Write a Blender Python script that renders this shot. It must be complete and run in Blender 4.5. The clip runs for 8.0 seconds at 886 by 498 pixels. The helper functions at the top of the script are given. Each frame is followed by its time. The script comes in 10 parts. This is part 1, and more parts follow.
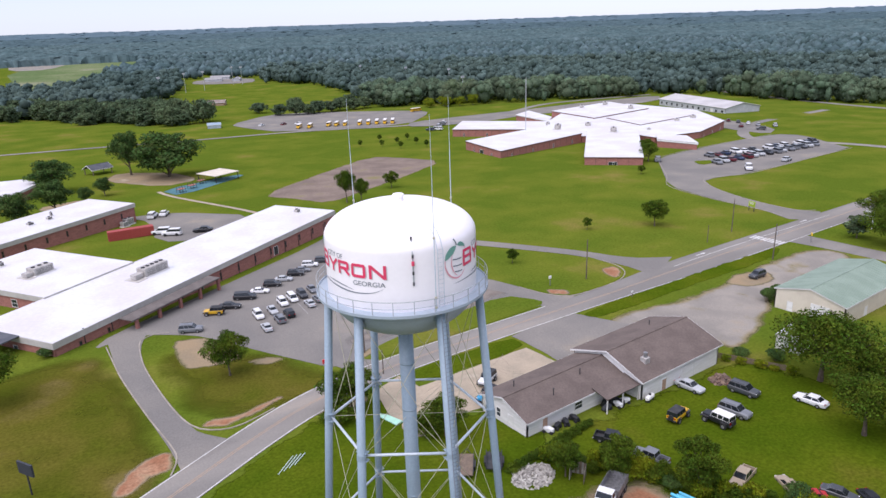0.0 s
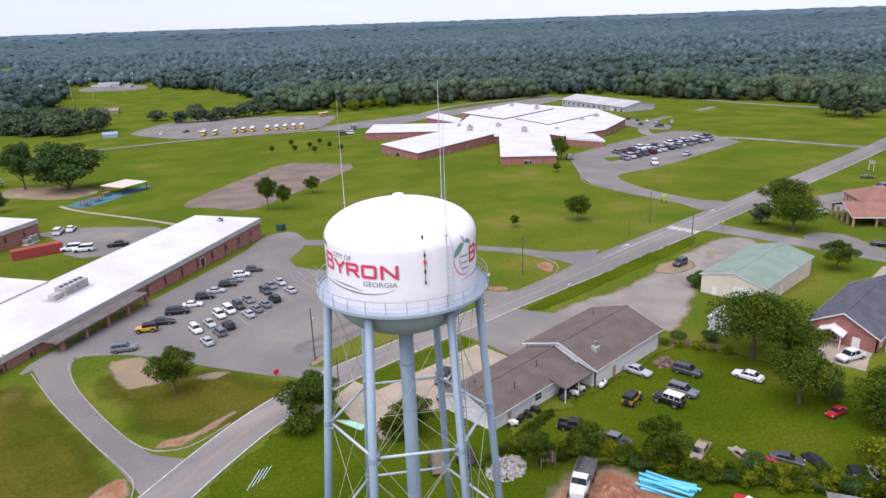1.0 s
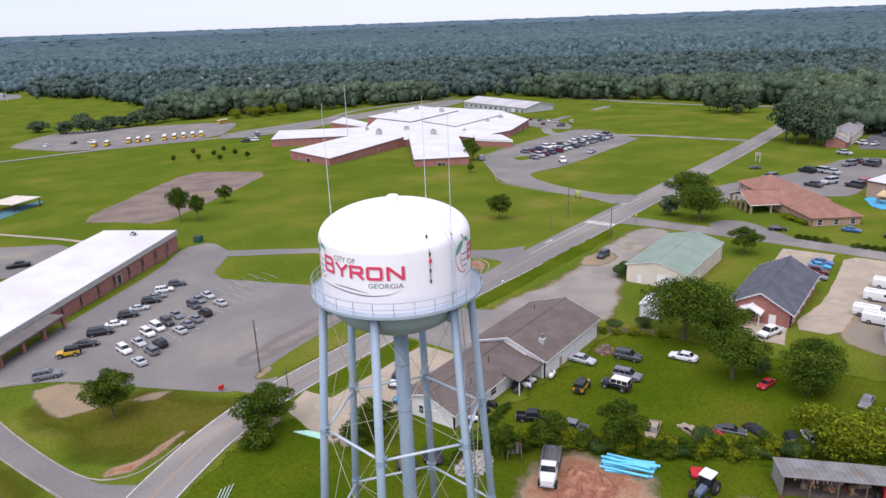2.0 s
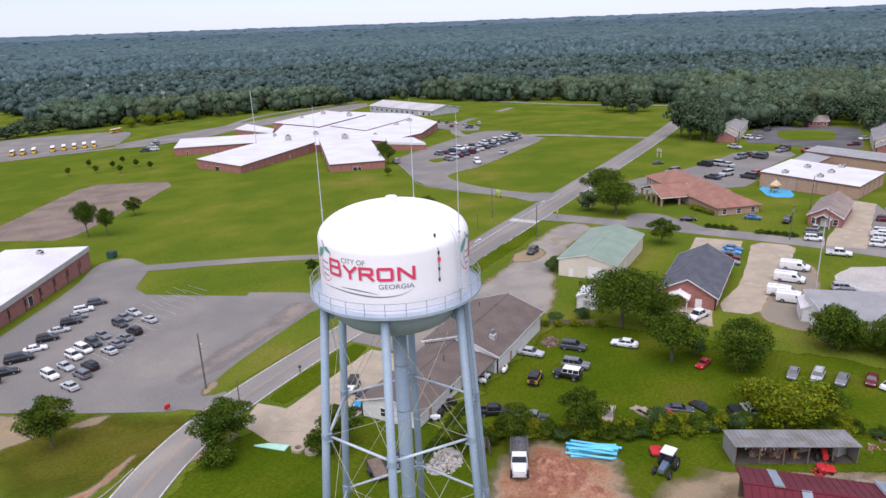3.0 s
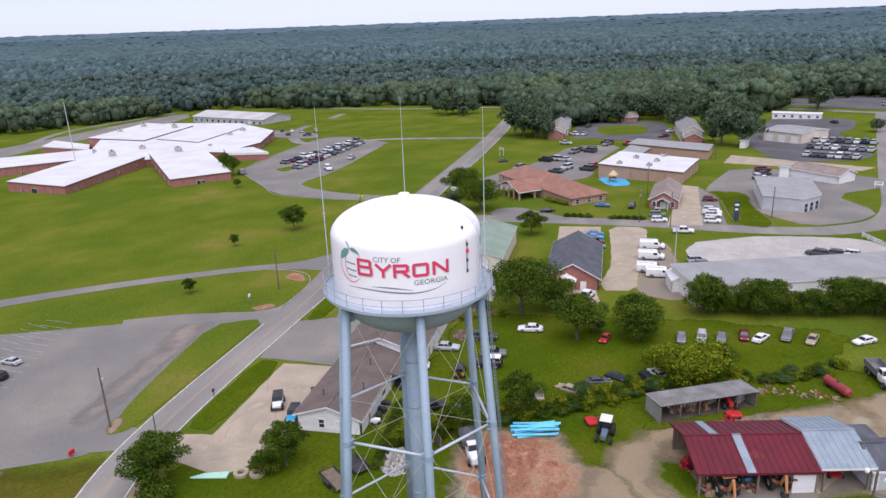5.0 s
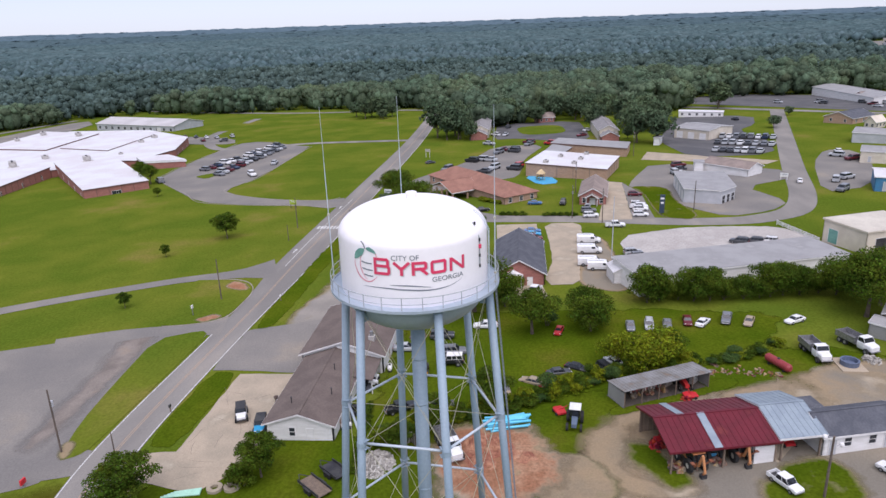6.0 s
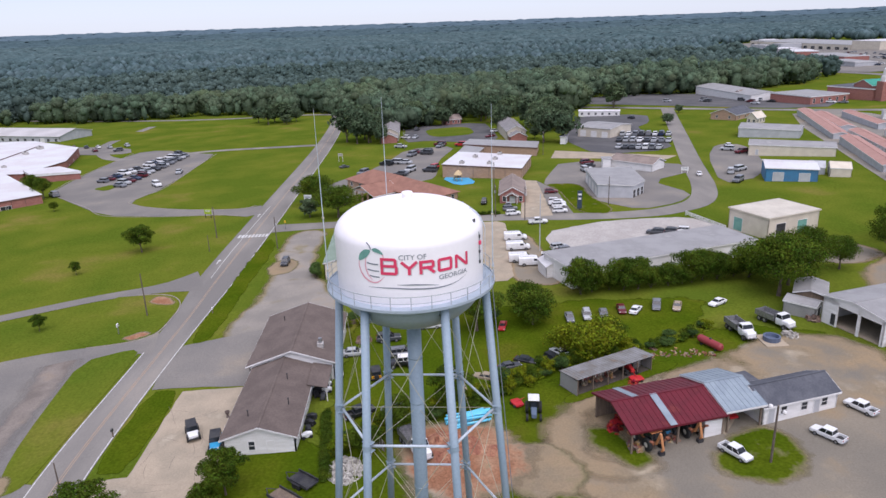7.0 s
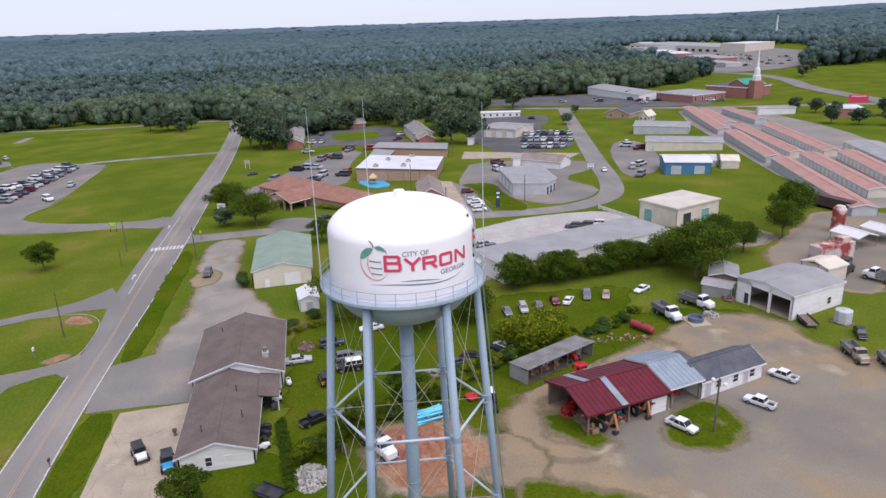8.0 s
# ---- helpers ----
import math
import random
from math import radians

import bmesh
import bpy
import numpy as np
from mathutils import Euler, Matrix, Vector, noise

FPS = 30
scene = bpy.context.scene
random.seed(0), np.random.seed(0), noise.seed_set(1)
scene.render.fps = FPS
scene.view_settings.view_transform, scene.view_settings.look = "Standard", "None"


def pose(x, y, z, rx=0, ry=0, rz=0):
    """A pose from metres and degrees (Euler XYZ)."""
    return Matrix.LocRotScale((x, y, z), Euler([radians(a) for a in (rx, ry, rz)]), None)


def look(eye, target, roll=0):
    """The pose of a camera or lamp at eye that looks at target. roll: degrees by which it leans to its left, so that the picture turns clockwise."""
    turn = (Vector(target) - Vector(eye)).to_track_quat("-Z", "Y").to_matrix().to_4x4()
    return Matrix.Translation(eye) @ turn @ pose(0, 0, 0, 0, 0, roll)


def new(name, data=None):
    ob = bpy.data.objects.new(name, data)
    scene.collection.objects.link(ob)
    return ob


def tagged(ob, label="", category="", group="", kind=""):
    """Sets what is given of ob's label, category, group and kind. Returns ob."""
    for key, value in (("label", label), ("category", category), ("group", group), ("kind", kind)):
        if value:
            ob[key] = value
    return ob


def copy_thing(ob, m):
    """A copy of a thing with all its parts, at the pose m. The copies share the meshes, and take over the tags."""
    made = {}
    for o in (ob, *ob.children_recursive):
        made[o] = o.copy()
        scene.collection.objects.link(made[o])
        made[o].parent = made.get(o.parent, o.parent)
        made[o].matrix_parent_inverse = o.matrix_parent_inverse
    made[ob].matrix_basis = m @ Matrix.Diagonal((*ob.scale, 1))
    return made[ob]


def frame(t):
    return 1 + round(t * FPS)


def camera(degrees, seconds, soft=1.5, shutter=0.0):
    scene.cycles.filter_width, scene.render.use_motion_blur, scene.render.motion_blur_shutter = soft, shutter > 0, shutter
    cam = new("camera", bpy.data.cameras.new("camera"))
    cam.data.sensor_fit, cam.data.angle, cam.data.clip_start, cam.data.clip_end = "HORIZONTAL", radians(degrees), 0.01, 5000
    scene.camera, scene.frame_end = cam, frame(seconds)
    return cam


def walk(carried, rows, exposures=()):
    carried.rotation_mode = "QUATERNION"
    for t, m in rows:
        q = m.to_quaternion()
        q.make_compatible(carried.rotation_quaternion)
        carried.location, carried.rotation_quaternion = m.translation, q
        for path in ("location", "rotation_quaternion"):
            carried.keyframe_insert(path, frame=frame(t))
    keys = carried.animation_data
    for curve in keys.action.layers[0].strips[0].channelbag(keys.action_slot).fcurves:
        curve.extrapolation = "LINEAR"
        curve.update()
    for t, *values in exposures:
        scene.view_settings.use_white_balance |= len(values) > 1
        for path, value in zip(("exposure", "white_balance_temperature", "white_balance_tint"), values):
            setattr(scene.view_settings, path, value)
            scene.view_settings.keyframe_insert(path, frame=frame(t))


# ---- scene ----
cam = camera(65.7, 8.0)
METRES, EYE, TILT, LEAN, TURN = 55.08, 48.82, -1.98, 0.13, -35.6
ROWS = [
    (0.0, 0.0, 0.0, 0.0, -0.5, -16.29, 1.71),
    (0.5, -0.0621, -0.0012, -0.0011, -4.88, -16.28, 1.89),
    (1.0, -0.1242, 0.0011, -0.0007, -8.73, -16.28, 2.06),
    (1.5, -0.1841, 0.0071, -0.0003, -13.04, -16.29, 2.28),
    (3.0, -0.3669, 0.0496, 0.0037, -25.76, -16.39, 2.76),
    (3.5, -0.4246, 0.0733, 0.0033, -30.07, -16.45, 2.91),
    (4.0, -0.48, 0.1005, 0.004, -33.9, -16.51, 3.01),
    (4.5, -0.5333, 0.1323, 0.0041, -37.52, -16.57, 3.09),
    (6.0, -0.6824, 0.2432, 0.0077, -48.39, -16.8, 3.25),
    (6.5, -0.7274, 0.2887, 0.0094, -52.89, -16.91, 3.35),
    (7.0, -0.7694, 0.3361, 0.0116, -56.99, -17.01, 3.41),
    (7.5, -0.8102, 0.3845, 0.0129, -61.39, -17.13, 3.47),
    (8.0, -0.8487, 0.4362, 0.0146, -65.84, -17.24, 3.54),
]
walk(cam, [(t, pose(1.07, 1.31, EYE, TILT, LEAN, TURN) @ pose(METRES * x, METRES * y, METRES * z, 90 + pitch, roll, yaw)) for t, x, y, z, yaw, pitch, roll in ROWS],
     [(0.0, 1.13, 6350, 24), (8.0, 0.93, 6350, 24)])


# ---- the sky and the light ----
SUN_UP, SUN_ROUND = 62.0, 195.0          # degrees; bright thin cloud before a high sun
world = bpy.data.worlds.new("sky")
scene.world = world
world.use_nodes = True
wn = world.node_tree
sky = wn.nodes.new("ShaderNodeTexSky")
sky.sky_type, sky.sun_disc = "NISHITA", False
sky.sun_elevation, sky.sun_rotation = radians(SUN_UP), radians(90 - SUN_ROUND)
sky.air_density, sky.dust_density, sky.ozone_density = 1.0, 0.25, 3.0
veil = wn.nodes.new("ShaderNodeHueSaturation")          # thin cloud takes the blue out of the sky
veil.inputs["Saturation"].default_value = 0.42
wn.links.new(sky.outputs[0], veil.inputs["Color"])
tint = wn.nodes.new("ShaderNodeMix")
tint.data_type, tint.blend_type = "RGBA", "MULTIPLY"
tint.inputs["Factor"].default_value = 1.0
tint.inputs["B"].default_value = (0.86, 0.96, 1.06, 1)
cloud = wn.nodes.new("ShaderNodeMix")          # an even sheet of high cloud
cloud.data_type = "RGBA"
cloud.inputs["Factor"].default_value = 0.5
cloud.inputs["B"].default_value = (4.6, 4.75, 4.9, 1)
wn.links.new(veil.outputs[0], cloud.inputs["A"])
wn.links.new(cloud.outputs["Result"], tint.inputs["A"])
wn.links.new(tint.outputs["Result"], wn.nodes["Background"].inputs[0])
wn.nodes["Background"].inputs[1].default_value = 0.079
lamp = bpy.data.lights.new("sun", "SUN")
lamp.energy, lamp.angle, lamp.color = 1.75, radians(70), (1.0, 0.985, 0.96)
sun = new("sun", lamp)
su = Vector((math.cos(radians(SUN_UP)) * math.cos(radians(SUN_ROUND)), math.cos(radians(SUN_UP)) * math.sin(radians(SUN_ROUND)), math.sin(radians(SUN_UP))))
sun.matrix_world = look(su * 100, (0, 0, 0))


# ---- materials ----
def patches(nt, base, second=None, scale=0.5, fine=6.0, vary=0.25, third=None, stretch=(1, 1, 1), lo=0.4, hi=0.6):
    """Two or three colours in uneven patches under a fine grain; gives the colour and the grain."""
    nodes, link = nt.nodes, nt.links.new
    geo = nodes.new("ShaderNodeNewGeometry")
    mp = nodes.new("ShaderNodeMapping")
    mp.inputs["Scale"].default_value = stretch
    link(geo.outputs["Position"], mp.inputs["Vector"])
    big = nodes.new("ShaderNodeTexNoise")
    big.inputs["Scale"].default_value, big.inputs["Detail"].default_value = scale, 5
    link(mp.outputs[0], big.inputs["Vector"])
    ramp = nodes.new("ShaderNodeValToRGB")
    e = ramp.color_ramp.elements
    e[0].position, e[1].position = lo, hi
    e[0].color, e[1].color = (*base, 1), (*(second or base), 1)
    if third:
        x = e.new(min(0.98, hi + 0.14))
        x.color = (*third, 1)
    link(big.outputs["Fac"], ramp.inputs[0])
    small = nodes.new("ShaderNodeTexNoise")
    small.inputs["Scale"].default_value, small.inputs["Detail"].default_value = fine, 3
    link(geo.outputs["Position"], small.inputs["Vector"])
    rng = nodes.new("ShaderNodeMapRange")
    rng.inputs["From Min"].default_value, rng.inputs["From Max"].default_value = 0.25, 0.75
    rng.inputs["To Min"].default_value, rng.inputs["To Max"].default_value = 1 - vary, 1 + vary
    link(small.outputs["Fac"], rng.inputs["Value"])
    mix = nodes.new("ShaderNodeMix")
    mix.data_type, mix.blend_type = "RGBA", "MULTIPLY"
    mix.inputs["Factor"].default_value = 1
    link(ramp.outputs[0], mix.inputs["A"])
    link(rng.outputs[0], mix.inputs["B"])
    return mix.outputs["Result"], small


def mat(name, base, second=None, scale=0.5, fine=6.0, vary=0.25, rough=0.8, metal=0.0, bump=0.0, third=None, stretch=(1, 1, 1), lo=0.4, hi=0.6, spec=0.3):
    """A surface with two colours in patches, a fine grain and a fine relief."""
    m = bpy.data.materials.new(name)
    m.use_nodes = True
    nt = m.node_tree
    nodes, link = nt.nodes, nt.links.new
    bsdf = nodes["Principled BSDF"]
    bsdf.inputs["Roughness"].default_value, bsdf.inputs["Metallic"].default_value = rough, metal
    bsdf.inputs["Specular IOR Level"].default_value = spec
    colour, small = patches(nt, base, second, scale, fine, vary, third, stretch, lo, hi)
    link(colour, bsdf.inputs["Base Color"])
    if bump:
        b = nodes.new("ShaderNodeBump")
        b.inputs["Strength"].default_value, b.inputs["Distance"].default_value = 0.6, bump
        link(small.outputs["Fac"], b.inputs["Height"])
        link(b.outputs[0], bsdf.inputs["Normal"])
    return m


def by_piece(m, dark=0.75, light=1.2, hue=0.03):
    """Lets a material differ a little from piece to piece and from clump to clump."""
    nt = m.node_tree
    bsdf = nt.nodes["Principled BSDF"]
    src = bsdf.inputs["Base Color"].links[0].from_socket
    geo, info = nt.nodes.new("ShaderNodeNewGeometry"), nt.nodes.new("ShaderNodeObjectInfo")
    add = nt.nodes.new("ShaderNodeMath")
    add.operation = "ADD"
    fr = nt.nodes.new("ShaderNodeMath")
    fr.operation = "FRACT"
    nt.links.new(geo.outputs["Random Per Island"], add.inputs[0])
    nt.links.new(info.outputs["Random"], add.inputs[1])
    nt.links.new(add.outputs[0], fr.inputs[0])
    hs = nt.nodes.new("ShaderNodeHueSaturation")
    for sock, a, b in (("Value", dark, light), ("Hue", 0.5 - hue, 0.5 + hue)):
        rng = nt.nodes.new("ShaderNodeMapRange")
        rng.inputs["To Min"].default_value, rng.inputs["To Max"].default_value = a, b
        nt.links.new(fr.outputs[0], rng.inputs["Value"])
        nt.links.new(rng.outputs[0], hs.inputs[sock])
    nt.links.new(src, hs.inputs["Color"])
    nt.links.new(hs.outputs[0], bsdf.inputs["Base Color"])
    return m


def leafy(m, share=0.35):
    """Lets part of the light pass through the leaves."""
    nt = m.node_tree
    bsdf, out = nt.nodes["Principled BSDF"], nt.nodes["Material Output"]
    thin, both = nt.nodes.new("ShaderNodeBsdfTranslucent"), nt.nodes.new("ShaderNodeMixShader")
    nt.links.new(bsdf.inputs["Base Color"].links[0].from_socket, thin.inputs["Color"])
    both.inputs[0].default_value = share
    nt.links.new(bsdf.outputs[0], both.inputs[1])
    nt.links.new(thin.outputs[0], both.inputs[2])
    nt.links.new(both.outputs[0], out.inputs["Surface"])
    return m


def paint(name, rough=0.3, metal=0.0, dirt=0.12):
    """A coat of paint that takes its colour from the object."""
    m = mat(name, (1, 1, 1), (0.93, 0.92, 0.9), 1.5, 9, dirt, rough, metal, spec=0.5)
    nt = m.node_tree
    bsdf = nt.nodes["Principled BSDF"]
    src = bsdf.inputs["Base Color"].links[0].from_socket
    info = nt.nodes.new("ShaderNodeObjectInfo")
    mix = nt.nodes.new("ShaderNodeMix")
    mix.data_type, mix.blend_type = "RGBA", "MULTIPLY"
    mix.inputs["Factor"].default_value = 1
    nt.links.new(src, mix.inputs["A"])
    nt.links.new(info.outputs["Color"], mix.inputs["B"])
    nt.links.new(mix.outputs["Result"], bsdf.inputs["Base Color"])
    return m


GRASS = mat("grass", (0.079, 0.117, 0.012), (0.112, 0.138, 0.016), 0.05, 2.2, 0.22, 0.95, bump=0.08, third=(0.166, 0.148, 0.034), spec=0.0)
DRY = mat("dry_lawn", (0.068, 0.080, 0.008), (0.10, 0.09, 0.015), 0.07, 2.5, 0.25, 0.95, bump=0.08, third=(0.16, 0.12, 0.045), spec=0.0)
ASPHALT = mat("asphalt", (0.185, 0.175, 0.162), (0.235, 0.22, 0.20), 0.12, 5, 0.12, 0.95, stretch=(0.25, 1, 1), spec=0.08, third=(0.29, 0.26, 0.225))
LOT = mat("old_asphalt", (0.175, 0.166, 0.155), (0.215, 0.200, 0.180), 0.07, 4, 0.15, 0.95, third=(0.27, 0.235, 0.19), spec=0.08)
CONCRETE = mat("concrete", (0.385, 0.32, 0.24), (0.315, 0.27, 0.205), 0.22, 5, 0.14, 0.95, spec=0.08, third=(0.43, 0.375, 0.29))
GRAVEL = mat("gravel", (0.205, 0.195, 0.175), (0.255, 0.232, 0.195), 0.07, 5, 0.2, 0.95, bump=0.03, third=(0.30, 0.235, 0.165), spec=0.1)
TRACK = mat("sandy_track", (0.34, 0.26, 0.17), (0.29, 0.235, 0.17), 0.16, 4, 0.2, 0.95, bump=0.04, third=(0.40, 0.345, 0.26), spec=0.1)
CLAY = mat("red_clay", (0.36, 0.185, 0.105), (0.44, 0.27, 0.17), 0.35, 3, 0.25, 0.95, bump=0.08, third=(0.30, 0.24, 0.13), spec=0.1)
PATCH = mat("dark_dirt", (0.17, 0.135, 0.115), (0.22, 0.175, 0.145), 0.10, 2, 0.2, 0.95, third=(0.19, 0.175, 0.08), spec=0.1)
# Soil coloured dark to stand for the shade inside the open shed.
SHED_SHADE_SOIL = mat("shed_shade_soil", (0.10, 0.085, 0.07), (0.065, 0.055, 0.048), 0.6, 5, 0.3, 0.95, bump=0.05)
PALE_LOT = mat("pale_worn_lot", (0.41, 0.385, 0.355), (0.35, 0.325, 0.30), 0.15, 2.5, 0.2, 0.95, third=(0.42, 0.40, 0.375))
KERB = mat("kerb_concrete", (0.33, 0.295, 0.25), (0.25, 0.22, 0.18), 0.5, 5, 0.12, 0.9)
MARK_WHITE = mat("road_paint_white", (0.60, 0.60, 0.58), (0.44, 0.43, 0.41), 1.5, 8, 0.15, 0.8)
MARK_FAINT = mat("worn_bay_paint", (0.36, 0.35, 0.34), (0.26, 0.25, 0.24), 1.2, 8, 0.2, 0.85)
MARK_YELLOW = mat("road_paint_yellow", (0.38, 0.26, 0.17), (0.32, 0.25, 0.19), 1.5, 8, 0.15, 0.8)
BRICK = mat("red_brick", (0.36, 0.155, 0.128), (0.29, 0.125, 0.105), 0.8, 14, 0.25, 0.9, stretch=(1, 1, 3))
BROWN_BRICK = mat("tan_brick", (0.42, 0.28, 0.2), (0.36, 0.24, 0.17), 0.8, 14, 0.2, 0.9, stretch=(1, 1, 3))
EDGE_BROWN = mat("brown_roof_edge", (0.16, 0.085, 0.07), (0.13, 0.07, 0.06), 0.8, 6, 0.12, 0.6)
FASCIA_GREY = mat("pale_grey_fascia", (0.46, 0.44, 0.41), (0.40, 0.38, 0.355), 0.5, 4, 0.08, 0.65)
WALK_ROOF = mat("weathered_walk_roof", (0.115, 0.10, 0.092), (0.15, 0.13, 0.12), 0.5, 4, 0.15, 0.85)
DARK_ASPHALT = mat("fresh_dark_asphalt", (0.085, 0.085, 0.088), (0.115, 0.112, 0.112), 0.1, 4, 0.15, 0.9, spec=0.2)
ROOF_WHITE = mat("white_membrane", (0.600, 0.610, 0.619), (0.558, 0.534, 0.543), 0.10, 1.5, 0.06, 0.6)
FASCIA = mat("white_fascia", (0.72, 0.71, 0.70), (0.62, 0.61, 0.6), 0.5, 4, 0.06, 0.6)
SHINGLE_GREY = mat("grey_brown_shingles", (0.142, 0.112, 0.098), (0.117, 0.092, 0.081), 0.35, 3.5, 0.14, 0.95, bump=0.02)
SHINGLE_DARK = mat("dark_shingles", (0.075, 0.08, 0.095), (0.10, 0.105, 0.12), 0.5, 4, 0.12, 0.95, bump=0.02)
SHINGLE_RED = mat("red_brown_shingles", (0.288, 0.148, 0.109), (0.240, 0.121, 0.090), 0.4, 3.5, 0.12, 0.95, bump=0.02)
SHINGLE_TAUPE = mat("taupe_shingles", (0.26, 0.21, 0.185), (0.21, 0.17, 0.15), 0.4, 3.5, 0.12, 0.95)
SHINGLE_PALE = mat("pale_grey_shingles", (0.25, 0.24, 0.235), (0.21, 0.20, 0.20), 0.4, 3.5, 0.12, 0.95)
ROOF_GREEN = mat("pale_green_metal", (0.198, 0.263, 0.205), (0.231, 0.299, 0.238), 0.3, 5, 0.06, 0.5, 0.1)
ROOF_CREAM = mat("cream_metal_roof", (0.55, 0.51, 0.43), (0.48, 0.44, 0.37), 0.2, 3, 0.08, 0.6)
ROOF_PALE = mat("pale_weathered_roof", (0.47, 0.455, 0.45), (0.40, 0.385, 0.38), 0.08, 1.5, 0.1, 0.6)
ROOF_OLD = mat("old_tin_roof", (0.25, 0.25, 0.25), (0.19, 0.185, 0.175), 0.5, 4, 0.15, 0.7, 0.15, third=(0.20, 0.15, 0.11), stretch=(1, 1, 1))
ROOF_GREY = mat("grey_metal_roof", (0.312, 0.308, 0.304), (0.264, 0.260, 0.256), 0.25, 4, 0.08, 0.55, 0.1, third=(0.344, 0.336, 0.328))
ROOF_SILVER = mat("bare_galvanised_metal", (0.274, 0.328, 0.368), (0.237, 0.285, 0.328), 0.6, 5, 0.08, 0.5, 0.25)
ROOF_RED = mat("dark_red_metal", (0.13, 0.014, 0.024), (0.105, 0.012, 0.02), 0.5, 5, 0.15, 0.5, 0.1, third=(0.16, 0.028, 0.028))
ROOF_ORANGE = mat("terracotta_metal", (0.395, 0.220, 0.180), (0.353, 0.192, 0.156), 0.3, 4, 0.08, 0.6)
SIDING_WHITE = mat("white_siding", (0.74, 0.73, 0.72), (0.66, 0.65, 0.63), 0.4, 6, 0.05, 0.7, stretch=(1, 1, 6))
SIDING_CREAM = mat("cream_siding", (0.62, 0.56, 0.46), (0.56, 0.50, 0.41), 0.4, 6, 0.05, 0.7)
SIDING_GREY = mat("grey_metal_siding", (0.48, 0.49, 0.51), (0.42, 0.43, 0.45), 0.4, 6, 0.06, 0.6, 0.1)
SIDING_BLUE = mat("blue_metal_siding", (0.05, 0.20, 0.36), (0.06, 0.17, 0.30), 0.4, 6, 0.06, 0.6)
TANK_WHITE = mat("white_tank_paint", (0.90, 0.865, 0.89), (0.87, 0.835, 0.86), 0.35, 3, 0.02, 0.42, stretch=(1, 1, 0.3), spec=0.45)
STEEL_BLUE = mat("blue_grey_steel_paint", (0.235, 0.315, 0.385), (0.27, 0.345, 0.41), 0.6, 5, 0.08, 0.5, stretch=(1, 1, 0.25), spec=0.45)
RAIL = mat("grey_rail_paint", (0.36, 0.38, 0.39), (0.30, 0.32, 0.33), 0.8, 5, 0.08, 0.5)
BOWL_GREY = mat("pale_grey_bowl_paint", (0.36, 0.42, 0.48), (0.32, 0.38, 0.44), 0.5, 4, 0.06, 0.5)
STRUT = mat("pale_steel_paint", (0.52, 0.58, 0.64), (0.46, 0.52, 0.58), 0.8, 5, 0.08, 0.5)
ROD = mat("weathered_steel_rod", (0.50, 0.48, 0.36), (0.44, 0.41, 0.30), 0.8, 5, 0.1, 0.6, 0.2)
SIGN_RED = mat("red_sign_paint", (0.74, 0.05, 0.13), (0.70, 0.06, 0.13), 0.6, 5, 0.05, 0.5)
SIGN_GREY = mat("grey_sign_paint", (0.17, 0.19, 0.22), (0.2, 0.22, 0.25), 0.6, 5, 0.05, 0.5)
SIGN_GREEN = mat("green_sign_paint", (0.13, 0.31, 0.27), (0.16, 0.36, 0.30), 0.9, 5, 0.1, 0.5)
SIGN_PINK = mat("pale_red_sign_paint", (0.72, 0.32, 0.38), (0.74, 0.40, 0.45), 0.9, 5, 0.05, 0.5)
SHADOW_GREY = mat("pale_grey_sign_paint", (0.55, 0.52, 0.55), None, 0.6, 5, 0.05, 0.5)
DARK = mat("dark_fittings", (0.03, 0.03, 0.035), (0.05, 0.05, 0.05), 1, 6, 0.2, 0.6)
GLASS = mat("dark_window_glass", (0.02, 0.025, 0.03), (0.035, 0.04, 0.05), 0.6, 3, 0.2, 0.08, spec=0.6)
UNIT = mat("roof_unit_metal", (0.46, 0.44, 0.42), (0.36, 0.34, 0.32), 1.2, 5, 0.15, 0.6, 0.2)
WOOD = mat("weathered_wood", (0.20, 0.15, 0.11), (0.15, 0.115, 0.09), 0.8, 9, 0.25, 0.9, stretch=(4, 4, 0.5))
POLE_WOOD = mat("creosoted_pole", (0.14, 0.11, 0.09), (0.10, 0.08, 0.065), 0.8, 9, 0.2, 0.9)
BARK = mat("bark", (0.13, 0.10, 0.075), (0.09, 0.07, 0.055), 1.5, 9, 0.3, 0.95)
LEAF = by_piece(mat("oak_leaves", (0.051, 0.089, 0.008), (0.089, 0.129, 0.011), 0.3, 3, 0.35, 0.75, spec=0.1, third=(0.126, 0.161, 0.014)), 0.45, 1.6, 0.03)
LEAF_DARK = by_piece(mat("dark_leaves", (0.050, 0.095, 0.026), (0.081, 0.133, 0.033), 0.3, 3, 0.35, 0.75, spec=0.1), 0.5, 1.5, 0.03)
# Leaf colour lifted and blued to imitate haze over far trees.
FAR_LEAF_HAZED = by_piece(mat("far_leaves_haze_tint", (0.081, 0.120, 0.069), (0.112, 0.153, 0.078), 0.05, 1.5, 0.3, 0.85, spec=0.05), 0.55, 1.45, 0.025)
LEAF_YELLOW = by_piece(mat("yellow_green_leaves", (0.131, 0.179, 0.008), (0.216, 0.236, 0.011), 0.5, 3, 0.3, 0.7, spec=0.1), 0.5, 1.45, 0.025)
# Aerial haze is put into these colours: lifted and bluer band by band.
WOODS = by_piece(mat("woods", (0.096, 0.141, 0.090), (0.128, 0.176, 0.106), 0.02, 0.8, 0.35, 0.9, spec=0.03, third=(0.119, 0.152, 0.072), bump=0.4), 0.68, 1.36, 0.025)
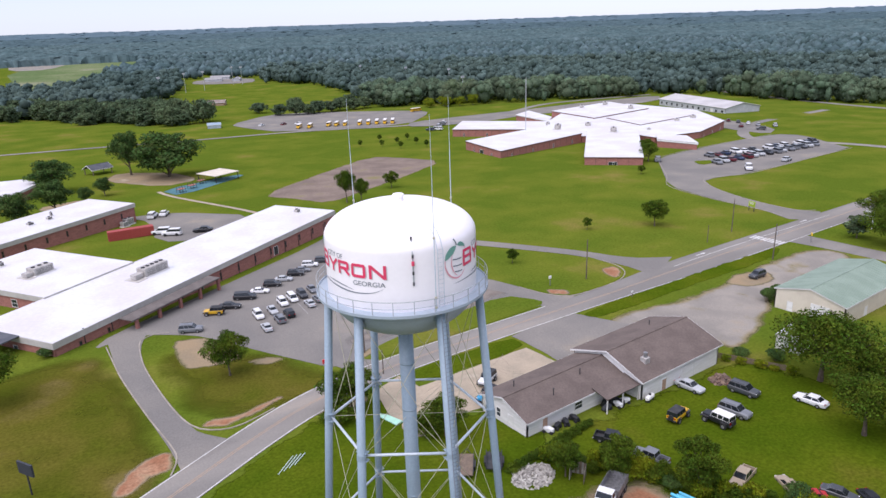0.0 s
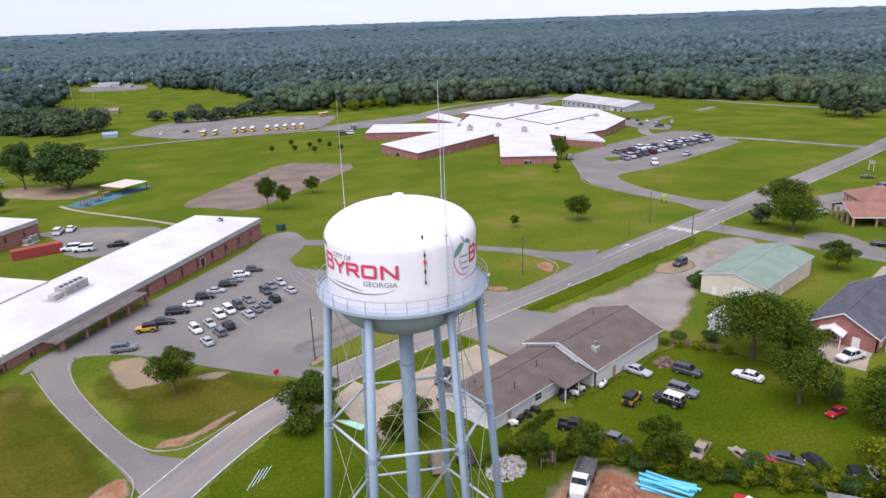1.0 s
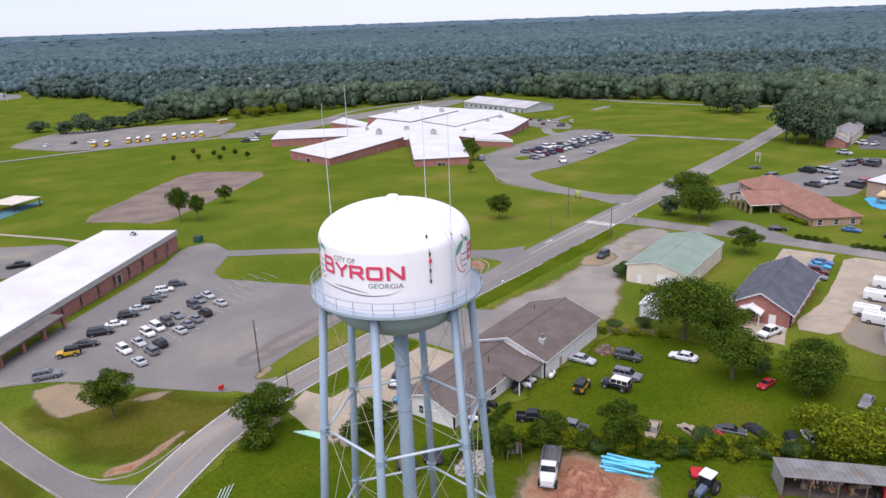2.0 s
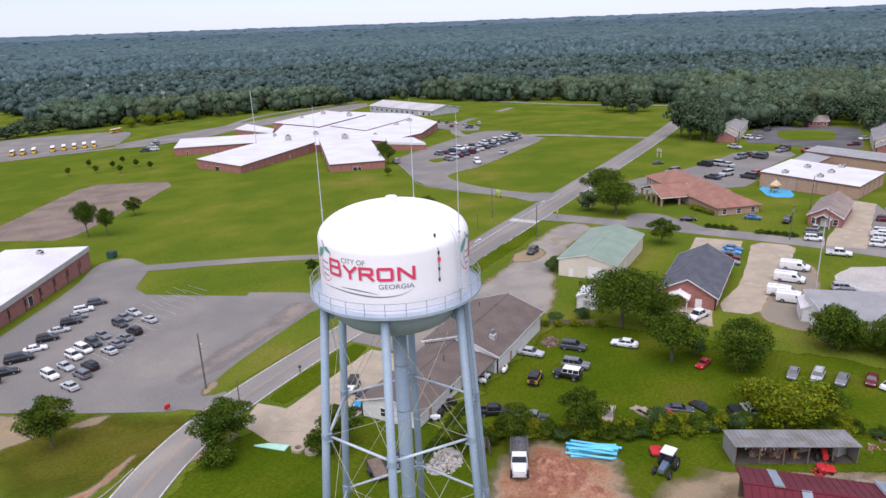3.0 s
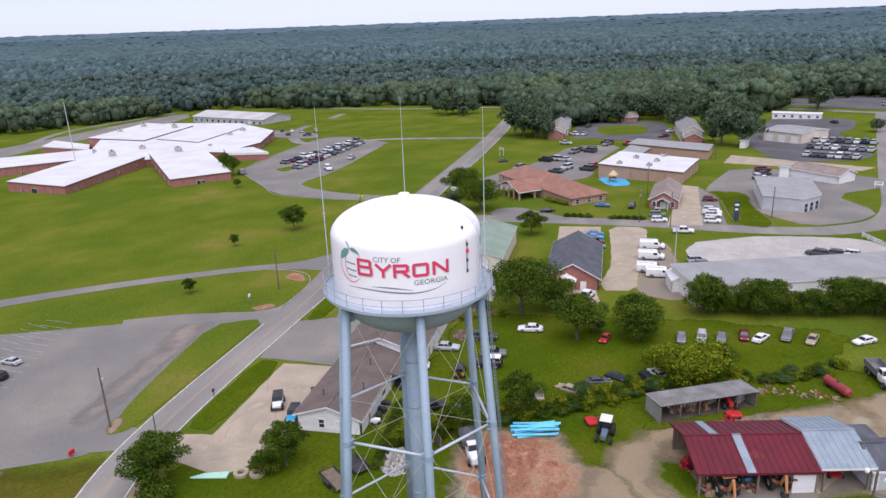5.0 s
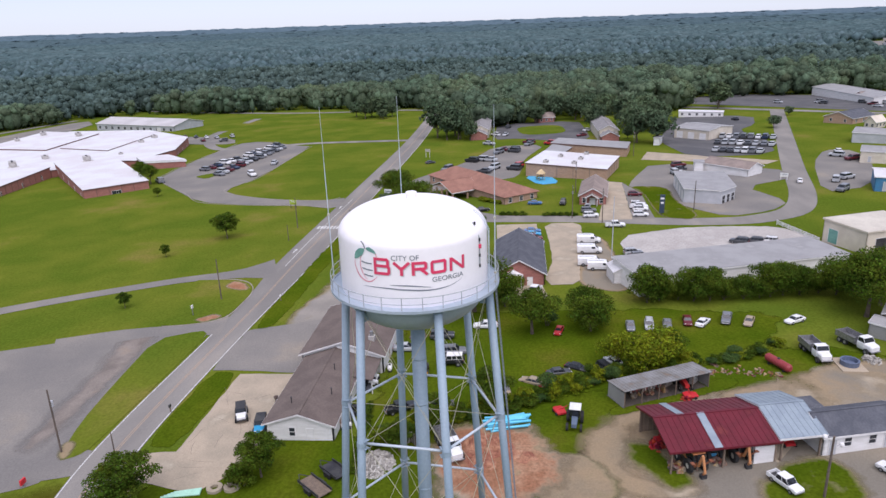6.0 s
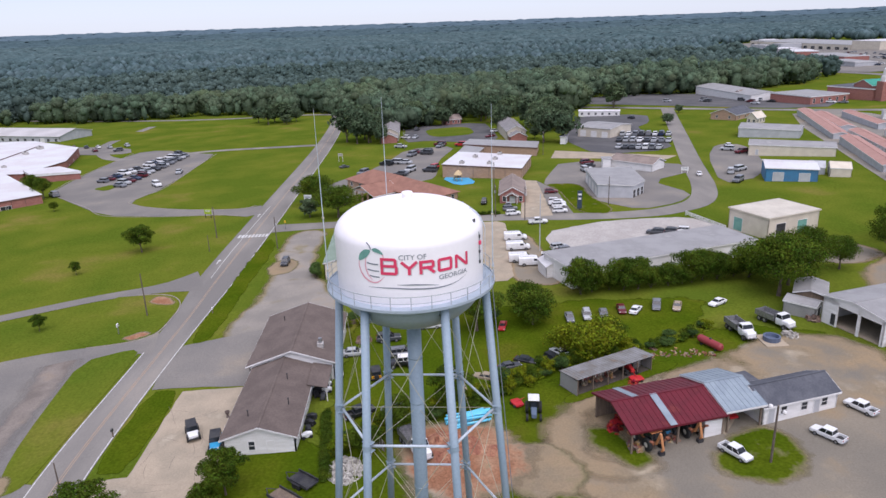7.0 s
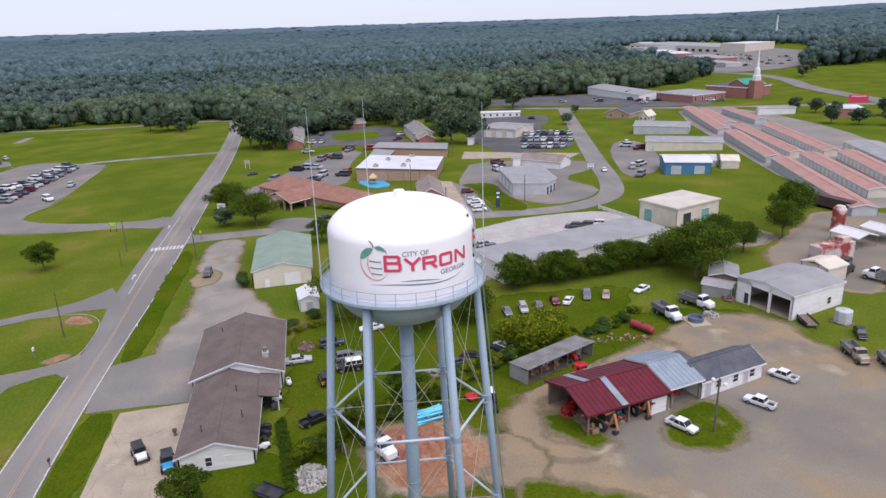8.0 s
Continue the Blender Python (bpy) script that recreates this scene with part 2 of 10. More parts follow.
WOODS_MID = by_piece(mat("woods_beyond_haze_tint", (0.083, 0.128, 0.114), (0.104, 0.151, 0.132), 0.008, 0.4, 0.3, 0.9, spec=0.03, third=(0.086, 0.125, 0.101), bump=0.5), 0.66, 1.36, 0.02)
WOODS_FAR = by_piece(mat("far_woods_haze_tint", (0.059, 0.095, 0.099), (0.075, 0.112, 0.115), 0.012, 0.07, 0.4, 0.95, spec=0.0), 0.75, 1.26, 0.015)
WOODS_HAZY = by_piece(mat("haze_tinted_woods", (0.064, 0.101, 0.114), (0.077, 0.116, 0.129), 0.006, 0.04, 0.3, 1.0, spec=0.0), 0.86, 1.14, 0.008)
WOODS_HAZE_BLUE = mat("distant_woods_haze_tint", (0.082, 0.126, 0.152), (0.096, 0.14, 0.168), 0.003, 0.02, 0.15, 1.0, spec=0.0)
for leaf_ in (LEAF, LEAF_DARK, FAR_LEAF_HAZED, LEAF_YELLOW, WOODS, WOODS_MID):
    leafy(leaf_)
CAR_PAINT = paint("car_paint", 0.28)
CAR_GLASS = mat("car_glass", (0.015, 0.018, 0.022), None, 1, 3, 0.1, 0.08, spec=0.6)
TYRE = mat("tyre_rubber", (0.02, 0.02, 0.02), (0.03, 0.03, 0.03), 2, 9, 0.2, 0.85)
RIM = mat("wheel_metal", (0.35, 0.35, 0.36), (0.25, 0.25, 0.26), 3, 9, 0.1, 0.4, 0.6)
LIGHT_RED = mat("tail_light", (0.35, 0.01, 0.015), None, 2, 5, 0.1, 0.25)
LIGHT_CLEAR = mat("head_light", (0.7, 0.7, 0.68), None, 2, 5, 0.1, 0.15)
PLAIN = paint("plain_paint", 0.6)


G_LAWN = dict(base=(0.050, 0.082, 0.004), second=(0.072, 0.098, 0.006), scale=0.09, fine=2.5, vary=0.28, third=(0.096, 0.098, 0.012))
G_YARD = dict(base=(0.185, 0.168, 0.138), second=(0.235, 0.205, 0.16), scale=0.05, fine=5, vary=0.12, third=(0.26, 0.205, 0.14))
G_SOIL = dict(base=(0.285, 0.215, 0.135), second=(0.24, 0.192, 0.13), scale=0.16, fine=4, vary=0.12, third=(0.38, 0.325, 0.24))
G_CLAY = dict(base=(0.27, 0.13, 0.075), second=(0.34, 0.20, 0.125), scale=0.3, fine=3, vary=0.3, third=(0.30, 0.24, 0.13))
G_DIRT = dict(base=(0.17, 0.135, 0.115), second=(0.22, 0.175, 0.145), scale=0.10, fine=2, vary=0.2, third=(0.20, 0.175, 0.09))
G_DULL = dict(base=(0.19, 0.165, 0.09), second=(0.235, 0.195, 0.12), scale=0.2, fine=3, vary=0.25, third=(0.15, 0.145, 0.05))


def grown_over(name, inner, middle, scale=0.16, spread=1.5, late=0.45, fade=0.17):
    """A ground cover that thins out by its rim, unevenly, to a second kind of ground and then to nothing."""
    m = mat(name, inner["base"], inner["second"], inner["scale"], inner["fine"], inner["vary"], 0.95, bump=0.04, third=inner["third"], spec=0.0)
    nt = m.node_tree
    bsdf = nt.nodes["Principled BSDF"]
    src = bsdf.inputs["Base Color"].links[0].from_socket
    rim = nt.nodes.new("ShaderNodeAttribute")
    rim.attribute_name = "rim"
    geo = nt.nodes.new("ShaderNodeNewGeometry")
    tex = nt.nodes.new("ShaderNodeTexNoise")
    tex.inputs["Scale"].default_value, tex.inputs["Detail"].default_value = scale, 6
    tex.inputs["Roughness"].default_value = 0.58
    nt.links.new(geo.outputs["Position"], tex.inputs["Vector"])
    add = nt.nodes.new("ShaderNodeMath")
    add.operation = "MULTIPLY_ADD"
    add.inputs[1].default_value = spread
    nt.links.new(tex.outputs["Fac"], add.inputs[0])
    nt.links.new(rim.outputs["Fac"], add.inputs[2])
    def share(lo, hi, a, b):
        rng = nt.nodes.new("ShaderNodeMapRange")
        rng.inputs["From Min"].default_value, rng.inputs["From Max"].default_value = spread / 2 + lo, spread / 2 + hi
        rng.inputs["To Min"].default_value, rng.inputs["To Max"].default_value = a, b
        nt.links.new(add.outputs[0], rng.inputs["Value"])
        return rng.outputs[0]

    mix = nt.nodes.new("ShaderNodeMix")
    mix.data_type = "RGBA"
    nt.links.new(share(0.12, 0.42, 0, 1), mix.inputs["Factor"])
    nt.links.new(src, mix.inputs["A"])
    nt.links.new(patches(nt, **middle)[0], mix.inputs["B"])
    nt.links.new(mix.outputs["Result"], bsdf.inputs["Base Color"])
    nt.links.new(share(late, late + fade, 1, 0), bsdf.inputs["Alpha"])      # past its rim the ground below shows
    return m


GRAVEL_EDGED = grown_over("gravel_yard", G_YARD, G_SOIL, 0.10, 1.9, 0.52, fade=0.45)
TRACK_EDGED = grown_over("sandy_soil", G_SOIL, G_DULL, 0.3, late=0.3, fade=0.45)
G_LOT = dict(base=(0.19, 0.182, 0.176), second=(0.25, 0.232, 0.212), scale=0.09, fine=4, vary=0.15, third=(0.31, 0.265, 0.22))
G_LANE = dict(base=(0.185, 0.16, 0.14), second=(0.235, 0.205, 0.18), scale=0.2, fine=4, vary=0.2, third=(0.27, 0.215, 0.165))
LANE_EDGED = grown_over("muddy_lane", G_LANE, G_LOT, 0.25, 1.0, 0.0, fade=0.8)
G_GREY = dict(base=(0.225, 0.208, 0.185), second=(0.28, 0.255, 0.222), scale=0.12, fine=5, vary=0.15, third=(0.30, 0.25, 0.19))
GREY_EDGED = grown_over("grey_gravel", G_GREY, G_DULL, 0.16, 1.7, 0.42, fade=0.4)
# Pasture greens washed out in the colour itself, as haze would.
FAR_FIELD = mat("far_pasture_haze_tint", (0.10, 0.145, 0.06), (0.15, 0.18, 0.09), 0.01, 0.2, 0.2, 0.95, third=(0.24, 0.23, 0.17), spec=0.0)
CLAY_EDGED = grown_over("churned_clay", G_CLAY, G_SOIL, 0.3, late=0.3, fade=0.45)
TAN_EDGED = grown_over("worn_yard_soil", G_SOIL, G_SOIL, 0.2, late=0.2, fade=0.6)
DIRT_EDGED = grown_over("bare_dirt", G_DIRT, G_DULL, 0.12, late=0.35, fade=0.35)
LAWN_EDGED = grown_over("lush_lawn", G_LAWN, G_LAWN, 0.25)
G_DRY = dict(base=(0.068, 0.080, 0.008), second=(0.10, 0.09, 0.015), scale=0.07, fine=2.5, vary=0.25, third=(0.16, 0.12, 0.045))
DRY_EDGED = grown_over("dry_field", G_DRY, G_DRY, 0.1, 1.4, 0.1, fade=0.7)
GRASS_EDGED = grown_over("yard_grass", G_LAWN, G_DULL, 0.35, 1.2, 0.25, fade=0.5)


# ---- helpers of this scene ----
def gz(x, y):
    """The lie of the land: it falls gently to the school, levels out there and rises again far away."""
    s = 0.0219 * x + 0.0268 * y
    if s > 16:
        s = 16 + 3 * (1 - math.exp(-(s - 16) / 3))
    if s < -6:
        s = -6 - 3 * (1 - math.exp((s + 6) / 3))
    r = max(0.0, math.hypot(x - 20, y - 40) - 700)
    return -s + 0.0172 * r * r / (r + 500)


def on(x, y, turn=0, up=0.0):
    return pose(x, y, gz(x, y) + up, 0, 0, turn)


def finish(name, bm, material, smooth=False):
    me = bpy.data.meshes.new(name)
    bm.normal_update()
    bm.to_mesh(me)
    bm.free()
    for m in (material if isinstance(material, (list, tuple)) else [material]):
        me.materials.append(m)
    if smooth:
        me.shade_smooth()
    return me


def part(name, bm, material, parent=None, label="", smooth=False):
    ob = new(name, finish(name, bm, material, smooth))
    ob.parent = parent
    return tagged(ob, label)


def empty(name, m, label="", category="", group="", kind=""):
    ob = new(name)
    ob.empty_display_size = 0.3
    ob.matrix_basis = m
    return tagged(ob, label, category, group, kind)


def box(bm, x0, y0, z0, x1, y1, z1, m=None, bevel=0.0):
    vs = [bm.verts.new((x, y, z)) for z in (z0, z1) for y in (y0, y1) for x in (x0, x1)]
    fs = [bm.faces.new([vs[i] for i in f]) for f in ((0, 2, 3, 1), (4, 5, 7, 6), (0, 1, 5, 4), (2, 6, 7, 3), (0, 4, 6, 2), (1, 3, 7, 5))]
    if bevel:
        es = list({e for f in fs for e in f.edges})
        r = bmesh.ops.bevel(bm, geom=es, offset=bevel, segments=1, affect="EDGES")
        vs = list({v for f in r["faces"] for v in f.verts} | {v for v in vs if v.is_valid})
    if m is not None:
        for v in vs:
            v.co = m @ v.co
    return vs


def tube(bm, p, q, r, r2=None, n=8, caps=True):
    p, q = Vector(p), Vector(q)
    r2 = r if r2 is None else r2
    w = (q - p).normalized()
    u = w.orthogonal().normalized()
    v = w.cross(u)
    ring = []
    for c, rad in ((p, r), (q, r2)):
        ring.append([bm.verts.new(c + (u * math.cos(a) + v * math.sin(a)) * rad) for a in (2 * math.pi * i / n for i in range(n))])
    for i in range(n):
        j = (i + 1) % n
        bm.faces.new((ring[0][i], ring[0][j], ring[1][j], ring[1][i]))
    if caps:
        bm.faces.new(ring[0][::-1])
        bm.faces.new(ring[1])


def lathe(bm, profile, n=48, centre=(0, 0, 0)):
    """Turns (radius, height) pairs round the upright axis."""
    c = Vector(centre)
    rings = []
    for r, z in profile:
        if r < 1e-4:
            rings.append([bm.verts.new(c + Vector((0, 0, z)))])
        else:
            rings.append([bm.verts.new(c + Vector((r * math.cos(2 * math.pi * i / n), r * math.sin(2 * math.pi * i / n), z))) for i in range(n)])
    for a, b in zip(rings, rings[1:]):
        for i in range(n):
            j = (i + 1) % n
            f = [a[i % len(a)], a[j % len(a)], b[j % len(b)], b[i % len(b)]]
            f = [v for k, v in enumerate(f) if v not in f[:k]]
            if len(f) > 2:
                bm.faces.new(f)


def rounded(points, times=2):
    """Cuts the corners of an outline."""
    for _ in range(times):
        out = []
        for i, p in enumerate(points):
            q = points[(i + 1) % len(points)]
            out += [(0.8 * p[0] + 0.2 * q[0], 0.8 * p[1] + 0.2 * q[1]), (0.2 * p[0] + 0.8 * q[0], 0.2 * p[1] + 0.8 * q[1])]
        points = out
    return points


def ragged(points, step=1.5, size=0.8, seed=0):
    """An uneven edge, as bare ground has it."""
    out = []
    for i, p in enumerate(points):
        q = points[(i + 1) % len(points)]
        n = max(1, int(math.hypot(q[0] - p[0], q[1] - p[1]) / step))
        for k in range(n):
            x, y = p[0] + (q[0] - p[0]) * k / n, p[1] + (q[1] - p[1]) * k / n
            w = noise.noise_vector((x * 0.35, y * 0.35, seed)) * size + noise.noise_vector((x * 1.3, y * 1.3, seed + 9)) * size * 0.4
            out.append((x + w.x, y + w.y))
    return out


def sheet(name, points, up, material, label="", corners=0, edge=0.0, step=1.5, category=""):
    """A flat piece of ground cover that lies on the land."""
    if corners:
        points = rounded(points, corners)
    if edge:
        points = ragged(points, step, edge, up * 100)
    bm = bmesh.new()
    f = bm.faces.new([bm.verts.new((x, y, gz(x, y) + up)) for x, y in points])
    bm.normal_update()
    if f.normal.z < 0:
        bmesh.ops.reverse_faces(bm, faces=[f])
    bmesh.ops.triangulate(bm, faces=[f])
    return tagged(part(name, bm, material), label, category, "", "structure")


def soft_sheet(name, points, up, material, label="", band=2.5, corners=2, category="", reach=0.0):
    """A piece of ground cover on a fine net; "rim" tells how near the edge lies, over a band of that width (inwards: reach)."""
    line = np.array(rounded(points, corners))
    a, b = line, np.roll(line, -1, 0)
    step = max(0.5, band / 4)
    x0, y0 = line.min(0) - band * 1.3
    x1, y1 = line.max(0) + band * 1.3
    gx, gy = np.arange(x0, x1, step), np.arange(y0, y1, step)
    P = np.stack(np.meshgrid(gx, gy, indexing="ij"), -1).reshape(-1, 1, 2)
    e = b - a
    t = np.clip(((P - a) * e).sum(-1) / np.maximum((e * e).sum(-1), 1e-9), 0, 1)
    dist = np.sqrt(((P - a - t[..., None] * e) ** 2).sum(-1).min(1))
    cross = ((a[:, 1] > P[..., 1]) != (b[:, 1] > P[..., 1])) & (P[..., 0] < e[:, 0] * (P[..., 1] - a[:, 1]) / np.where(e[:, 1] == 0, 1e-9, e[:, 1]) + a[:, 0])
    inn = cross.sum(1) % 2 == 1
    rim = np.clip(0.5 + np.where(inn, -dist / (reach or band), dist / band), 0, 1.8).reshape(len(gx), len(gy))
    bm = bmesh.new()
    layer = bm.verts.layers.float.new("rim")
    vs = {}
    for i in range(len(gx) - 1):
        for j in range(len(gy) - 1):
            cell = ((i, j), (i + 1, j), (i + 1, j + 1), (i, j + 1))
            if min(rim[c] for c in cell) < 1.45:
                for c in cell:
                    if c not in vs:
                        x, y = float(gx[c[0]]), float(gy[c[1]])
                        vs[c] = bm.verts.new((x, y, gz(x, y) + up))
                        vs[c][layer] = float(rim[c])
                bm.faces.new([vs[c] for c in cell])
    return tagged(part(name, bm, material), label, category, "", "structure")


def spline(points, step=3.0):
    """A smooth line through (x, y, width) points."""
    out = []
    for i in range(len(points) - 1):
        p0, p1, p2, p3 = (np.array(points[min(max(k, 0), len(points) - 1)], float) for k in (i - 1, i, i + 1, i + 2))
        n = max(2, int(np.hypot(*(p2 - p1)[:2]) / step))
        for k in range(n):
            t = k / n
            out.append(0.5 * (2 * p1 + (p2 - p0) * t + (2 * p0 - 5 * p1 + 4 * p2 - p3) * t * t + (3 * p1 - p0 - 3 * p2 + p3) * t ** 3))
    out.append(np.array(points[-1], float))
    return out


def strip(name, points, up, material, label="", step=3.0, left=None, right=None, start=0.0, end=1e9, dash=None, category=""):
    """A band of ground cover along a line; left and right give its edges in metres from the line, else half its width."""
    line = spline(points, step)
    bm = bmesh.new()
    prev, run = None, 0.0
    for i, p in enumerate(line):
        d = line[min(i + 1, len(line) - 1)] - line[max(i - 1, 0)]
        n = np.array((-d[1], d[0])) / max(1e-6, math.hypot(d[0], d[1]))
        if i:
            run += math.hypot(*(p - line[i - 1])[:2])
        a, b = (p[2] / 2 if left is None else left), (-p[2] / 2 if right is None else right)
        if left is not None and left > 90:
            a, b = p[2] / 2 - 0.12, p[2] / 2 - 0.27
        if left is not None and left < -90:
            a, b = -p[2] / 2 + 0.27, -p[2] / 2 + 0.12
        cur = [bm.verts.new((p[0] + n[0] * k, p[1] + n[1] * k, gz(p[0] + n[0] * k, p[1] + n[1] * k) + up)) for k in (a, b)]
        if prev and start <= run <= end and (dash is None or (run % dash[0]) < dash[1]):
            bm.faces.new((prev[0], prev[1], cur[1], cur[0]))
        prev = cur
    bmesh.ops.delete(bm, geom=[v for v in bm.verts if not v.link_faces], context="VERTS")
    return tagged(part(name, bm, material), label, category, "", "structure")


def inside(x, y, poly):
    hit = False
    for i in range(len(poly)):
        (ax, ay), (bx, by) = poly[i], poly[i - 1]
        if (ay > y) != (by > y) and x < (bx - ax) * (y - ay) / (by - ay) + ax:
            hit = not hit
    return hit


# ---- the land ----
bm = bmesh.new()
radii = [0, 40, 90, 150, 220, 300, 380, 460, 540, 620, 700, 800, 950, 1150, 1400, 1750, 2200, 2800, 3500, 4300, 4950]
rings = []
for r in radii:
    n = 1 if r == 0 else 96
    rings.append([bm.verts.new((60 + r * math.cos(2 * math.pi * i / 96), 60 + r * math.sin(2 * math.pi * i / 96), gz(60 + r * math.cos(2 * math.pi * i / 96), 60 + r * math.sin(2 * math.pi * i / 96)))) for i in range(n)])
for a, b in zip(rings, rings[1:]):
    for i in range(96):
        j = (i + 1) % 96
        f = [a[i % len(a)], b[i], b[j], a[j % len(a)]]
        bm.faces.new([v for k, v in enumerate(f) if v not in f[:k]])
tagged(part("ground", bm, GRASS), "mown green grass with yellowish dry patches", "grass", "", "structure")

# roads
MAIN = [(-90, 26, 6.4), (-40, 48, 6.4), (13, 74.2, 6.4), (27, 80.9, 6.4), (36, 84.3, 6.4), (46, 86.4, 6.4), (60, 87.2, 6.4), (85, 87.2, 6.4), (105, 87.1, 7.0), (122, 87.5, 8.9), (140, 87.7, 9.6), (200, 87.8, 9.6), (330, 88.2, 9.2), (440, 92, 9), (500, 98, 9)]
strip("road", MAIN, 0.05, ASPHALT, "two-lane grey asphalt road", category="road")
strip("road_line_white", MAIN, 0.06, MARK_WHITE, "white edge line of the road", left=-99)
strip("road_line_white", MAIN, 0.06, MARK_WHITE, "white edge line of the road", left=99, end=192)
strip("road_line_yellow", MAIN, 0.06, MARK_YELLOW, "faded double yellow centre line", left=0.22, right=0.10)
strip("road_line_yellow", MAIN, 0.06, MARK_YELLOW, "faded double yellow centre line", left=-0.10, right=-0.22)
SIDE = [(170, 85, 9), (169.8, 72, 7.4), (169, 55, 7.2), (167.5, 38, 7.2), (164.5, 15, 7.2), (160, -5, 7.2), (158.5, -20, 7.4), (160.5, -30, 7.6), (168, -41, 7.6), (187, -50, 7.4), (229, -62.5, 7.4), (300, -84.5, 7.4), (360, -103, 7.4), (402, -116, 7.4)]
strip("road", SIDE, 0.045, ASPHALT, "grey asphalt side road with a bend", category="road")
CROSS = [(470, -30, 8), (440, -75, 8), (402, -118, 8), (352, -178, 8), (300, -260, 9), (250, -330, 9)]
strip("road", CROSS, 0.10, ASPHALT, "grey asphalt cross road", category="road")
strip("road", [(340, 90, 6), (343, 120, 6), (344, 150, 6), (334, 192, 6), (380, 222, 6), (430, 232, 6), (520, 235, 6)], 0.08, ASPHALT, "narrow grey asphalt road", category="road")
strip("road", [(500, 98, 7), (515, 130, 7), (522, 186, 7), (545, 270, 7), (590, 400, 7)], 0.25, ASPHALT, "grey asphalt road along the woods", category="road")
strip("road", [(-60, 455, 5), (23, 444, 5), (78, 434.5, 5), (128, 424.6, 5), (177, 418, 5.5), (211, 407, 6), (245, 392, 6), (290, 383, 6), (352, 399, 6), (420, 420, 6), (520, 400, 6)], 0.2, ASPHALT, "narrow grey asphalt road", category="road")
strip("road", [(700, -300, 12), (570, -345, 12), (485, -333, 12), (400, -295, 12), (305, -266, 12), (240, -240, 12)], 0.2, LOT, "wide grey highway", category="road")

# school drives and car parks
strip("school_drive", [(20, 80, 8.5), (18.6, 85, 5.0), (18.0, 90, 3.9), (17.6, 104, 3.7), (17.9, 115, 4.0), (19.0, 123, 5), (20.5, 129, 7)], 0.055, LOT, "cracked grey asphalt drive", category="driveway")
sheet("parking_lot", [(14, 126), (20, 128), (24.3, 126.4), (30.2, 121), (32.8, 116.3), (37.2, 106.1), (40.7, 98.9), (43.5, 93), (46.2, 92.5), (70, 92), (92.4, 91), (92, 101.5), (82, 127), (76, 145), (92, 158), (96, 172), (88, 174), (74, 162), (40, 143), (18, 131)], 0.05, LOT, "worn grey asphalt parking lot of the school", 1, category="parking lot")
sheet("verge", [(48.4, 93.6), (49.8, 91.4), (52, 90.8), (66, 90.8), (88.5, 91), (90.5, 93), (86.5, 100.2), (67.8, 97.9), (57.7, 96.3)], 0.075, GRASS, "mown grass verge between road and parking lot", 1, category="grass")
strip("footpath", [(84, 170, 5), (91, 158, 5.5), (99, 147, 5), (108, 133, 4.4), (119.2, 112, 4.2), (121.6, 104, 5), (123.8, 97.5, 7.5), (126.5, 91, 16)], 0.06, LOT, "grey asphalt drive across the lawn", category="driveway")
strip("lot_exit", [(83, 118, 9), (88.3, 108, 6), (90.5, 100, 4.4), (91.3, 95, 5), (92.5, 89.5, 10)], 0.058, LOT, "grey asphalt exit of the parking lot", category="driveway")
sheet("parking_lot", [(186, 92), (203, 92), (199, 99), (203, 118), (212, 135), (222, 145), (246, 140.2), (333, 143.5), (336, 150), (362, 181), (356, 194), (287, 192), (250, 187), (233, 172), (203, 146), (196, 125), (193, 106)], 0.06, LOT, "grey asphalt drive and car park of the school", 1, category="parking lot")
sheet("parking_lot", [(355, 195), (380, 205), (402, 245), (415, 300), (385, 260), (362, 225)], 0.1, LOT, "grey asphalt car park behind the school", 1, category="parking lot")
sheet("parking_lot", [(170, 464), (177, 421), (254, 392), (311, 446), (314, 467), (245, 530), (214, 538), (169, 497)], 0.25, LOT, "pale asphalt bus parking lot", 1, category="parking lot")
sheet("parking_lot", [(42, 232), (55, 231), (76, 206), (56, 186), (42, 194), (47, 222)], 0.06, LOT, "grey asphalt yard between school wings", 1, category="parking lot")
soft_sheet("bare_ground", [(88.5, 234.5), (95, 221), (100.7, 206.3), (118.5, 215), (150, 232), (181.1, 251), (171.4, 275.8), (164, 286.4), (122.5, 259.7)], 0.03, DIRT_EDGED, "bare dark dirt patch in the lawn", 2.2, 1, category="dirt")

# yards on the near side of the road
sheet("apron", [(74.3, 83.8), (73, 68), (94, 67.5), (95, 71), (92.5, 78), (90.3, 83.8), (82, 84.2)], 0.056, LOT, "grey asphalt apron beside the road", 0, 0.3, category="driveway")
sheet("concrete_pad", [(72.8, 78.5), (72.8, 67.4), (56, 67.2), (46.5, 69), (42.5, 72), (45, 81.3), (50.5, 83.6), (51, 78.4)], 0.06, CONCRETE, "cracked tan concrete parking pad", 0, 0.25, category="driveway")
soft_sheet("gravel_drive", [(94, 67), (91, 78.5), (109, 75), (127, 74.5), (137, 76), (150, 77), (166, 75), (165, 67), (137, 67.5), (129, 66), (121, 63.5), (110, 59), (99, 55.5), (97, 61)], 0.022, GREY_EDGED, "rough gravel drive with grassy edges", 2.6, category="driveway")
soft_sheet("bare_ground", [(126, 76), (134, 77.5), (140, 74), (136, 70), (128, 71)], 0.03, TRACK_EDGED, "bare reddish soil beside the gravel drive", 1.6, category="dirt")
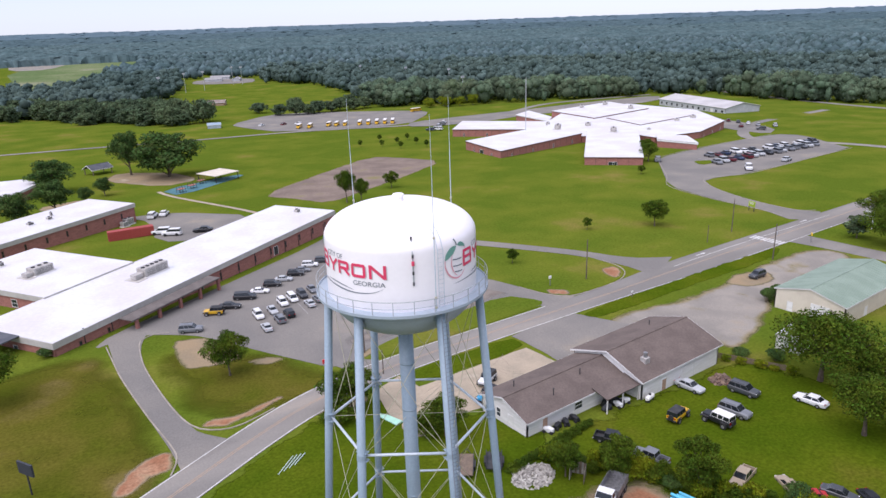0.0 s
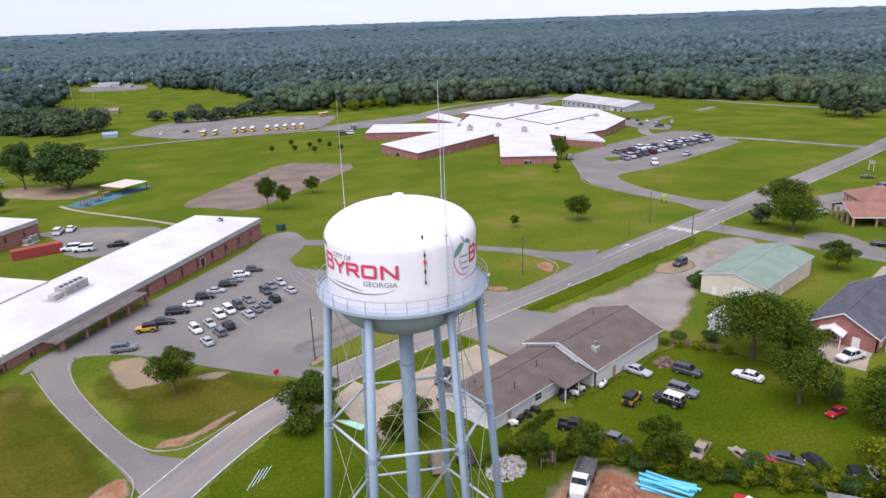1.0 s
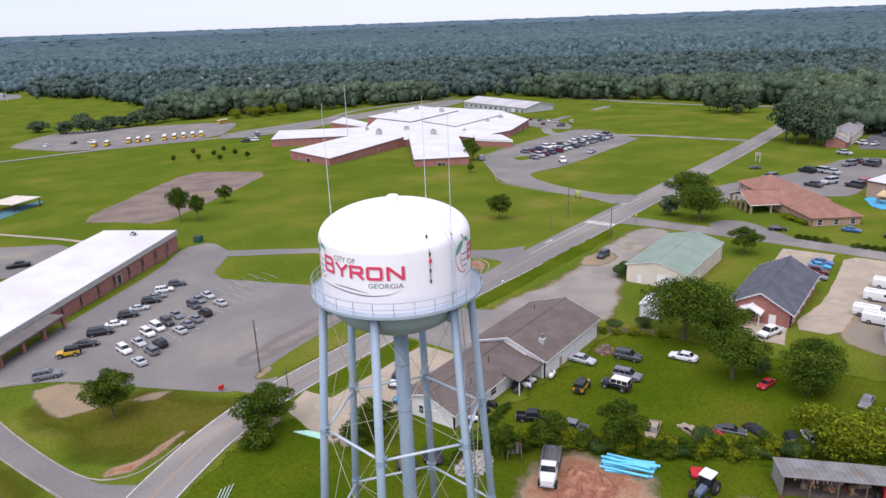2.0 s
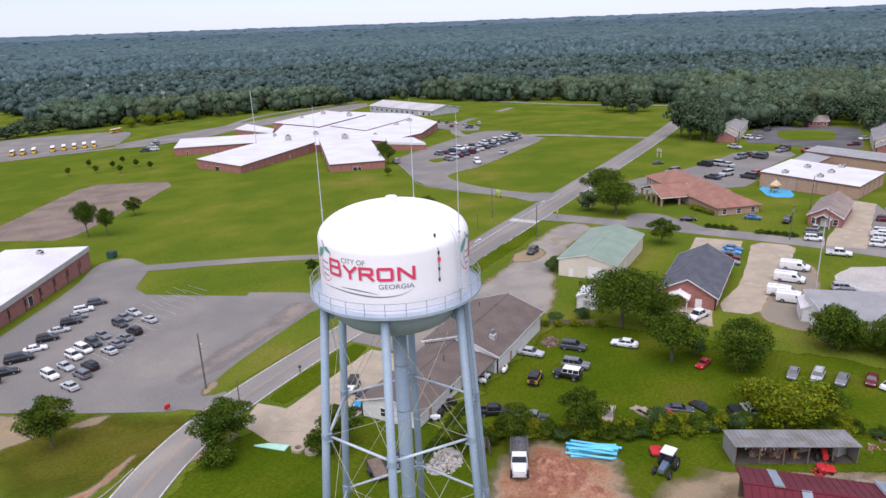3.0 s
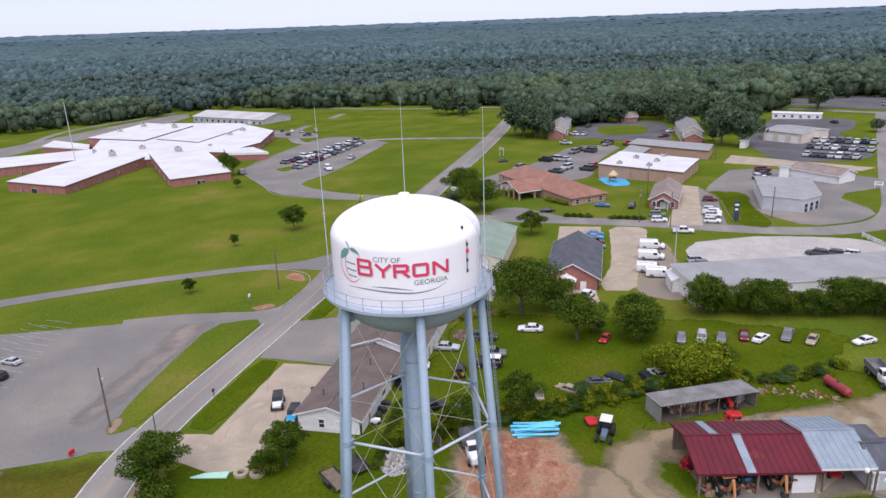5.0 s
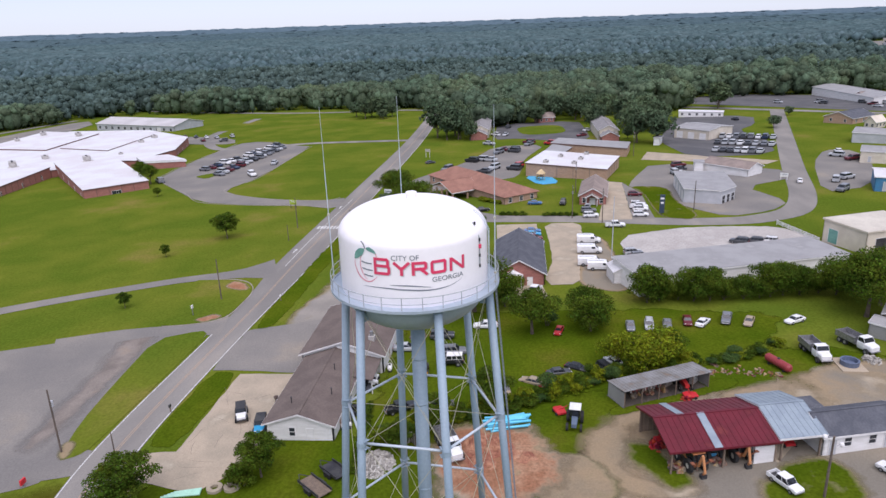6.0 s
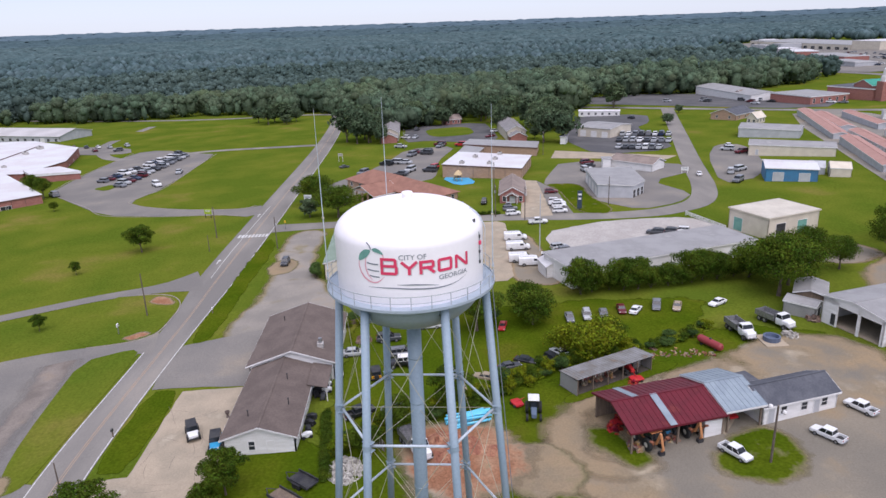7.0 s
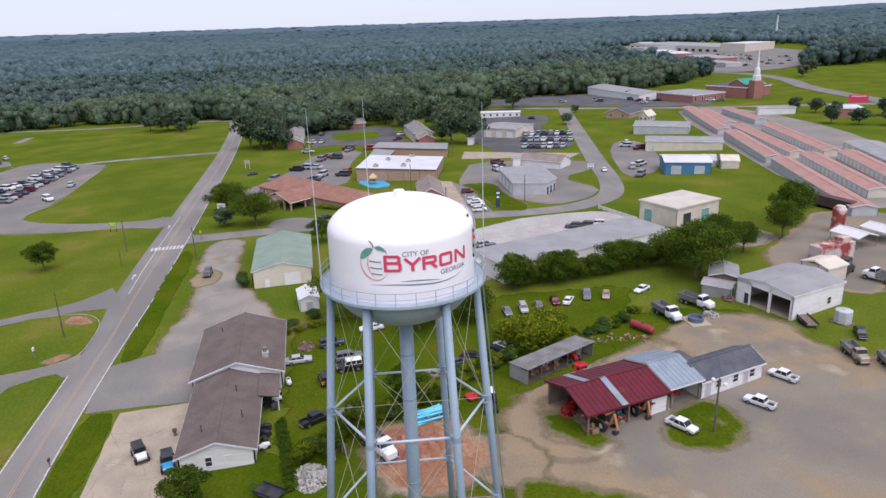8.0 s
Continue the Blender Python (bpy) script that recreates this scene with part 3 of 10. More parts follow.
soft_sheet("gravel_yard", [(57, 21.3), (54, 22.8), (50, 24), (44, 25.4), (36, 20), (24, 14), (4, 6), (-20, -30), (20, -60), (49, -40), (58, -27), (64, -25.5), (68, -28), (72, -27), (75.5, -24.5), (75.4, -19), (73.2, -11.4), (70.6, -4.6), (67.2, 2.8), (64.6, 9), (62.4, 15)], 0.022, GRAVEL_EDGED, "grey gravel yard of the works depot with worn tan edges", 4.0, reach=26.0, category="yard")
soft_sheet("sandy_track", [(68.6, 5.5), (66.0, 9), (63.2, 15), (60.8, 20.6), (58.4, 23), (55, 25.2), (51.8, 26.2), (47, 26.5), (43.5, 21), (42.5, 16.5), (45, 13.2), (46.5, 16), (46, 19), (49, 21.8), (52, 20.8), (56.3, 19.4), (59.8, 17.4), (62.5, 12.5), (65.4, 7)], 0.027, TAN_EDGED, "worn tan sandy track round the barn", 3.0, category="track")
soft_sheet("grass_patch", [(62.6, 21.6), (65.2, 16.2), (69.6, 7.2), (71.6, 2.4), (69.4, 2.6), (66.2, 7.6), (64.2, 12.4), (61.9, 17.4), (60.2, 21.8)], 0.066, LAWN_EDGED, "strip of grass along the open shed", 1.2, category="grass")
# Dark sheet over the shed's footprint paints its indoor shade.
sheet("shed_floor", [(62.5, 19.9), (68.5, 7.3), (72.0, 9.0), (66.0, 21.6)], 0.085, SHED_SHADE_SOIL, "dirt floor of the open shed, darkened for its shade", 0, 0.1, category="dirt")
soft_sheet("grass_patch", [(206, -2.4), (203, -14.2), (182, -12.6), (166, -15.4), (160.6, -12), (164.6, -4.4), (196, -5.2)], 0.10, GRASS_EDGED, "grass beside the grey store", 1.2, category="grass")
soft_sheet("grass_patch", [(54.5, 20.6), (54.6, 17.8), (51, 16.0), (48.5, 14.2), (45.4, 14.2), (44.6, 17), (47.6, 19.4), (50.6, 21)], 0.036, GRASS_EDGED, "patch of grass in the yard", 2.4, category="grass")
soft_sheet("grass_patch", [(52.2, -1.8), (48.6, -3.9), (43.8, -3.8), (40.8, -0.8), (40, 2.5), (41.4, 7.2), (45.5, 7.8), (50, 3.5)], 0.032, GRASS_EDGED, "patch of grass beside the lamp post", 2.6, category="grass")
soft_sheet("bare_ground", [(57, 43.5), (58.5, 37.5), (57, 32), (53, 29), (47, 28), (42.5, 32), (40, 38), (44, 44), (51, 44.8)], 0.052, CLAY_EDGED, "churned red clay", 4.5, category="dirt")
soft_sheet("bare_ground", [(40, 30), (30, 26), (18, 22), (14, 30), (20, 40), (30, 44), (40, 40)], 0.028, TRACK_EDGED, "bare trampled soil under the tower", 3.2, category="dirt")
soft_sheet("bare_ground", [(51.5, 32.5), (51.8, 28), (50.5, 25), (47, 23), (43.5, 22.3), (41, 24.5), (40.6, 29), (43.5, 33.5)], 0.043, TRACK_EDGED, "bare trampled soil beside the yard track", 2.6, category="dirt")
soft_sheet("grass_patch", [(41.6, 27.5), (40.8, 24.2), (38.6, 20.8), (36, 17), (30, 13), (27, 20), (32, 27), (37.5, 29)], 0.060, GRASS_EDGED, "patch of grass at the rim of the yard", 2.6, category="grass")
soft_sheet("back_lawn", [(70, 54), (97, 53.5), (97, 40), (98, 10), (96, -12), (84, -8), (72, 12), (66, 26), (60, 42), (55, 52), (56, 56)], 0.016, LAWN_EDGED, "lush green lawn behind the house", 4, category="grass")
# Darker grass colour here imitates vignetting and the steep view.
soft_sheet("tower_lawn", [(-60, 22), (-30, 47.5), (13, 69.5), (33, 79), (44, 80), (46, 68.5), (56, 66.5), (56, 56), (53, 54), (56, 50), (62, 40), (70, 26), (73, 14), (76, 4), (82, -10), (78, -24), (72, -26), (70, -12), (64, 4), (60, 16), (52, 27), (46, 27), (38, 22), (20, 14), (0, 8), (-30, -20)], 0.008, LAWN_EDGED, "rough green grass round the water tower, darkened for vignetting", 3, category="grass")
sheet("concrete_drive", [(112, 28.8), (112, 21.5), (126, 20), (146, 18), (161, 17), (161, 27), (146, 26.5), (130, 26)], 0.055, CONCRETE, "pale concrete drive", 1, 0.3, category="driveway")
sheet("parking_lot", [(140, 39), (161, 40), (161, 29), (140, 28.5)], 0.056, CONCRETE, "pale concrete parking space", 0, 0.2, category="parking lot")
soft_sheet("gravel_lot", [(112, 21.5), (108, 15), (109, 12), (126, 12), (147, 13), (146, 18), (126, 20)], 0.02, GRAVEL_EDGED, "gravel parking strip", 1.6, category="parking lot")
sheet("parking_lot", [(118, 9), (117, -30), (131, -34), (141, -36), (152, -31), (153.5, -18), (153, -6), (146, 9.5)], 0.055, PALE_LOT, "pale gravel car park", 1, 0.4, category="parking lot")
sheet("parking_lot", [(174, 62), (182, 60), (183, 53), (176, 45), (173, 41), (168, 36), (166, 50)], 0.056, LOT, "asphalt drop-off drive", 1, category="parking lot")
sheet("parking_lot", [(214, 72), (226, 76), (262, 56), (306, 45), (306, 21), (265, 32), (236, 33), (226, 36), (222, 52), (206, 62)], 0.07, LOT, "grey asphalt parking lot", 1, category="parking lot")
sheet("parking_lot", [(163, 12), (163, 3), (212, -1), (216, 5.5), (199, 6.5)], 0.056, CONCRETE, "pale concrete drive", 0, 0.2, category="parking lot")
sheet("parking_lot", [(163, 3), (163, -3), (196, -4.5), (212, -1)], 0.05, LOT, "grey asphalt parking bays", 0, 0.2, category="parking lot")
sheet("parking_lot", [(204, -2), (216, -5), (247, -17), (228, -56), (212, -58), (199, -37), (178, -43), (168, -35), (163, -22), (175, -14)], 0.06, LOT, "grey asphalt forecourt", 1, category="parking lot")
sheet("parking_lot", [(256, -34), (256, -66), (296, -76), (326, -72), (345, -86), (380, -96), (398, -60), (330, -38), (300, -30)], 0.09, DARK_ASPHALT, "dark asphalt lot with rows of cars", 1, category="parking lot")
sheet("parking_lot", [(188, -56), (194, -72), (225, -88), (258, -96), (262, -86), (236, -72)], 0.06, LOT, "pale gravel yard before the sheds", 1, category="parking lot")
sheet("parking_lot", [(128, -86), (338, -156), (350, -184), (318, -196), (240, -182), (180, -158), (112, -126)], 0.055, GRAVEL, "pale gravel lanes between storage units", 1, category="yard")
sheet("parking_lot", [(480, -60), (430, -110), (352, -185), (395, -225), (440, -215), (520, -120)], 0.12, DARK_ASPHALT, "dark asphalt parking lot of the church", 1, category="parking lot")
sheet("parking_lot", [(560, -360), (620, -330), (1300, -520), (1300, -680), (800, -620), (600, -480)], 0.4, LOT, "pale wide parking lots of the shopping centre", 1, category="parking lot")
soft_sheet("lane", [(107, -50), (112, -40), (130, -44), (140, -30), (138, -38), (128, -52), (113, -60)], 0.02, GRAVEL_EDGED, "gravel lane", 1.5, category="lane")
soft_sheet("yard", [(96, -42), (112, -60), (130, -84), (110, -100), (84, -62), (74, -48)], 0.02, GRAVEL_EDGED, "gravel yard of the workshop", 3.0, category="yard")

sheet("field", [(120, 1500), (180, 1480), (240, 1640), (225, 1775), (140, 1745)], 0.5, GRAVEL, "pale bare field far beyond the woods", 1, category="field")
sheet("field", [(255, 1610), (345, 1600), (450, 1975), (310, 1800)], 0.5, FAR_FIELD, "green field far beyond the woods, paled for haze", 1, category="field")
sheet("lot_entrance", [(36.5, 109), (40.8, 100.3), (44.0, 93.9), (45.6, 89.4), (51, 90.2), (52, 94.5), (53, 98), (44, 104)], 0.0565, LOT, "grey asphalt entrance of the parking lot", 0, 0.15, category="driveway")
sheet("back_lot", [(266, 405), (311, 406), (375, 402), (438, 402), (520, 390), (484, 362), (383, 368), (342, 374), (296, 366), (262, 372), (248, 384)], 0.23, LOT, "grey asphalt lot behind the far school", 1, category="parking lot")


# ---- the water tower ----
TX, TY, TR = 26.23, 41.78, 5.46
BASE = gz(TX, TY)
tower = empty("water_tower", pose(TX, TY, BASE), "white welded-steel water tower on six blue-grey legs with red lettering", "water tower")
UP = -BASE                                   # heights below are above the level of the camera's foot


def dome(n=20):
    out = []
    for i in range(n + 1):
        a = math.pi / 2 * i / n
        out.append((TR * math.cos(a) ** 0.92, 34.62 + 2.28 * math.sin(a)))
    return out


bm = bmesh.new()
lathe(bm, [(r, z + UP) for r, z in [(TR - 0.02, 30.5), (TR, 30.55), (TR, 32.0), (TR, 33.5)] + dome()], 96)
tank = part("tank", bm, TANK_WHITE, tower, "smooth white tank with a domed top", True)
bm = bmesh.new()
lathe(bm, [(0, 27.25 + UP)] + [(5.40 * math.sin(a), 30.5 - 3.25 * math.cos(a) + UP) for a in (math.pi / 2 * i / 12 for i in range(1, 13))], 72)
part("bowl", bm, BOWL_GREY, tower, "pale grey rounded bottom of the tank", True)
bm = bmesh.new()
lathe(bm, [(0.36, 36.8 + UP), (0.36, 37.16 + UP), (0.41, 37.18 + UP), (0.41, 37.34 + UP), (0.36, 37.38 + UP), (0, 37.40 + UP)], 24)
part("roof_vent", bm, TANK_WHITE, tank, "white round vent")
bm = bmesh.new()
lathe(bm, [(5.40, 30.42 + UP), (6.28, 30.42 + UP), (6.32, 30.46 + UP), (6.32, 30.66 + UP), (6.26, 30.66 + UP), (6.24, 30.56 + UP), (5.40, 30.56 + UP)], 96)
balcony = part("balcony", bm, BOWL_GREY, tower, "blue-grey ring walkway")
bm = bmesh.new()
tube(bm, (6.26, 0, 30.5 + UP), (6.26, 0, 31.6 + UP), 0.028, n=6)
post = part("railing_post", bm, RAIL, balcony)
for k in range(1, 28):
    o = new("railing_post", post.data)
    o.parent = balcony
    o.matrix_basis = pose(0, 0, 0, 0, 0, k * 360 / 28)


def hoop(name, radius, z, r, material, parent, n=96):
    bm = bmesh.new()
    lathe(bm, [(radius + r * math.cos(a), z + r * math.sin(a)) for a in (-2 * math.pi * i / 6 for i in range(7))], n)
    return part(name, bm, material, parent)


hoop("top_rail", 6.26, 31.6 + UP, 0.027, RAIL, balcony)
hoop("middle_rail", 6.26, 31.12 + UP, 0.02, RAIL, balcony)
bm = bmesh.new()
tube(bm, (0, 0, -0.3), (0, 0, 28.2 + UP), 0.56, n=28)
for z in (4, 8, 12, 16, 20, 24):
    tube(bm, (0, 0, z + UP), (0, 0, z + 0.12 + UP), 0.58, n=28)
part("riser", bm, STEEL_BLUE, tower, "thick central pipe", True)


def leg_at(k, z, out=0.0):
    a, r = radians(24 + 60 * k), 8.0 - 2.5 * z / 31.0 + out
    return Vector((r * math.cos(a), r * math.sin(a), z + UP))


RINGS = (19.5, 9.7)
for k in range(6):
    bm = bmesh.new()
    tube(bm, leg_at(k, -1.9), leg_at(k, 30.45), 0.31, n=18)
    leg = part("leg", bm, STEEL_BLUE, tower, smooth=True)
    bm = bmesh.new()
    a = radians(24 + 60 * k)
    m = Matrix.Translation(leg_at(k, -1.6)) @ Matrix.Rotation(a, 4, "Z")
    box(bm, -0.7, -0.7, -0.6, 0.7, 0.7, 0.1, m, 0.05)
    part("footing", bm, CONCRETE, leg, "concrete footing")
    bm = bmesh.new()
    m = Matrix.Translation(leg_at(k, 29.7, -0.35)) @ Matrix.Rotation(a, 4, "Z")
    box(bm, -0.35, -0.03, -0.75, 0.1, 0.03, 0.7, m)
    box(bm, -0.35, -0.28, -0.05, 0.1, 0.28, 0.0, m)
    part("bracket", bm, STEEL_BLUE, leg)
    for z in RINGS:
        bm = bmesh.new()
        m = Matrix.Translation(leg_at(k, z)) @ Matrix.Rotation(a, 4, "Z")
        box(bm, -0.42, -0.42, -0.35, 0.05, 0.42, -0.31, m)
        box(bm, -0.42, -0.42, 0.31, 0.05, 0.42, 0.35, m)
        tube(bm, leg_at(k, z - 0.2), leg_at(k, z + 0.2), 0.34, n=18)
        part("gusset", bm, STEEL_BLUE, leg)
        bm = bmesh.new()
        tube(bm, leg_at(k, z, -0.2), leg_at((k + 1) % 6, z, -0.2), 0.105, n=10)
        part("strut", bm, STRUT, tower, "pale steel pipe strut", True)
    for lo, hi in ((-1.4, 9.7), (9.7, 19.5), (19.5, 29.6)):
        for p, q in ((k, (k + 1) % 6), ((k + 1) % 6, k)):
            bm = bmesh.new()
            tube(bm, leg_at(p, lo, -0.25), leg_at(q, hi, -0.25), 0.022, n=5)
            part("tie_rod", bm, ROD, tower, "thin weathered tie rod")
    for z in RINGS:
        bm = bmesh.new()
        tube(bm, leg_at(k, z, -0.3), (0.5 * math.cos(a), 0.5 * math.sin(a), z + UP), 0.02, n=5)
        part("tie_rod", bm, ROD, tower, "thin weathered tie rod")


def around(angle, z, out=0.0):
    a = radians(angle)
    return Vector(((TR + out) * math.cos(a), (TR + out) * math.sin(a), z + UP))


def dome_at(angle, r, out=0.03):
    """A point on the domed top, r metres from the axis."""
    a = math.acos(min(1.0, (r / TR)) ** (1 / 0.92))
    return Vector((r * math.cos(radians(angle)), r * math.sin(radians(angle)), 34.62 + 2.28 * math.sin(a) + UP + out))


def wrap(bm, angle, out):
    """Bends flat work (x along, y up) round the tank, from that angle on."""
    for i in range(-12, 60):
        bmesh.ops.bisect_plane(bm, geom=bm.verts[:] + bm.edges[:] + bm.faces[:], plane_co=(i * 0.22, 0, 0), plane_no=(1, 0, 0))
    for v in bm.verts:
        v.co = around(angle + math.degrees(v.co.x / TR), v.co.y, out + v.co.z)


def lettering(name, words, angle, z, width, height, material, out, bold=0.0):
    cu = bpy.data.curves.new(name, "FONT")
    cu.body, cu.size, cu.offset, cu.resolution_u = words, 1.0, bold, 4
    o = bpy.data.objects.new(name, cu)
    scene.collection.objects.link(o)
    bpy.context.view_layer.update()
    me = bpy.data.meshes.new_from_object(o.evaluated_get(bpy.context.evaluated_depsgraph_get()))
    bpy.data.objects.remove(o)
    bm = bmesh.new()
    bm.from_mesh(me)
    bpy.data.meshes.remove(me)
    xs, ys = [v.co.x for v in bm.verts], [v.co.y for v in bm.verts]
    for v in bm.verts:
        v.co = Vector(((v.co.x - min(xs)) / (max(xs) - min(xs)) * width, z + (v.co.y - min(ys)) / (max(ys) - min(ys)) * height, 0))
    wrap(bm, angle, out)
    return part(name, bm, material, tank)


def stroke(name, pts, w, material, angle, out=0.03, taper=False):
    """A painted line of width w through (x, y) points, bent round the tank."""
    line = spline([(x, y, w) for x, y in pts], 0.08)
    bm = bmesh.new()
    prev = None
    for i, p in enumerate(line):
        d = line[min(i + 1, len(line) - 1)] - line[max(i - 1, 0)]
        n = np.array((-d[1], d[0])) / max(1e-6, math.hypot(d[0], d[1]))
        k = w / 2 * (math.sin(math.pi * (0.04 + 0.92 * i / (len(line) - 1))) if taper else 1)
        cur = [bm.verts.new((p[0] + n[0] * s, p[1] + n[1] * s, 0)) for s in (k, -k)]
        if prev:
            bm.faces.new((prev[0], prev[1], cur[1], cur[0]))
        prev = cur
    for v in bm.verts:
        v.co = around(angle + math.degrees(v.co.x / TR), v.co.y, out)
    return part(name, bm, material, tank)


def leaf_shape(pts, material, angle):
    bm = bmesh.new()
    f = bm.faces.new([bm.verts.new((x, y, 0)) for x, y in rounded(pts, 2)])
    bmesh.ops.triangulate(bm, faces=[f])
    wrap(bm, angle, 0.035)
    return part("painted_leaf", bm, material, tank, "green painted leaf")


GLYPHS = {                                   # strokes of each letter in a box one wide and one high
    "B": [[(0, 0.5), (0, 1), (0.86, 1), (0.94, 0.93), (0.94, 0.62), (0.84, 0.53), (0, 0.53)], [(0, 0.62), (0, 0), (0.92, 0), (1, 0.08), (1, 0.43), (0.9, 0.53), (0.7, 0.53)]],
    "Y": [[(0, 1), (0.5, 0.46), (1, 1)], [(0.5, 0.56), (0.5, 0)]],
    "R": [[(0, 0), (0, 1), (0.88, 1), (0.97, 0.92), (0.97, 0.55), (0.88, 0.46), (0.1, 0.46)], [(0.55, 0.46), (1, 0)]],
    "O": [[(0.5, 1), (0.93, 1), (1, 0.9), (1, 0.1), (0.93, 0), (0.07, 0), (0, 0.1), (0, 0.9), (0.07, 1), (0.5, 1)]],
    "N": [[(0, 0), (0, 1), (0.06, 1), (0.94, 0), (1, 0), (1, 1)]],
}


def letter(which, x0, x1, low, high, w, material, angle, out, label):
    """A block letter in strokes of width w between x0 and x1 degrees, painted round the tank."""
    bm = bmesh.new()
    for k, line in enumerate(GLYPHS[which]):
        pts = [Vector((x0 * DEG + w / 2 + x * ((x1 - x0) * DEG - w), low + w / 2 + y * (high - low - w))) for x, y in line]
        prev = None
        for i, p in enumerate(pts):
            d1 = (p - pts[i - 1]).normalized() if i else (pts[1] - p).normalized()
            d2 = (pts[i + 1] - p).normalized() if i < len(pts) - 1 else d1
            n1, n2 = Vector((-d1.y, d1.x)), Vector((-d2.y, d2.x))
            nn = (n1 + n2) / max(0.55, 1 + n1.dot(n2))
            end = d1 * (-w / 2 if i == 0 else w / 2 if i == len(pts) - 1 else 0) if which != "O" else d1 * 0
            cur = [bm.verts.new((*(p + end + nn * w / 2 * s), k * 0.003)) for s in (1, -1)]
            if prev:
                bm.faces.new((prev[0], prev[1], cur[1], cur[0]))
            prev = cur
    wrap(bm, angle, out)
    return part("letter", bm, material, tank, label)


DEG = TR * math.pi / 180                     # metres along the tank for a degree
for a0 in (160.0, 288.6):
    for ch, x0, x1, high in (("B", -0.9, 11.7, 34.12), ("Y", 13.9, 25.6, 33.88), ("R", 26.9, 38.2, 33.88), ("O", 40.2, 52.0, 33.88), ("N", 54.6, 67.2, 33.88)):
        letter(ch, x0 + 0.7, x1 + 0.7, 32.87, high - 0.05, 0.20, SHADOW_GREY, a0, 0.02, "pale grey painted shadow of the letter " + ch)
        letter(ch, x0, x1, 32.92, high, 0.20, SIGN_RED, a0, 0.035, "red painted block letter " + ch)
    lettering("lettering", "CITY OF", a0 + 12.6, 33.98, 19.6 * DEG, 0.36, SIGN_GREY, 0.03, 0.004)
    lettering("lettering", "GEORGIA", a0 + 41.1, 32.36, 25.1 * DEG, 0.34, SIGN_GREY, 0.03, 0.004)
    stroke("painted_wave", [(-1.1, 31.93), (0.6, 31.98), (2.2, 31.90), (3.9, 31.80), (5.3, 31.92), (6.2, 32.25)], 0.10, SIGN_GREY, a0, taper=True)
    stroke("painted_wave", [(1.0, 32.22), (2.2, 32.20), (3.2, 32.10), (3.9, 31.98)], 0.09, SIGN_GREY, a0, taper=True)
    stroke("painted_peach", [(-1.75, 33.9), (-1.78, 33.3), (-1.45, 32.65), (-0.9, 32.32), (-0.35, 32.35), (0.15, 32.75)], 0.12, SIGN_PINK, a0, taper=True)
    stroke("painted_peach", [(-1.15, 34.1), (-1.25, 33.4), (-1.05, 32.8), (-0.7, 32.42)], 0.09, SIGN_PINK, a0, taper=True)
    stroke("painted_peach", [(-0.35, 34.55), (0.05, 34.4), (0.18, 34.1)], 0.10, SIGN_PINK, a0, taper=True)
    for x0, x1, z in ((-1.12, -0.25, 33.62), (-1.1, -0.2, 33.15), (-0.95, -0.2, 32.72)):
        stroke("painted_bar", [(x0, z + 0.06), ((x0 + x1) / 2, z), (x1, z)], 0.085, SIGN_GREY, a0)
    stroke("painted_stem", [(-0.75, 34.62), (-0.85, 34.9), (-1.05, 35.12)], 0.09, SIGN_GREY, a0)
    leaf_shape([(-0.72, 34.62), (-1.25, 34.62), (-1.7, 34.25), (-1.85, 33.7), (-1.45, 33.85), (-1.0, 34.15)], SIGN_GREEN, a0)
    leaf_shape([(-0.72, 34.66), (-0.4, 34.82), (0.0, 34.62), (0.2, 34.3), (-0.15, 34.42), (-0.5, 34.5)], SIGN_GREEN, a0)

# level gauge and ladder on the tank
bm = bmesh.new()
tube(bm, around(245.7, 32.4, 0.05), around(245.7, 34.6, 0.05), 0.05, n=6)
tube(bm, around(245.7, 34.55, 0.05), dome_at(245.7, 5.0, 0.08), 0.05, n=6)
gauge = part("level_gauge", bm, RAIL, tank, "thin grey vertical level gauge")
for z in (32.45, 33.2, 34.35, 34.9):
    bm = bmesh.new()
    p = around(245.7, z, 0.06) if z < 34.6 else dome_at(245.7, 5.15, 0.08)
    tube(bm, p, p + Vector((0, 0, 0.22)), 0.07, n=6)
    part("bracket", bm, DARK, gauge, "dark gauge bracket")
bm = bmesh.new()
tube(bm, around(245.7, 33.85, 0.09), around(245.7, 34.12, 0.09), 0.10, n=10)
part("gauge_marker", bm, SIGN_RED, gauge, "red gauge marker")
bm = bmesh.new()
rails = []
for da in (263.2, 267.4):
    pts = [around(da, z, 0.16) for z in (30.6, 32.6, 34.6)] + [dome_at(da, r, 0.16) for r in (5.3, 5.0, 4.5)]
    rails.append(pts)
    for p, q in zip(pts, pts[1:]):
        tube(bm, p, q, 0.022, n=5)
for i in range(14):
    tube(bm, around(263.2, 30.8 + i * 0.3, 0.16), around(267.4, 30.8 + i * 0.3, 0.16), 0.014, n=4, caps=False)
part("ladder", bm, STRUT, tank, "thin pale steel ladder up the tank's side")
bm = bmesh.new()
for s in (-0.22, 0.22):
    a = 24 + 240
    p, q = leg_at(4, 0.8, 0.55), leg_at(4, 30.4, 0.55)
    side = Vector((-math.sin(radians(a)), math.cos(radians(a)), 0)) * s
    tube(bm, p + side, q + side, 0.03, n=5)
for i in range(98):
    p = leg_at(4, 0.9 + i * 0.3, 0.55)
    side = Vector((-math.sin(radians(a)), math.cos(radians(a)), 0)) * 0.22
    tube(bm, p - side, p + side, 0.018, n=4, caps=False)
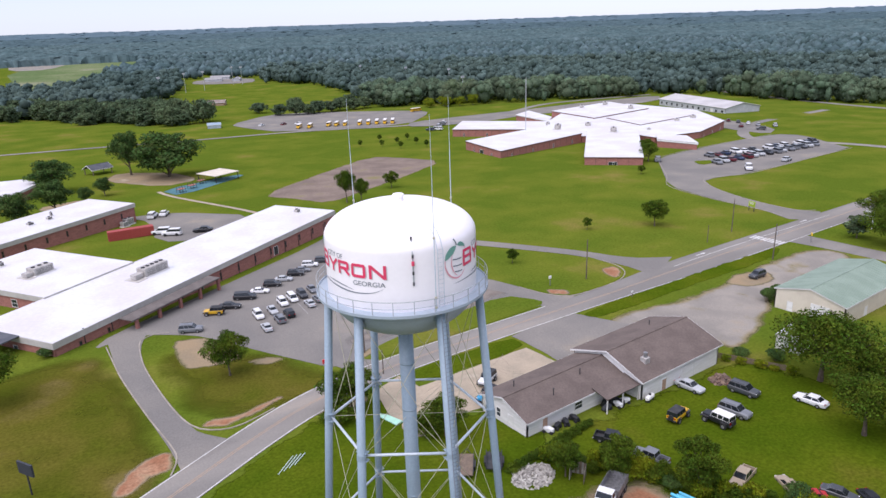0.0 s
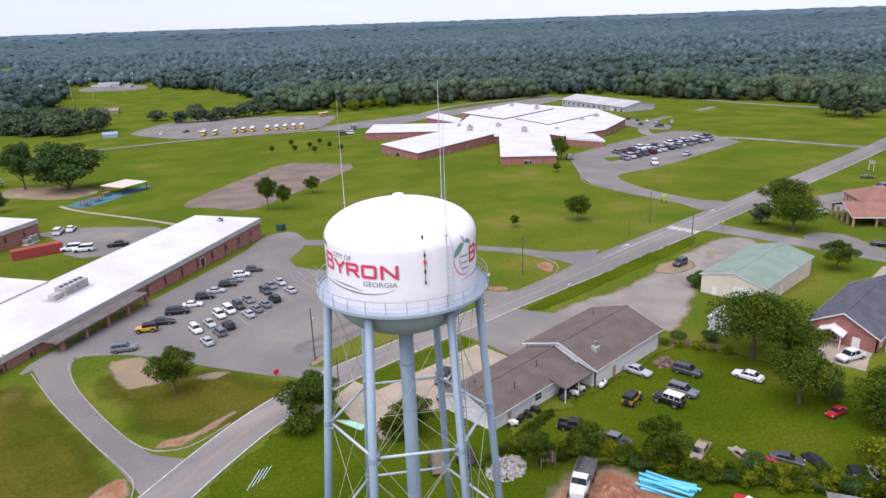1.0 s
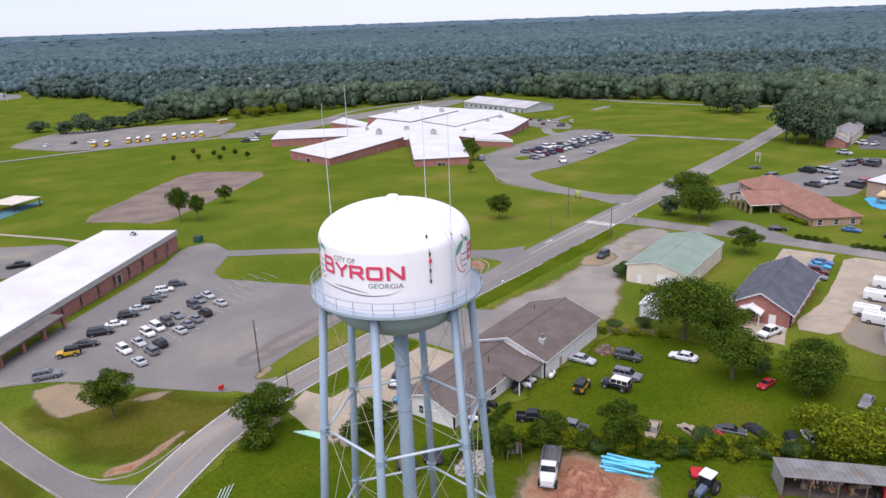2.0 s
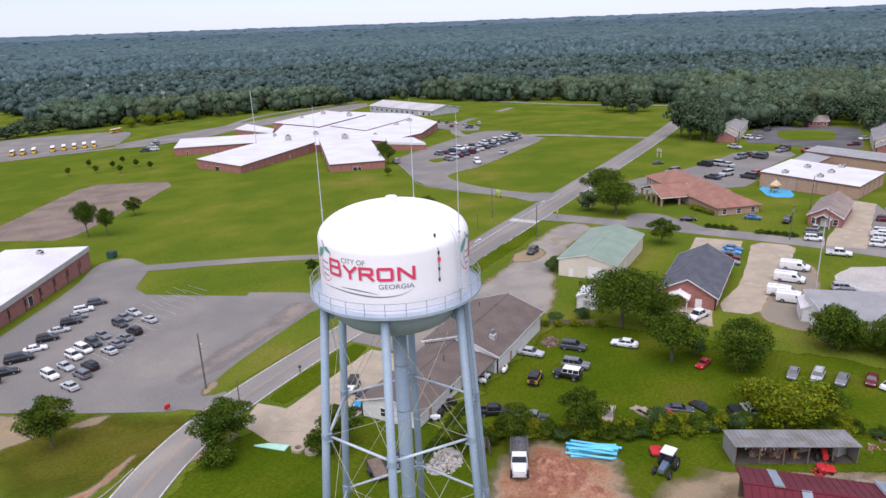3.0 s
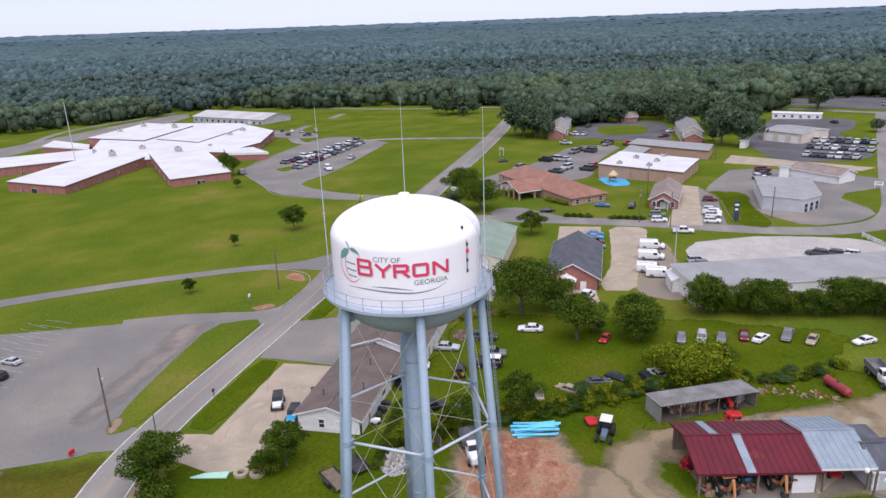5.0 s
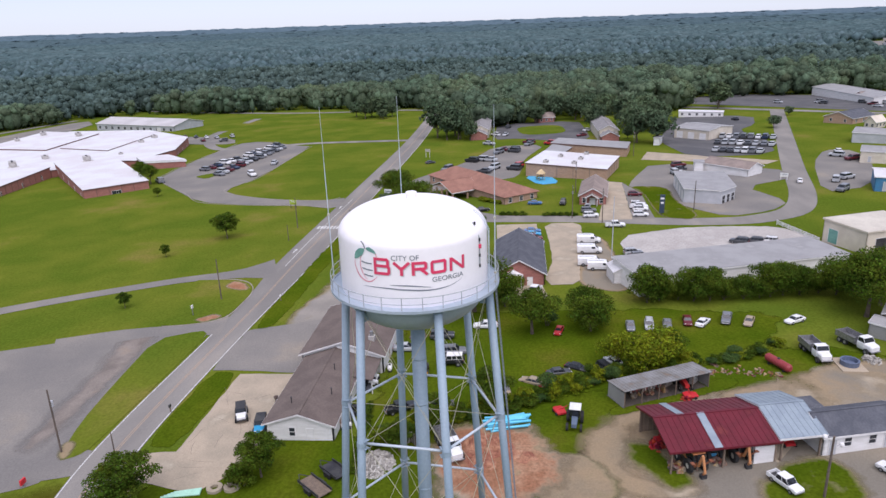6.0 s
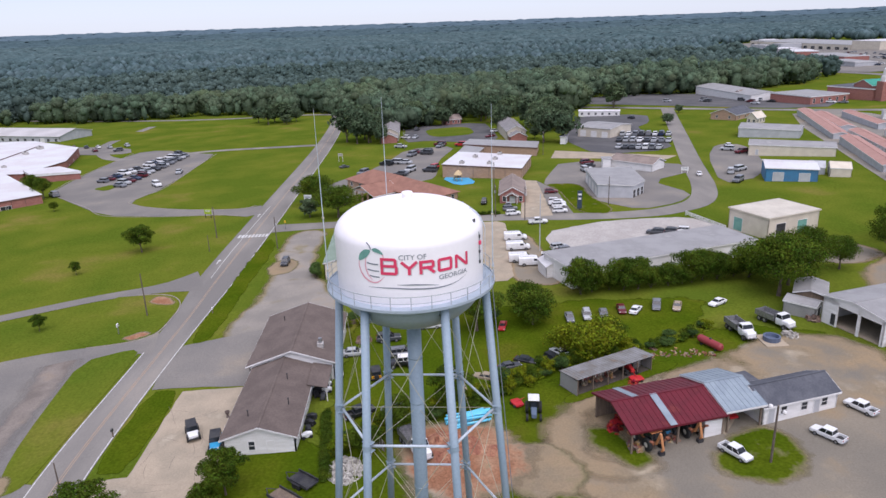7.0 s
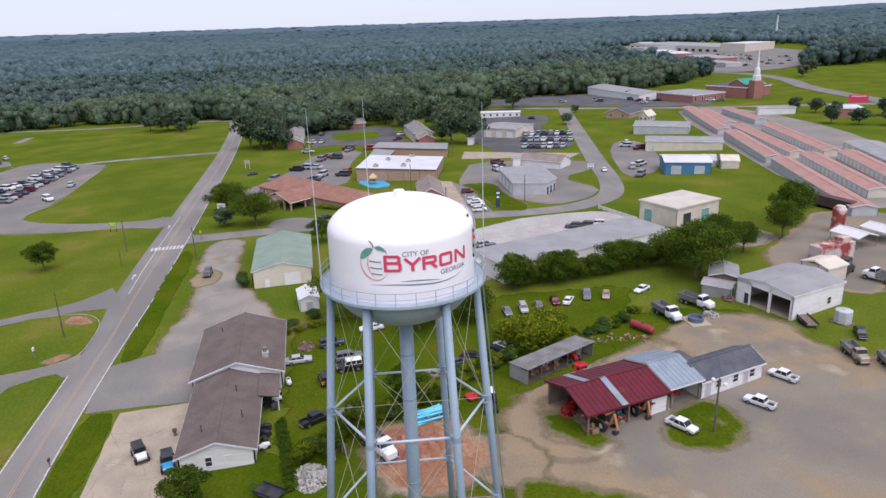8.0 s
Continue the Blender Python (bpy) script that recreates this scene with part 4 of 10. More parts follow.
part("ladder", bm, SIGN_GREY, tower, "narrow steel ladder up one leg")
for az, r in ((16.4, 6.2), (92.5, 6.2), (258.3, 6.2)):
    a = radians(az)
    p = Vector((r * math.cos(a), r * math.sin(a), 30.6 + UP))
    bm = bmesh.new()
    tube(bm, p, p + Vector((0, 0, 5.2)), 0.042, 0.038, 7)
    tube(bm, p + Vector((0, 0, 5.2)), p + Vector((0, 0, 9.0)), 0.03, 0.026, 7)
    tube(bm, p + Vector((0, 0, 9.0)), p + Vector((0, 0, 13.0)), 0.02, 0.012, 7)
    whip = part("whip_antenna", bm, STRUT, tower, "tall pale whip antenna")
    for z in (0.3, 1.0, 5.1):
        bm = bmesh.new()
        tube(bm, p + Vector((0, 0, z)), p + Vector((0, 0, z + 0.12)), 0.09, n=7)
        part("clamp", bm, ROD, whip)


# ---- buildings ----
def quad_slab(bm, pts, thick):
    """A sloping slab under four upper corners."""
    top = [bm.verts.new(p) for p in pts]
    low = [bm.verts.new(Vector(p) - Vector((0, 0, thick))) for p in pts]
    n = len(pts)
    bm.faces.new(top)
    bm.faces.new(low[::-1])
    for i in range(n):
        bm.faces.new((top[i], low[i], low[(i + 1) % n], top[(i + 1) % n]))


def seam_parts(roof_ob, p, q, up, n, material, w=0.05, h=0.05):
    """Raised seams on a slope, each a part of the roof: from the line p-q up the vector up."""
    p, q, up = Vector(p), Vector(q), Vector(up)
    nor = (q - p).cross(up).normalized()
    if nor.z < 0:
        nor = -nor
    along = (q - p).normalized()
    bm = bmesh.new()
    vs = [bm.verts.new(along * s + nor * k + up * t) for t in (0, 1) for s, k in ((-w, 0.0), (-w * 0.5, h), (w * 0.5, h), (w, 0.0))]
    for j in range(3):
        bm.faces.new((vs[j], vs[j + 1], vs[j + 5], vs[j + 4]))
    me = finish("roof_seam", bm, material)
    for i in range(n + 1):
        o = new("roof_seam", me)
        o.parent = roof_ob
        o.location = p + (q - p) * i / n


def wall_piece(parent, p, q, low, high, material, thick=0.2, peak=None):
    """One wall from p to q, seen from outside with p on the left; peak: (share, height) of a gable."""
    p, q = Vector((*p, 0)), Vector((*q, 0))
    along = (q - p).normalized()
    inn = Vector((-along.y, along.x, 0)) * thick
    pts = [p + Vector((0, 0, low)), q + Vector((0, 0, low)), q + Vector((0, 0, high))]
    if peak:
        pts.append(p + (q - p) * peak[0] + Vector((0, 0, peak[1])))
    pts.append(p + Vector((0, 0, high)))
    bm = bmesh.new()
    a, b = [bm.verts.new(v) for v in pts], [bm.verts.new(v + inn) for v in pts]
    bm.faces.new(a)
    bm.faces.new(b[::-1])
    n = len(pts)
    for i in range(n):
        bm.faces.new((b[i], b[(i + 1) % n], a[(i + 1) % n], a[i]))
    return part("wall", bm, material, parent)


def opening(parent, p, q, u, z, w, h, kind="window", frame_mat=None, fill=None):
    """A window or door on the wall from p to q, u metres along it."""
    p, q = Vector((*p, 0)), Vector((*q, 0))
    along = (q - p).normalized()
    m = Matrix.Translation(p + along * u) @ Matrix.Rotation(math.atan2(along.y, along.x), 4, "Z")
    t = 0.09 if w > 0.7 else 0.07
    bm = bmesh.new()
    box(bm, -w / 2 - t, -0.07, z - t, -w / 2, 0.05, z + h + t, m)
    box(bm, w / 2, -0.07, z - t, w / 2 + t, 0.05, z + h + t, m)
    box(bm, -w / 2, -0.07, z + h, w / 2, 0.05, z + h + t, m)
    if kind == "window":
        box(bm, -w / 2, -0.10, z - t, w / 2, 0.05, z, m)
        box(bm, -w / 2, -0.05, z + h / 2 - 0.03, w / 2, 0.04, z + h / 2 + 0.03, m)
    frame_ob = part(kind, bm, frame_mat or FASCIA, parent)
    bm = bmesh.new()
    if kind == "garage_door":
        n = max(4, int(h / 0.55))
        line = [(0.04, z)]
        for i in range(n):
            za, zb = z + h * i / n, z + h * (i + 1) / n
            line += [(-0.012, za), (-0.03, za + 0.02), (-0.03, zb - 0.02), (-0.012, zb)]
        line.append((0.04, z + h))
        rows = [[bm.verts.new(m @ Vector((x, yy, zz))) for x in (-w / 2, w / 2)] for yy, zz in line]
        for a, b in zip(rows, rows[1:]):
            if (a[0].co - b[0].co).length > 1e-6:
                bm.faces.new((a[0], a[1], b[1], b[0]))
        part("door_panel", bm, fill or SIDING_WHITE, frame_ob)
    else:
        box(bm, -w / 2, -0.025, z, w / 2, 0.04, z + h, m)
        part("pane" if kind == "window" else "door_leaf", bm, fill or (GLASS if kind == "window" else SIDING_GREY), frame_ob)
    return frame_ob


def gable(name, label, x, y, turn, length, width, eave, ridge, wall=SIDING_WHITE, roof=SHINGLE_GREY, over=0.4, seams=0, mid=0.5, category="house", hip=0.0, walls="SENW", low=-2.0):
    """A house with its ridge along its length; x, y is the corner at the start of its front."""
    c = Matrix.Rotation(radians(turn), 3, "Z") @ Vector((length / 2, width / 2, 0))
    ob = empty(name, pose(x, y, gz(x + c.x, y + c.y), 0, 0, turn), label, category)
    A, B, C, D = (0, 0), (length, 0), (length, width), (0, width)
    ym = width * mid
    top = None if hip else ridge - 0.12
    if "S" in walls:
        wall_piece(ob, A, B, low, eave, wall)
    if "E" in walls:
        wall_piece(ob, B, C, low, eave, wall, peak=(mid, top) if top else None)
    if "N" in walls:
        wall_piece(ob, C, D, low, eave, wall)
    if "W" in walls:
        wall_piece(ob, D, A, low, eave, wall, peak=(1 - mid, top) if top else None)
    bm = bmesh.new()
    s0, s1 = (ridge - eave) / ym, (ridge - eave) / (width - ym)
    e0, e1 = eave - s0 * over + 0.08, eave - s1 * over + 0.08
    r = ridge + 0.08
    o = over
    if hip:
        R0, R1 = (hip, ym, r), (length - hip, ym, r)
        a, b, c2, d = (-o, -o, e0), (length + o, -o, e0), (length + o, width + o, e1), (-o, width + o, e1)
        quad_slab(bm, (a, b, R1, R0), 0.14)
        quad_slab(bm, (c2, d, R0, R1), 0.14)
        quad_slab(bm, (b, c2, R1), 0.14)
        quad_slab(bm, (d, a, R0), 0.14)
    else:
        quad_slab(bm, ((-o, -o, e0), (length + o, -o, e0), (length + o, ym, r), (-o, ym, r)), 0.14)
        quad_slab(bm, ((length + o, width + o, e1), (-o, width + o, e1), (-o, ym, r), (length + o, ym, r)), 0.14)
    roof_ob = part("roof", bm, roof, ob)
    if seams and not hip:
        seam_parts(roof_ob, (-o, -o, e0), (length + o, -o, e0), (0, ym + o, r - e0), seams, roof)
        seam_parts(roof_ob, (length + o, width + o, e1), (-o, width + o, e1), (0, -(width - ym + o), r - e1), seams, roof)
    if not hip:
        bm = bmesh.new()
        box(bm, -o, ym - 0.16, r - 0.02, length + o, ym + 0.16, r + 0.05)
        part("ridge_cap", bm, roof, roof_ob)
        for yy, ee in ((-o, e0), (width + o, e1)):
            bm = bmesh.new()
            box(bm, -o, yy - 0.03, ee - 0.26, length + o, yy + 0.02, ee - 0.01)
            part("gutter", bm, roof if seams and roof is ROOF_RED else FASCIA, roof_ob)
            for xx in (-o - 0.03, length + o):
                bm = bmesh.new()
                quad_slab(bm, ((xx, yy, ee + 0.02), (xx + 0.03, yy, ee + 0.02), (xx + 0.03, ym, r + 0.02), (xx, ym, r + 0.02)), 0.24)
                bmesh.ops.recalc_face_normals(bm, faces=bm.faces[:])
                part("rake_board", bm, roof if seams and roof is ROOF_RED else FASCIA, roof_ob)
    return ob


def block(name, label, pts, height, wall=BRICK, roof=ROOF_WHITE, rim=0.45, fascia=FASCIA, category="building", low=-3.0, base=None, over=0.3):
    """A flat-roofed building over an outline that runs counter-clockwise."""
    cx, cy = sum(p[0] for p in pts) / len(pts), sum(p[1] for p in pts) / len(pts)
    z0 = gz(cx, cy) if base is None else base
    ob = empty(name, pose(cx, cy, z0), label, category)
    loc = [(p[0] - cx, p[1] - cy) for p in pts]
    n = len(loc)
    for i in range(n):
        wall_piece(ob, loc[i], loc[(i + 1) % n], low, height - rim, wall)
    out = []
    for i in range(n):
        a, b, c = Vector(loc[i - 1]), Vector(loc[i]), Vector(loc[(i + 1) % n])
        d1, d2 = (b - a).normalized(), (c - b).normalized()
        n1, n2 = Vector((d1.y, -d1.x)), Vector((d2.y, -d2.x))
        out.append(b + (n1 + n2) * over / max(0.3, 1 + n1.dot(n2)))
    bm = bmesh.new()
    lo, hi = [bm.verts.new((*p, height - rim)) for p in out], [bm.verts.new((*p, height)) for p in out]
    bm.faces.new(lo[::-1])
    for i in range(n):
        bm.faces.new((lo[i], lo[(i + 1) % n], hi[(i + 1) % n], hi[i]))
    bm.faces.new(hi)
    part("fascia", bm, fascia, ob)
    bm = bmesh.new()
    f = bm.faces.new([bm.verts.new((p.x * 0.997, p.y * 0.997, height + 0.012)) for p in out])
    r = bmesh.ops.extrude_face_region(bm, geom=[f])
    for v in r["geom"]:
        if isinstance(v, bmesh.types.BMVert):
            v.co.z += 0.06
    bmesh.ops.triangulate(bm, faces=bm.faces[:])
    bmesh.ops.recalc_face_normals(bm, faces=bm.faces[:])
    part("roof", bm, roof, ob)
    ob["h"] = height
    return ob, loc


def rect(x, y, turn, length, width):
    m = Matrix.Rotation(radians(turn), 2)
    return [tuple(Vector((x, y)) + m @ Vector(v)) for v in ((0, 0), (length, 0), (length, width), (0, width))]


def openings_along(ob, p, q, n, z, w, h, kind="window", start=0.0, end=0.0, fill=None, frame_mat=None):
    length = math.hypot(q[0] - p[0], q[1] - p[1])
    for i in range(n):
        opening(ob, p, q, start + (length - start - end) * (i + 0.5) / n, z, w, h, kind, frame_mat, fill)


def roof_unit(x, y, z, turn=0, size=(2.2, 1.6, 1.2), label="grey metal air-conditioning unit on the flat roof"):
    ob = empty("air_conditioner", pose(x, y, z, 0, 0, turn), label, "roof unit")
    sx, sy, sz = size
    bm = bmesh.new()
    box(bm, -sx / 2, -sy / 2, 0.15, sx / 2, sy / 2, sz, bevel=0.04)
    part("casing", bm, UNIT, ob)
    bm = bmesh.new()
    box(bm, -sx / 2 - 0.25, -sy / 2 - 0.25, 0, sx / 2 + 0.25, sy / 2 + 0.25, 0.15)
    part("curb", bm, FASCIA, ob)
    bm = bmesh.new()
    for i in range(max(1, int(sx / 1.2))):
        cx = -sx / 2 + sx * (i + 0.5) / max(1, int(sx / 1.2))
        tube(bm, (cx, 0, sz), (cx, 0, sz + 0.18), min(0.42, sy * 0.35), n=14)
    part("fan_ring", bm, DARK, ob)
    bm = bmesh.new()
    for i in range(6):
        zz = 0.3 + i * (sz - 0.45) / 6
        box(bm, -sx * 0.42, -sy / 2 - 0.015, zz, sx * 0.42, -sy / 2, zz + 0.05)
        box(bm, sx / 2, -sy * 0.42, zz, sx / 2 + 0.015, sy * 0.42, zz + 0.05)
    part("grille", bm, DARK, ob)
    if sx > 3:
        bm = bmesh.new()
        box(bm, -sx * 0.86, -sy * 0.3, 0.15, -sx / 2 - 0.02, sy * 0.3, sz * 0.62, bevel=0.05)
        part("duct", bm, UNIT, ob)
        bm = bmesh.new()
        box(bm, -sx * 0.95, -sy * 0.75, 0.0, -sx / 2 - 0.26, sy * 0.75, 0.09)
        part("duct_pad", bm, FASCIA_GREY, ob)
    return ob


# the white house with two wings beside the road
house = gable("house", "white low house wing with a worn grey-brown shingle roof", 54, 58.0, 0, 19, 9.2, 2.7, 4.25, SIDING_WHITE, SHINGLE_GREY, 0.4, mid=0.49, walls="SNW")
opening(house, (0, 9.2), (0, 0), 3.6, 0.9, 0.75, 1.2, fill=GLASS)
opening(house, (0, 9.2), (0, 0), 6.0, 0.0, 0.9, 2.0, "door", fill=SIDING_WHITE)
opening(house, (0, 0), (19, 0), 3.2, 0.0, 0.9, 2.0, "door", fill=BROWN_BRICK)
opening(house, (0, 0), (19, 0), 9.5, 1.0, 1.4, 1.1)
house2 = gable("house", "white tall house wing with a worn grey-brown shingle roof", 73.2, 55.0, 0, 18.4, 13.0, 3.5, 5.7, SIDING_WHITE, SHINGLE_GREY, 0.45, mid=0.49)
opening(house2, (0, 0), (18.4, 0), 5.0, 0.0, 0.95, 2.05, "door", fill=BROWN_BRICK)
opening(house2, (0, 0), (18.4, 0), 10.6, 0.0, 3.0, 2.5, "garage_door")
# lean-to porch in the corner of the two wings
porch = empty("porch", on(66.3, 55.3), "open porch with a brown shingle roof on white posts", "porch")
bm = bmesh.new()
quad_slab(bm, ((0, 0, 2.35), (6.9, 0, 2.35), (6.9, 2.9, 2.95), (0, 2.9, 2.95)), 0.12)
part("roof", bm, SHINGLE_GREY, porch)
for px in (0.2, 3.4, 6.7):
    bm = bmesh.new()
    box(bm, px - 0.07, 0.1, -0.5, px + 0.07, 0.24, 2.25)
    part("post", bm, FASCIA, porch)

green = gable("workshop", "cream metal workshop with a pale green metal roof", 121.2, 49.6, 0, 24.4, 12.7, 4.0, 5.6, SIDING_CREAM, ROOF_GREEN, 0.2, 24, category="workshop")
opening(green, (0, 12.7), (0, 0), 8.4, 0, 3.2, 2.9, "garage_door", FASCIA)
opening(green, (0, 12.7), (0, 0), 3.0, 0, 0.9, 2.0, "door", fill=SIDING_WHITE)
opening(green, (0, 0), (24.4, 0), 8.0, 0, 0.9, 2.0, "door", fill=SIDING_WHITE)

brick_house = gable("brick_house", "red brick building with a dark shingle roof", 112, 28.6, 0, 22.5, 10.4, 3.1, 5.9, BRICK, SHINGLE_DARK, 0.5, category="house")
opening(brick_house, (0, 10.4), (0, 0), 7.4, 0, 1.0, 2.1, "door", fill=SIDING_WHITE)
opening(brick_house, (0, 10.4), (0, 0), 4.2, 0.9, 1.0, 1.4)
openings_along(brick_house, (0, 0), (22.5, 0), 5, 0.9, 1.0, 1.4)

# works depot
barn = gable("barn", "open equipment barn with a dark red metal roof", 47.6, 16.6, -77.5, 12.8, 9.4, 3.3, 4.7, WOOD, ROOF_RED, 0.4, 18, walls="", category="barn")
barn2 = gable("barn", "open barn bay with a bare grey metal roof", 50.5, 3.7, -77.5, 5.3, 9.6, 3.35, 4.75, SIDING_GREY, ROOF_SILVER, 0.3, 8, walls="", category="barn")
office = gable("office", "white block office with a dark shingle roof", 51.7, -1.6, -76, 11.6, 5.6, 2.7, 4.1, SIDING_WHITE, SHINGLE_DARK, 0.3, category="office")
garage = gable("garage", "white metal garage with two open bays and a grey roof", 70.1, -29.4, -74.4, 13.3, 11.5, 4.5, 5.3, SIDING_WHITE, ROOF_GREY, 0.15, 0, category="garage", walls="SEN")
for u0, u1 in ((0.0, 3.0), (6.7, 7.2), (11.0, 11.5)):
    wall_piece(garage, (0, 11.5 - u0), (0, 11.5 - u1), -2, 4.5, SIDING_WHITE)
wall_piece(garage, (0, 11.5), (0, 0), 3.6, 4.5, SIDING_WHITE, 0.25, peak=(0.5, 5.2))
opening(garage, (0, 11.5), (0, 0), 2.3, 0, 0.9, 2.0, "door", fill=DARK)
opening(garage, (0, 0), (13.3, 0), 9.5, 1.2, 0.9, 1.2)
bm = bmesh.new()
box(bm, 0.3, 0.3, -1.5, 13.0, 11.2, 0.06)
part("slab", bm, CONCRETE, garage)
warehouse, wl = block("warehouse", "long low metal warehouse with a flat grey roof", rect(104.5, 10.8, -72.5, 46, 12), 4.0, SIDING_WHITE, ROOF_GREY, 0.3, category="warehouse")
beige, bl = block("hall", "tall cream metal hall with a low cream roof", rect(127.6, -40.5, -69, 16.5, 12), 5.2, SIDING_CREAM, ROOF_CREAM, 0.25, SIDING_CREAM, category="hall")

for x, y, l in ((337, 49.4, 56), (311.5, -13.4, 40)):
    flats = gable("apartment_house", "two-storey pale apartment house with a grey shingle roof", x, y, 0, l, 9.4, 5.2, 7.6, SIDING_CREAM, SHINGLE_PALE, 0.4, category="apartments")
    openings_along(flats, (0, 0), (l, 0), 8, 3.3, 1.2, 1.3)
    openings_along(flats, (0, 0), (l, 0), 8, 0.6, 1.2, 1.3)
    openings_along(flats, (0, 9.4), (0, 0), 2, 3.3, 1.1, 1.2)
    gable("apartment_porch", "brick entrance wing with a small grey gable roof", x - 7, y + 0.6, 0, 6.9, 8.2, 2.9, 4.9, BRICK, SHINGLE_PALE, 0.3, category="apartments")

# the long school building beside the car park
U, V = 30.6, 120.6                                  # the directions of its walls, degrees
def along(s, w, x=8.6, y=127.2):
    return (x + s * math.cos(radians(U)) - w * math.sin(radians(U)), y + s * math.sin(radians(U)) + w * math.cos(radians(U)))
longb, ll = block("school_building", "long red brick school building with a flat white roof", [along(0, 0), along(90, 0), along(90, 20), along(0, 20)], 4.2, BRICK, ROOF_WHITE, 1.15, FASCIA_GREY, category="school")
wing, _w = block("school_wing", "red brick school wing with a flat white roof", [along(14, 20), along(36, 20), along(36, 52), along(14, 52)], 4.2, BRICK, ROOF_WHITE, 1.15, FASCIA_GREY, category="school")
wing2, w2 = block("school_wing", "red brick school wing with a flat white roof and side doors", [along(-25, 66), along(80, 66), along(80, 85), along(-25, 85)], 4.2, BRICK, ROOF_WHITE, 1.15, FASCIA_GREY, category="school")

# the far school
sa, sal = block("school_wing", "red brick school wing with a flat white roof", [(237, 318), (272.5, 278.5), (296, 300), (262, 341)], 4.6, BRICK, ROOF_WHITE, 0.3, EDGE_BROWN, category="school")
sb, sbl = block("school_wing", "red brick school wing with a flat white roof", [(204, 237.5), (266, 246), (272, 278), (210, 271)], 4.6, BRICK, ROOF_WHITE, 0.3, EDGE_BROWN, category="school")
sc, scl = block("school_wing", "red brick school wing with a flat white roof", [(216, 197.6), (232, 180.2), (288, 228), (272, 247.5)], 4.6, BRICK, ROOF_WHITE, 0.3, EDGE_BROWN, category="school")
sd, sdl = block("school_building", "large red brick school with flat white roofs", [(272, 278), (266.5, 246), (289, 228.5), (288, 217), (318, 212), (360, 225), (391, 265), (391, 319), (336, 325), (296, 300)], 4.9, BRICK, ROOF_WHITE, 0.3, EDGE_BROWN, category="school")
se, sel = block("school_hall", "raised red brick hall with a white roof above the school", [(326, 328), (319, 285), (376, 290), (388, 333)], 7.5, BRICK, ROOF_WHITE, 0.3, EDGE_BROWN, category="school")
si, sil = block("school_roof", "raised white roof over the middle of the school", [(325, 280.5), (315.5, 248), (369, 250.5), (380, 287.5)], 6.1, BRICK, ROOF_WHITE, 0.3, EDGE_BROWN, category="school")
sf, sfl = block("entrance_canopy", "white flat entrance canopy on brick pillars", [(278, 208), (282, 189), (295, 204), (289.5, 217)], 4.1, BRICK, ROOF_WHITE, 1.0, category="canopy")
back_walk, bkl = block("covered_walk", "white flat roof of a covered walk behind the school", [(319, 355), (311, 316), (326, 328), (339, 364)], 3.8, BRICK, ROOF_WHITE, 0.5, category="canopy")
back_hall = gable("hall", "long grey hall with a pale low gable roof behind the school", 458, 343, -107.2, 74, 29, 4.6, 7.6, SIDING_GREY, ROOF_PALE, 0.6, category="hall")
openings_along(back_hall, (0, 0), (74, 0), 12, 1.0, 2.2, 1.8)
opening(back_hall, (0, 0), (74, 0), 60, 0, 3.4, 3.2, "garage_door", fill=SIDING_WHITE)

# along the side road
red_roof = gable("day_care", "brown brick building with a wide red-brown hip roof", 193, 28, 38.7, 27, 13, 3.0, 5.7, BROWN_BRICK, SHINGLE_RED, 0.6, hip=6, category="building")
red_wing = gable("day_care_wing", "brown brick cross wing with a red-brown hip roof", 222, 66, 218.7, 27, 14, 3.0, 6.1, BROWN_BRICK, SHINGLE_RED, 0.6, hip=6.5, category="building")
openings_along(red_wing, (0, 0), (27, 0), 5, 0.8, 1.2, 1.4)
rr2 = gable("entrance_canopy", "drop-off canopy with a red-brown roof", 192, 55, -51.3, 11, 13.6, 3.0, 5.4, BROWN_BRICK, SHINGLE_RED, 0.4, category="canopy", walls="")
flat, fl = block("commercial_building", "tan brick building with a flat white roof", [(217, 3.6), (240.8, -3.9), (254.6, 23.4), (230, 31.2)], 4.6, BROWN_BRICK, ROOF_WHITE, 0.3, EDGE_BROWN, category="building")
flat2, fl2 = block("commercial_building", "long tan brick building with a grey roof", [(263, -10), (278, -13.5), (292, 15.8), (279, 20)], 4.2, BROWN_BRICK, ROOF_GREY, 0.3, EDGE_BROWN, category="building")
link, lkl = block("link_building", "low link with a grey flat roof between two tan buildings", [(256.5, 16), (270.5, 11.5), (278, 19), (263, 22.8)], 3.9, BROWN_BRICK, ROOF_GREY, 0.3, EDGE_BROWN, category="building")
chapel = gable("office_house", "small red brick house with a taupe shingle roof", 181, 8.0, -8, 19.5, 7.8, 3.0, 5.2, BRICK, SHINGLE_TAUPE, 0.4)
grey_hall, gl = block("store", "grey metal store with a pale metal roof", [(180.8, -14.3), (177.3, -24), (183, -29.4), (203.3, -31.4), (204.4, -16.4)], 4.3, SIDING_GREY, ROOF_GREY, 0.25, category="store")
openings_along(grey_hall, gl[4], gl[0], 4, 0.0, 3.0, 2.8, "garage_door")
openings_along(grey_hall, gl[1], gl[2], 3, 0.2, 1.6, 2.4)
store_house = gable("house", "low house with a dull taupe roof", 226.5, -31, -137, 17, 9, 3.0, 4.6, SIDING_WHITE, SHINGLE_TAUPE, 0.4)
cube, cbl = block("hut", "small tall white hut", rect(223.5, -30.5, -10, 3.4, 3.2), 4.2, SIDING_WHITE, ROOF_GREY, 0.2, category="shed")
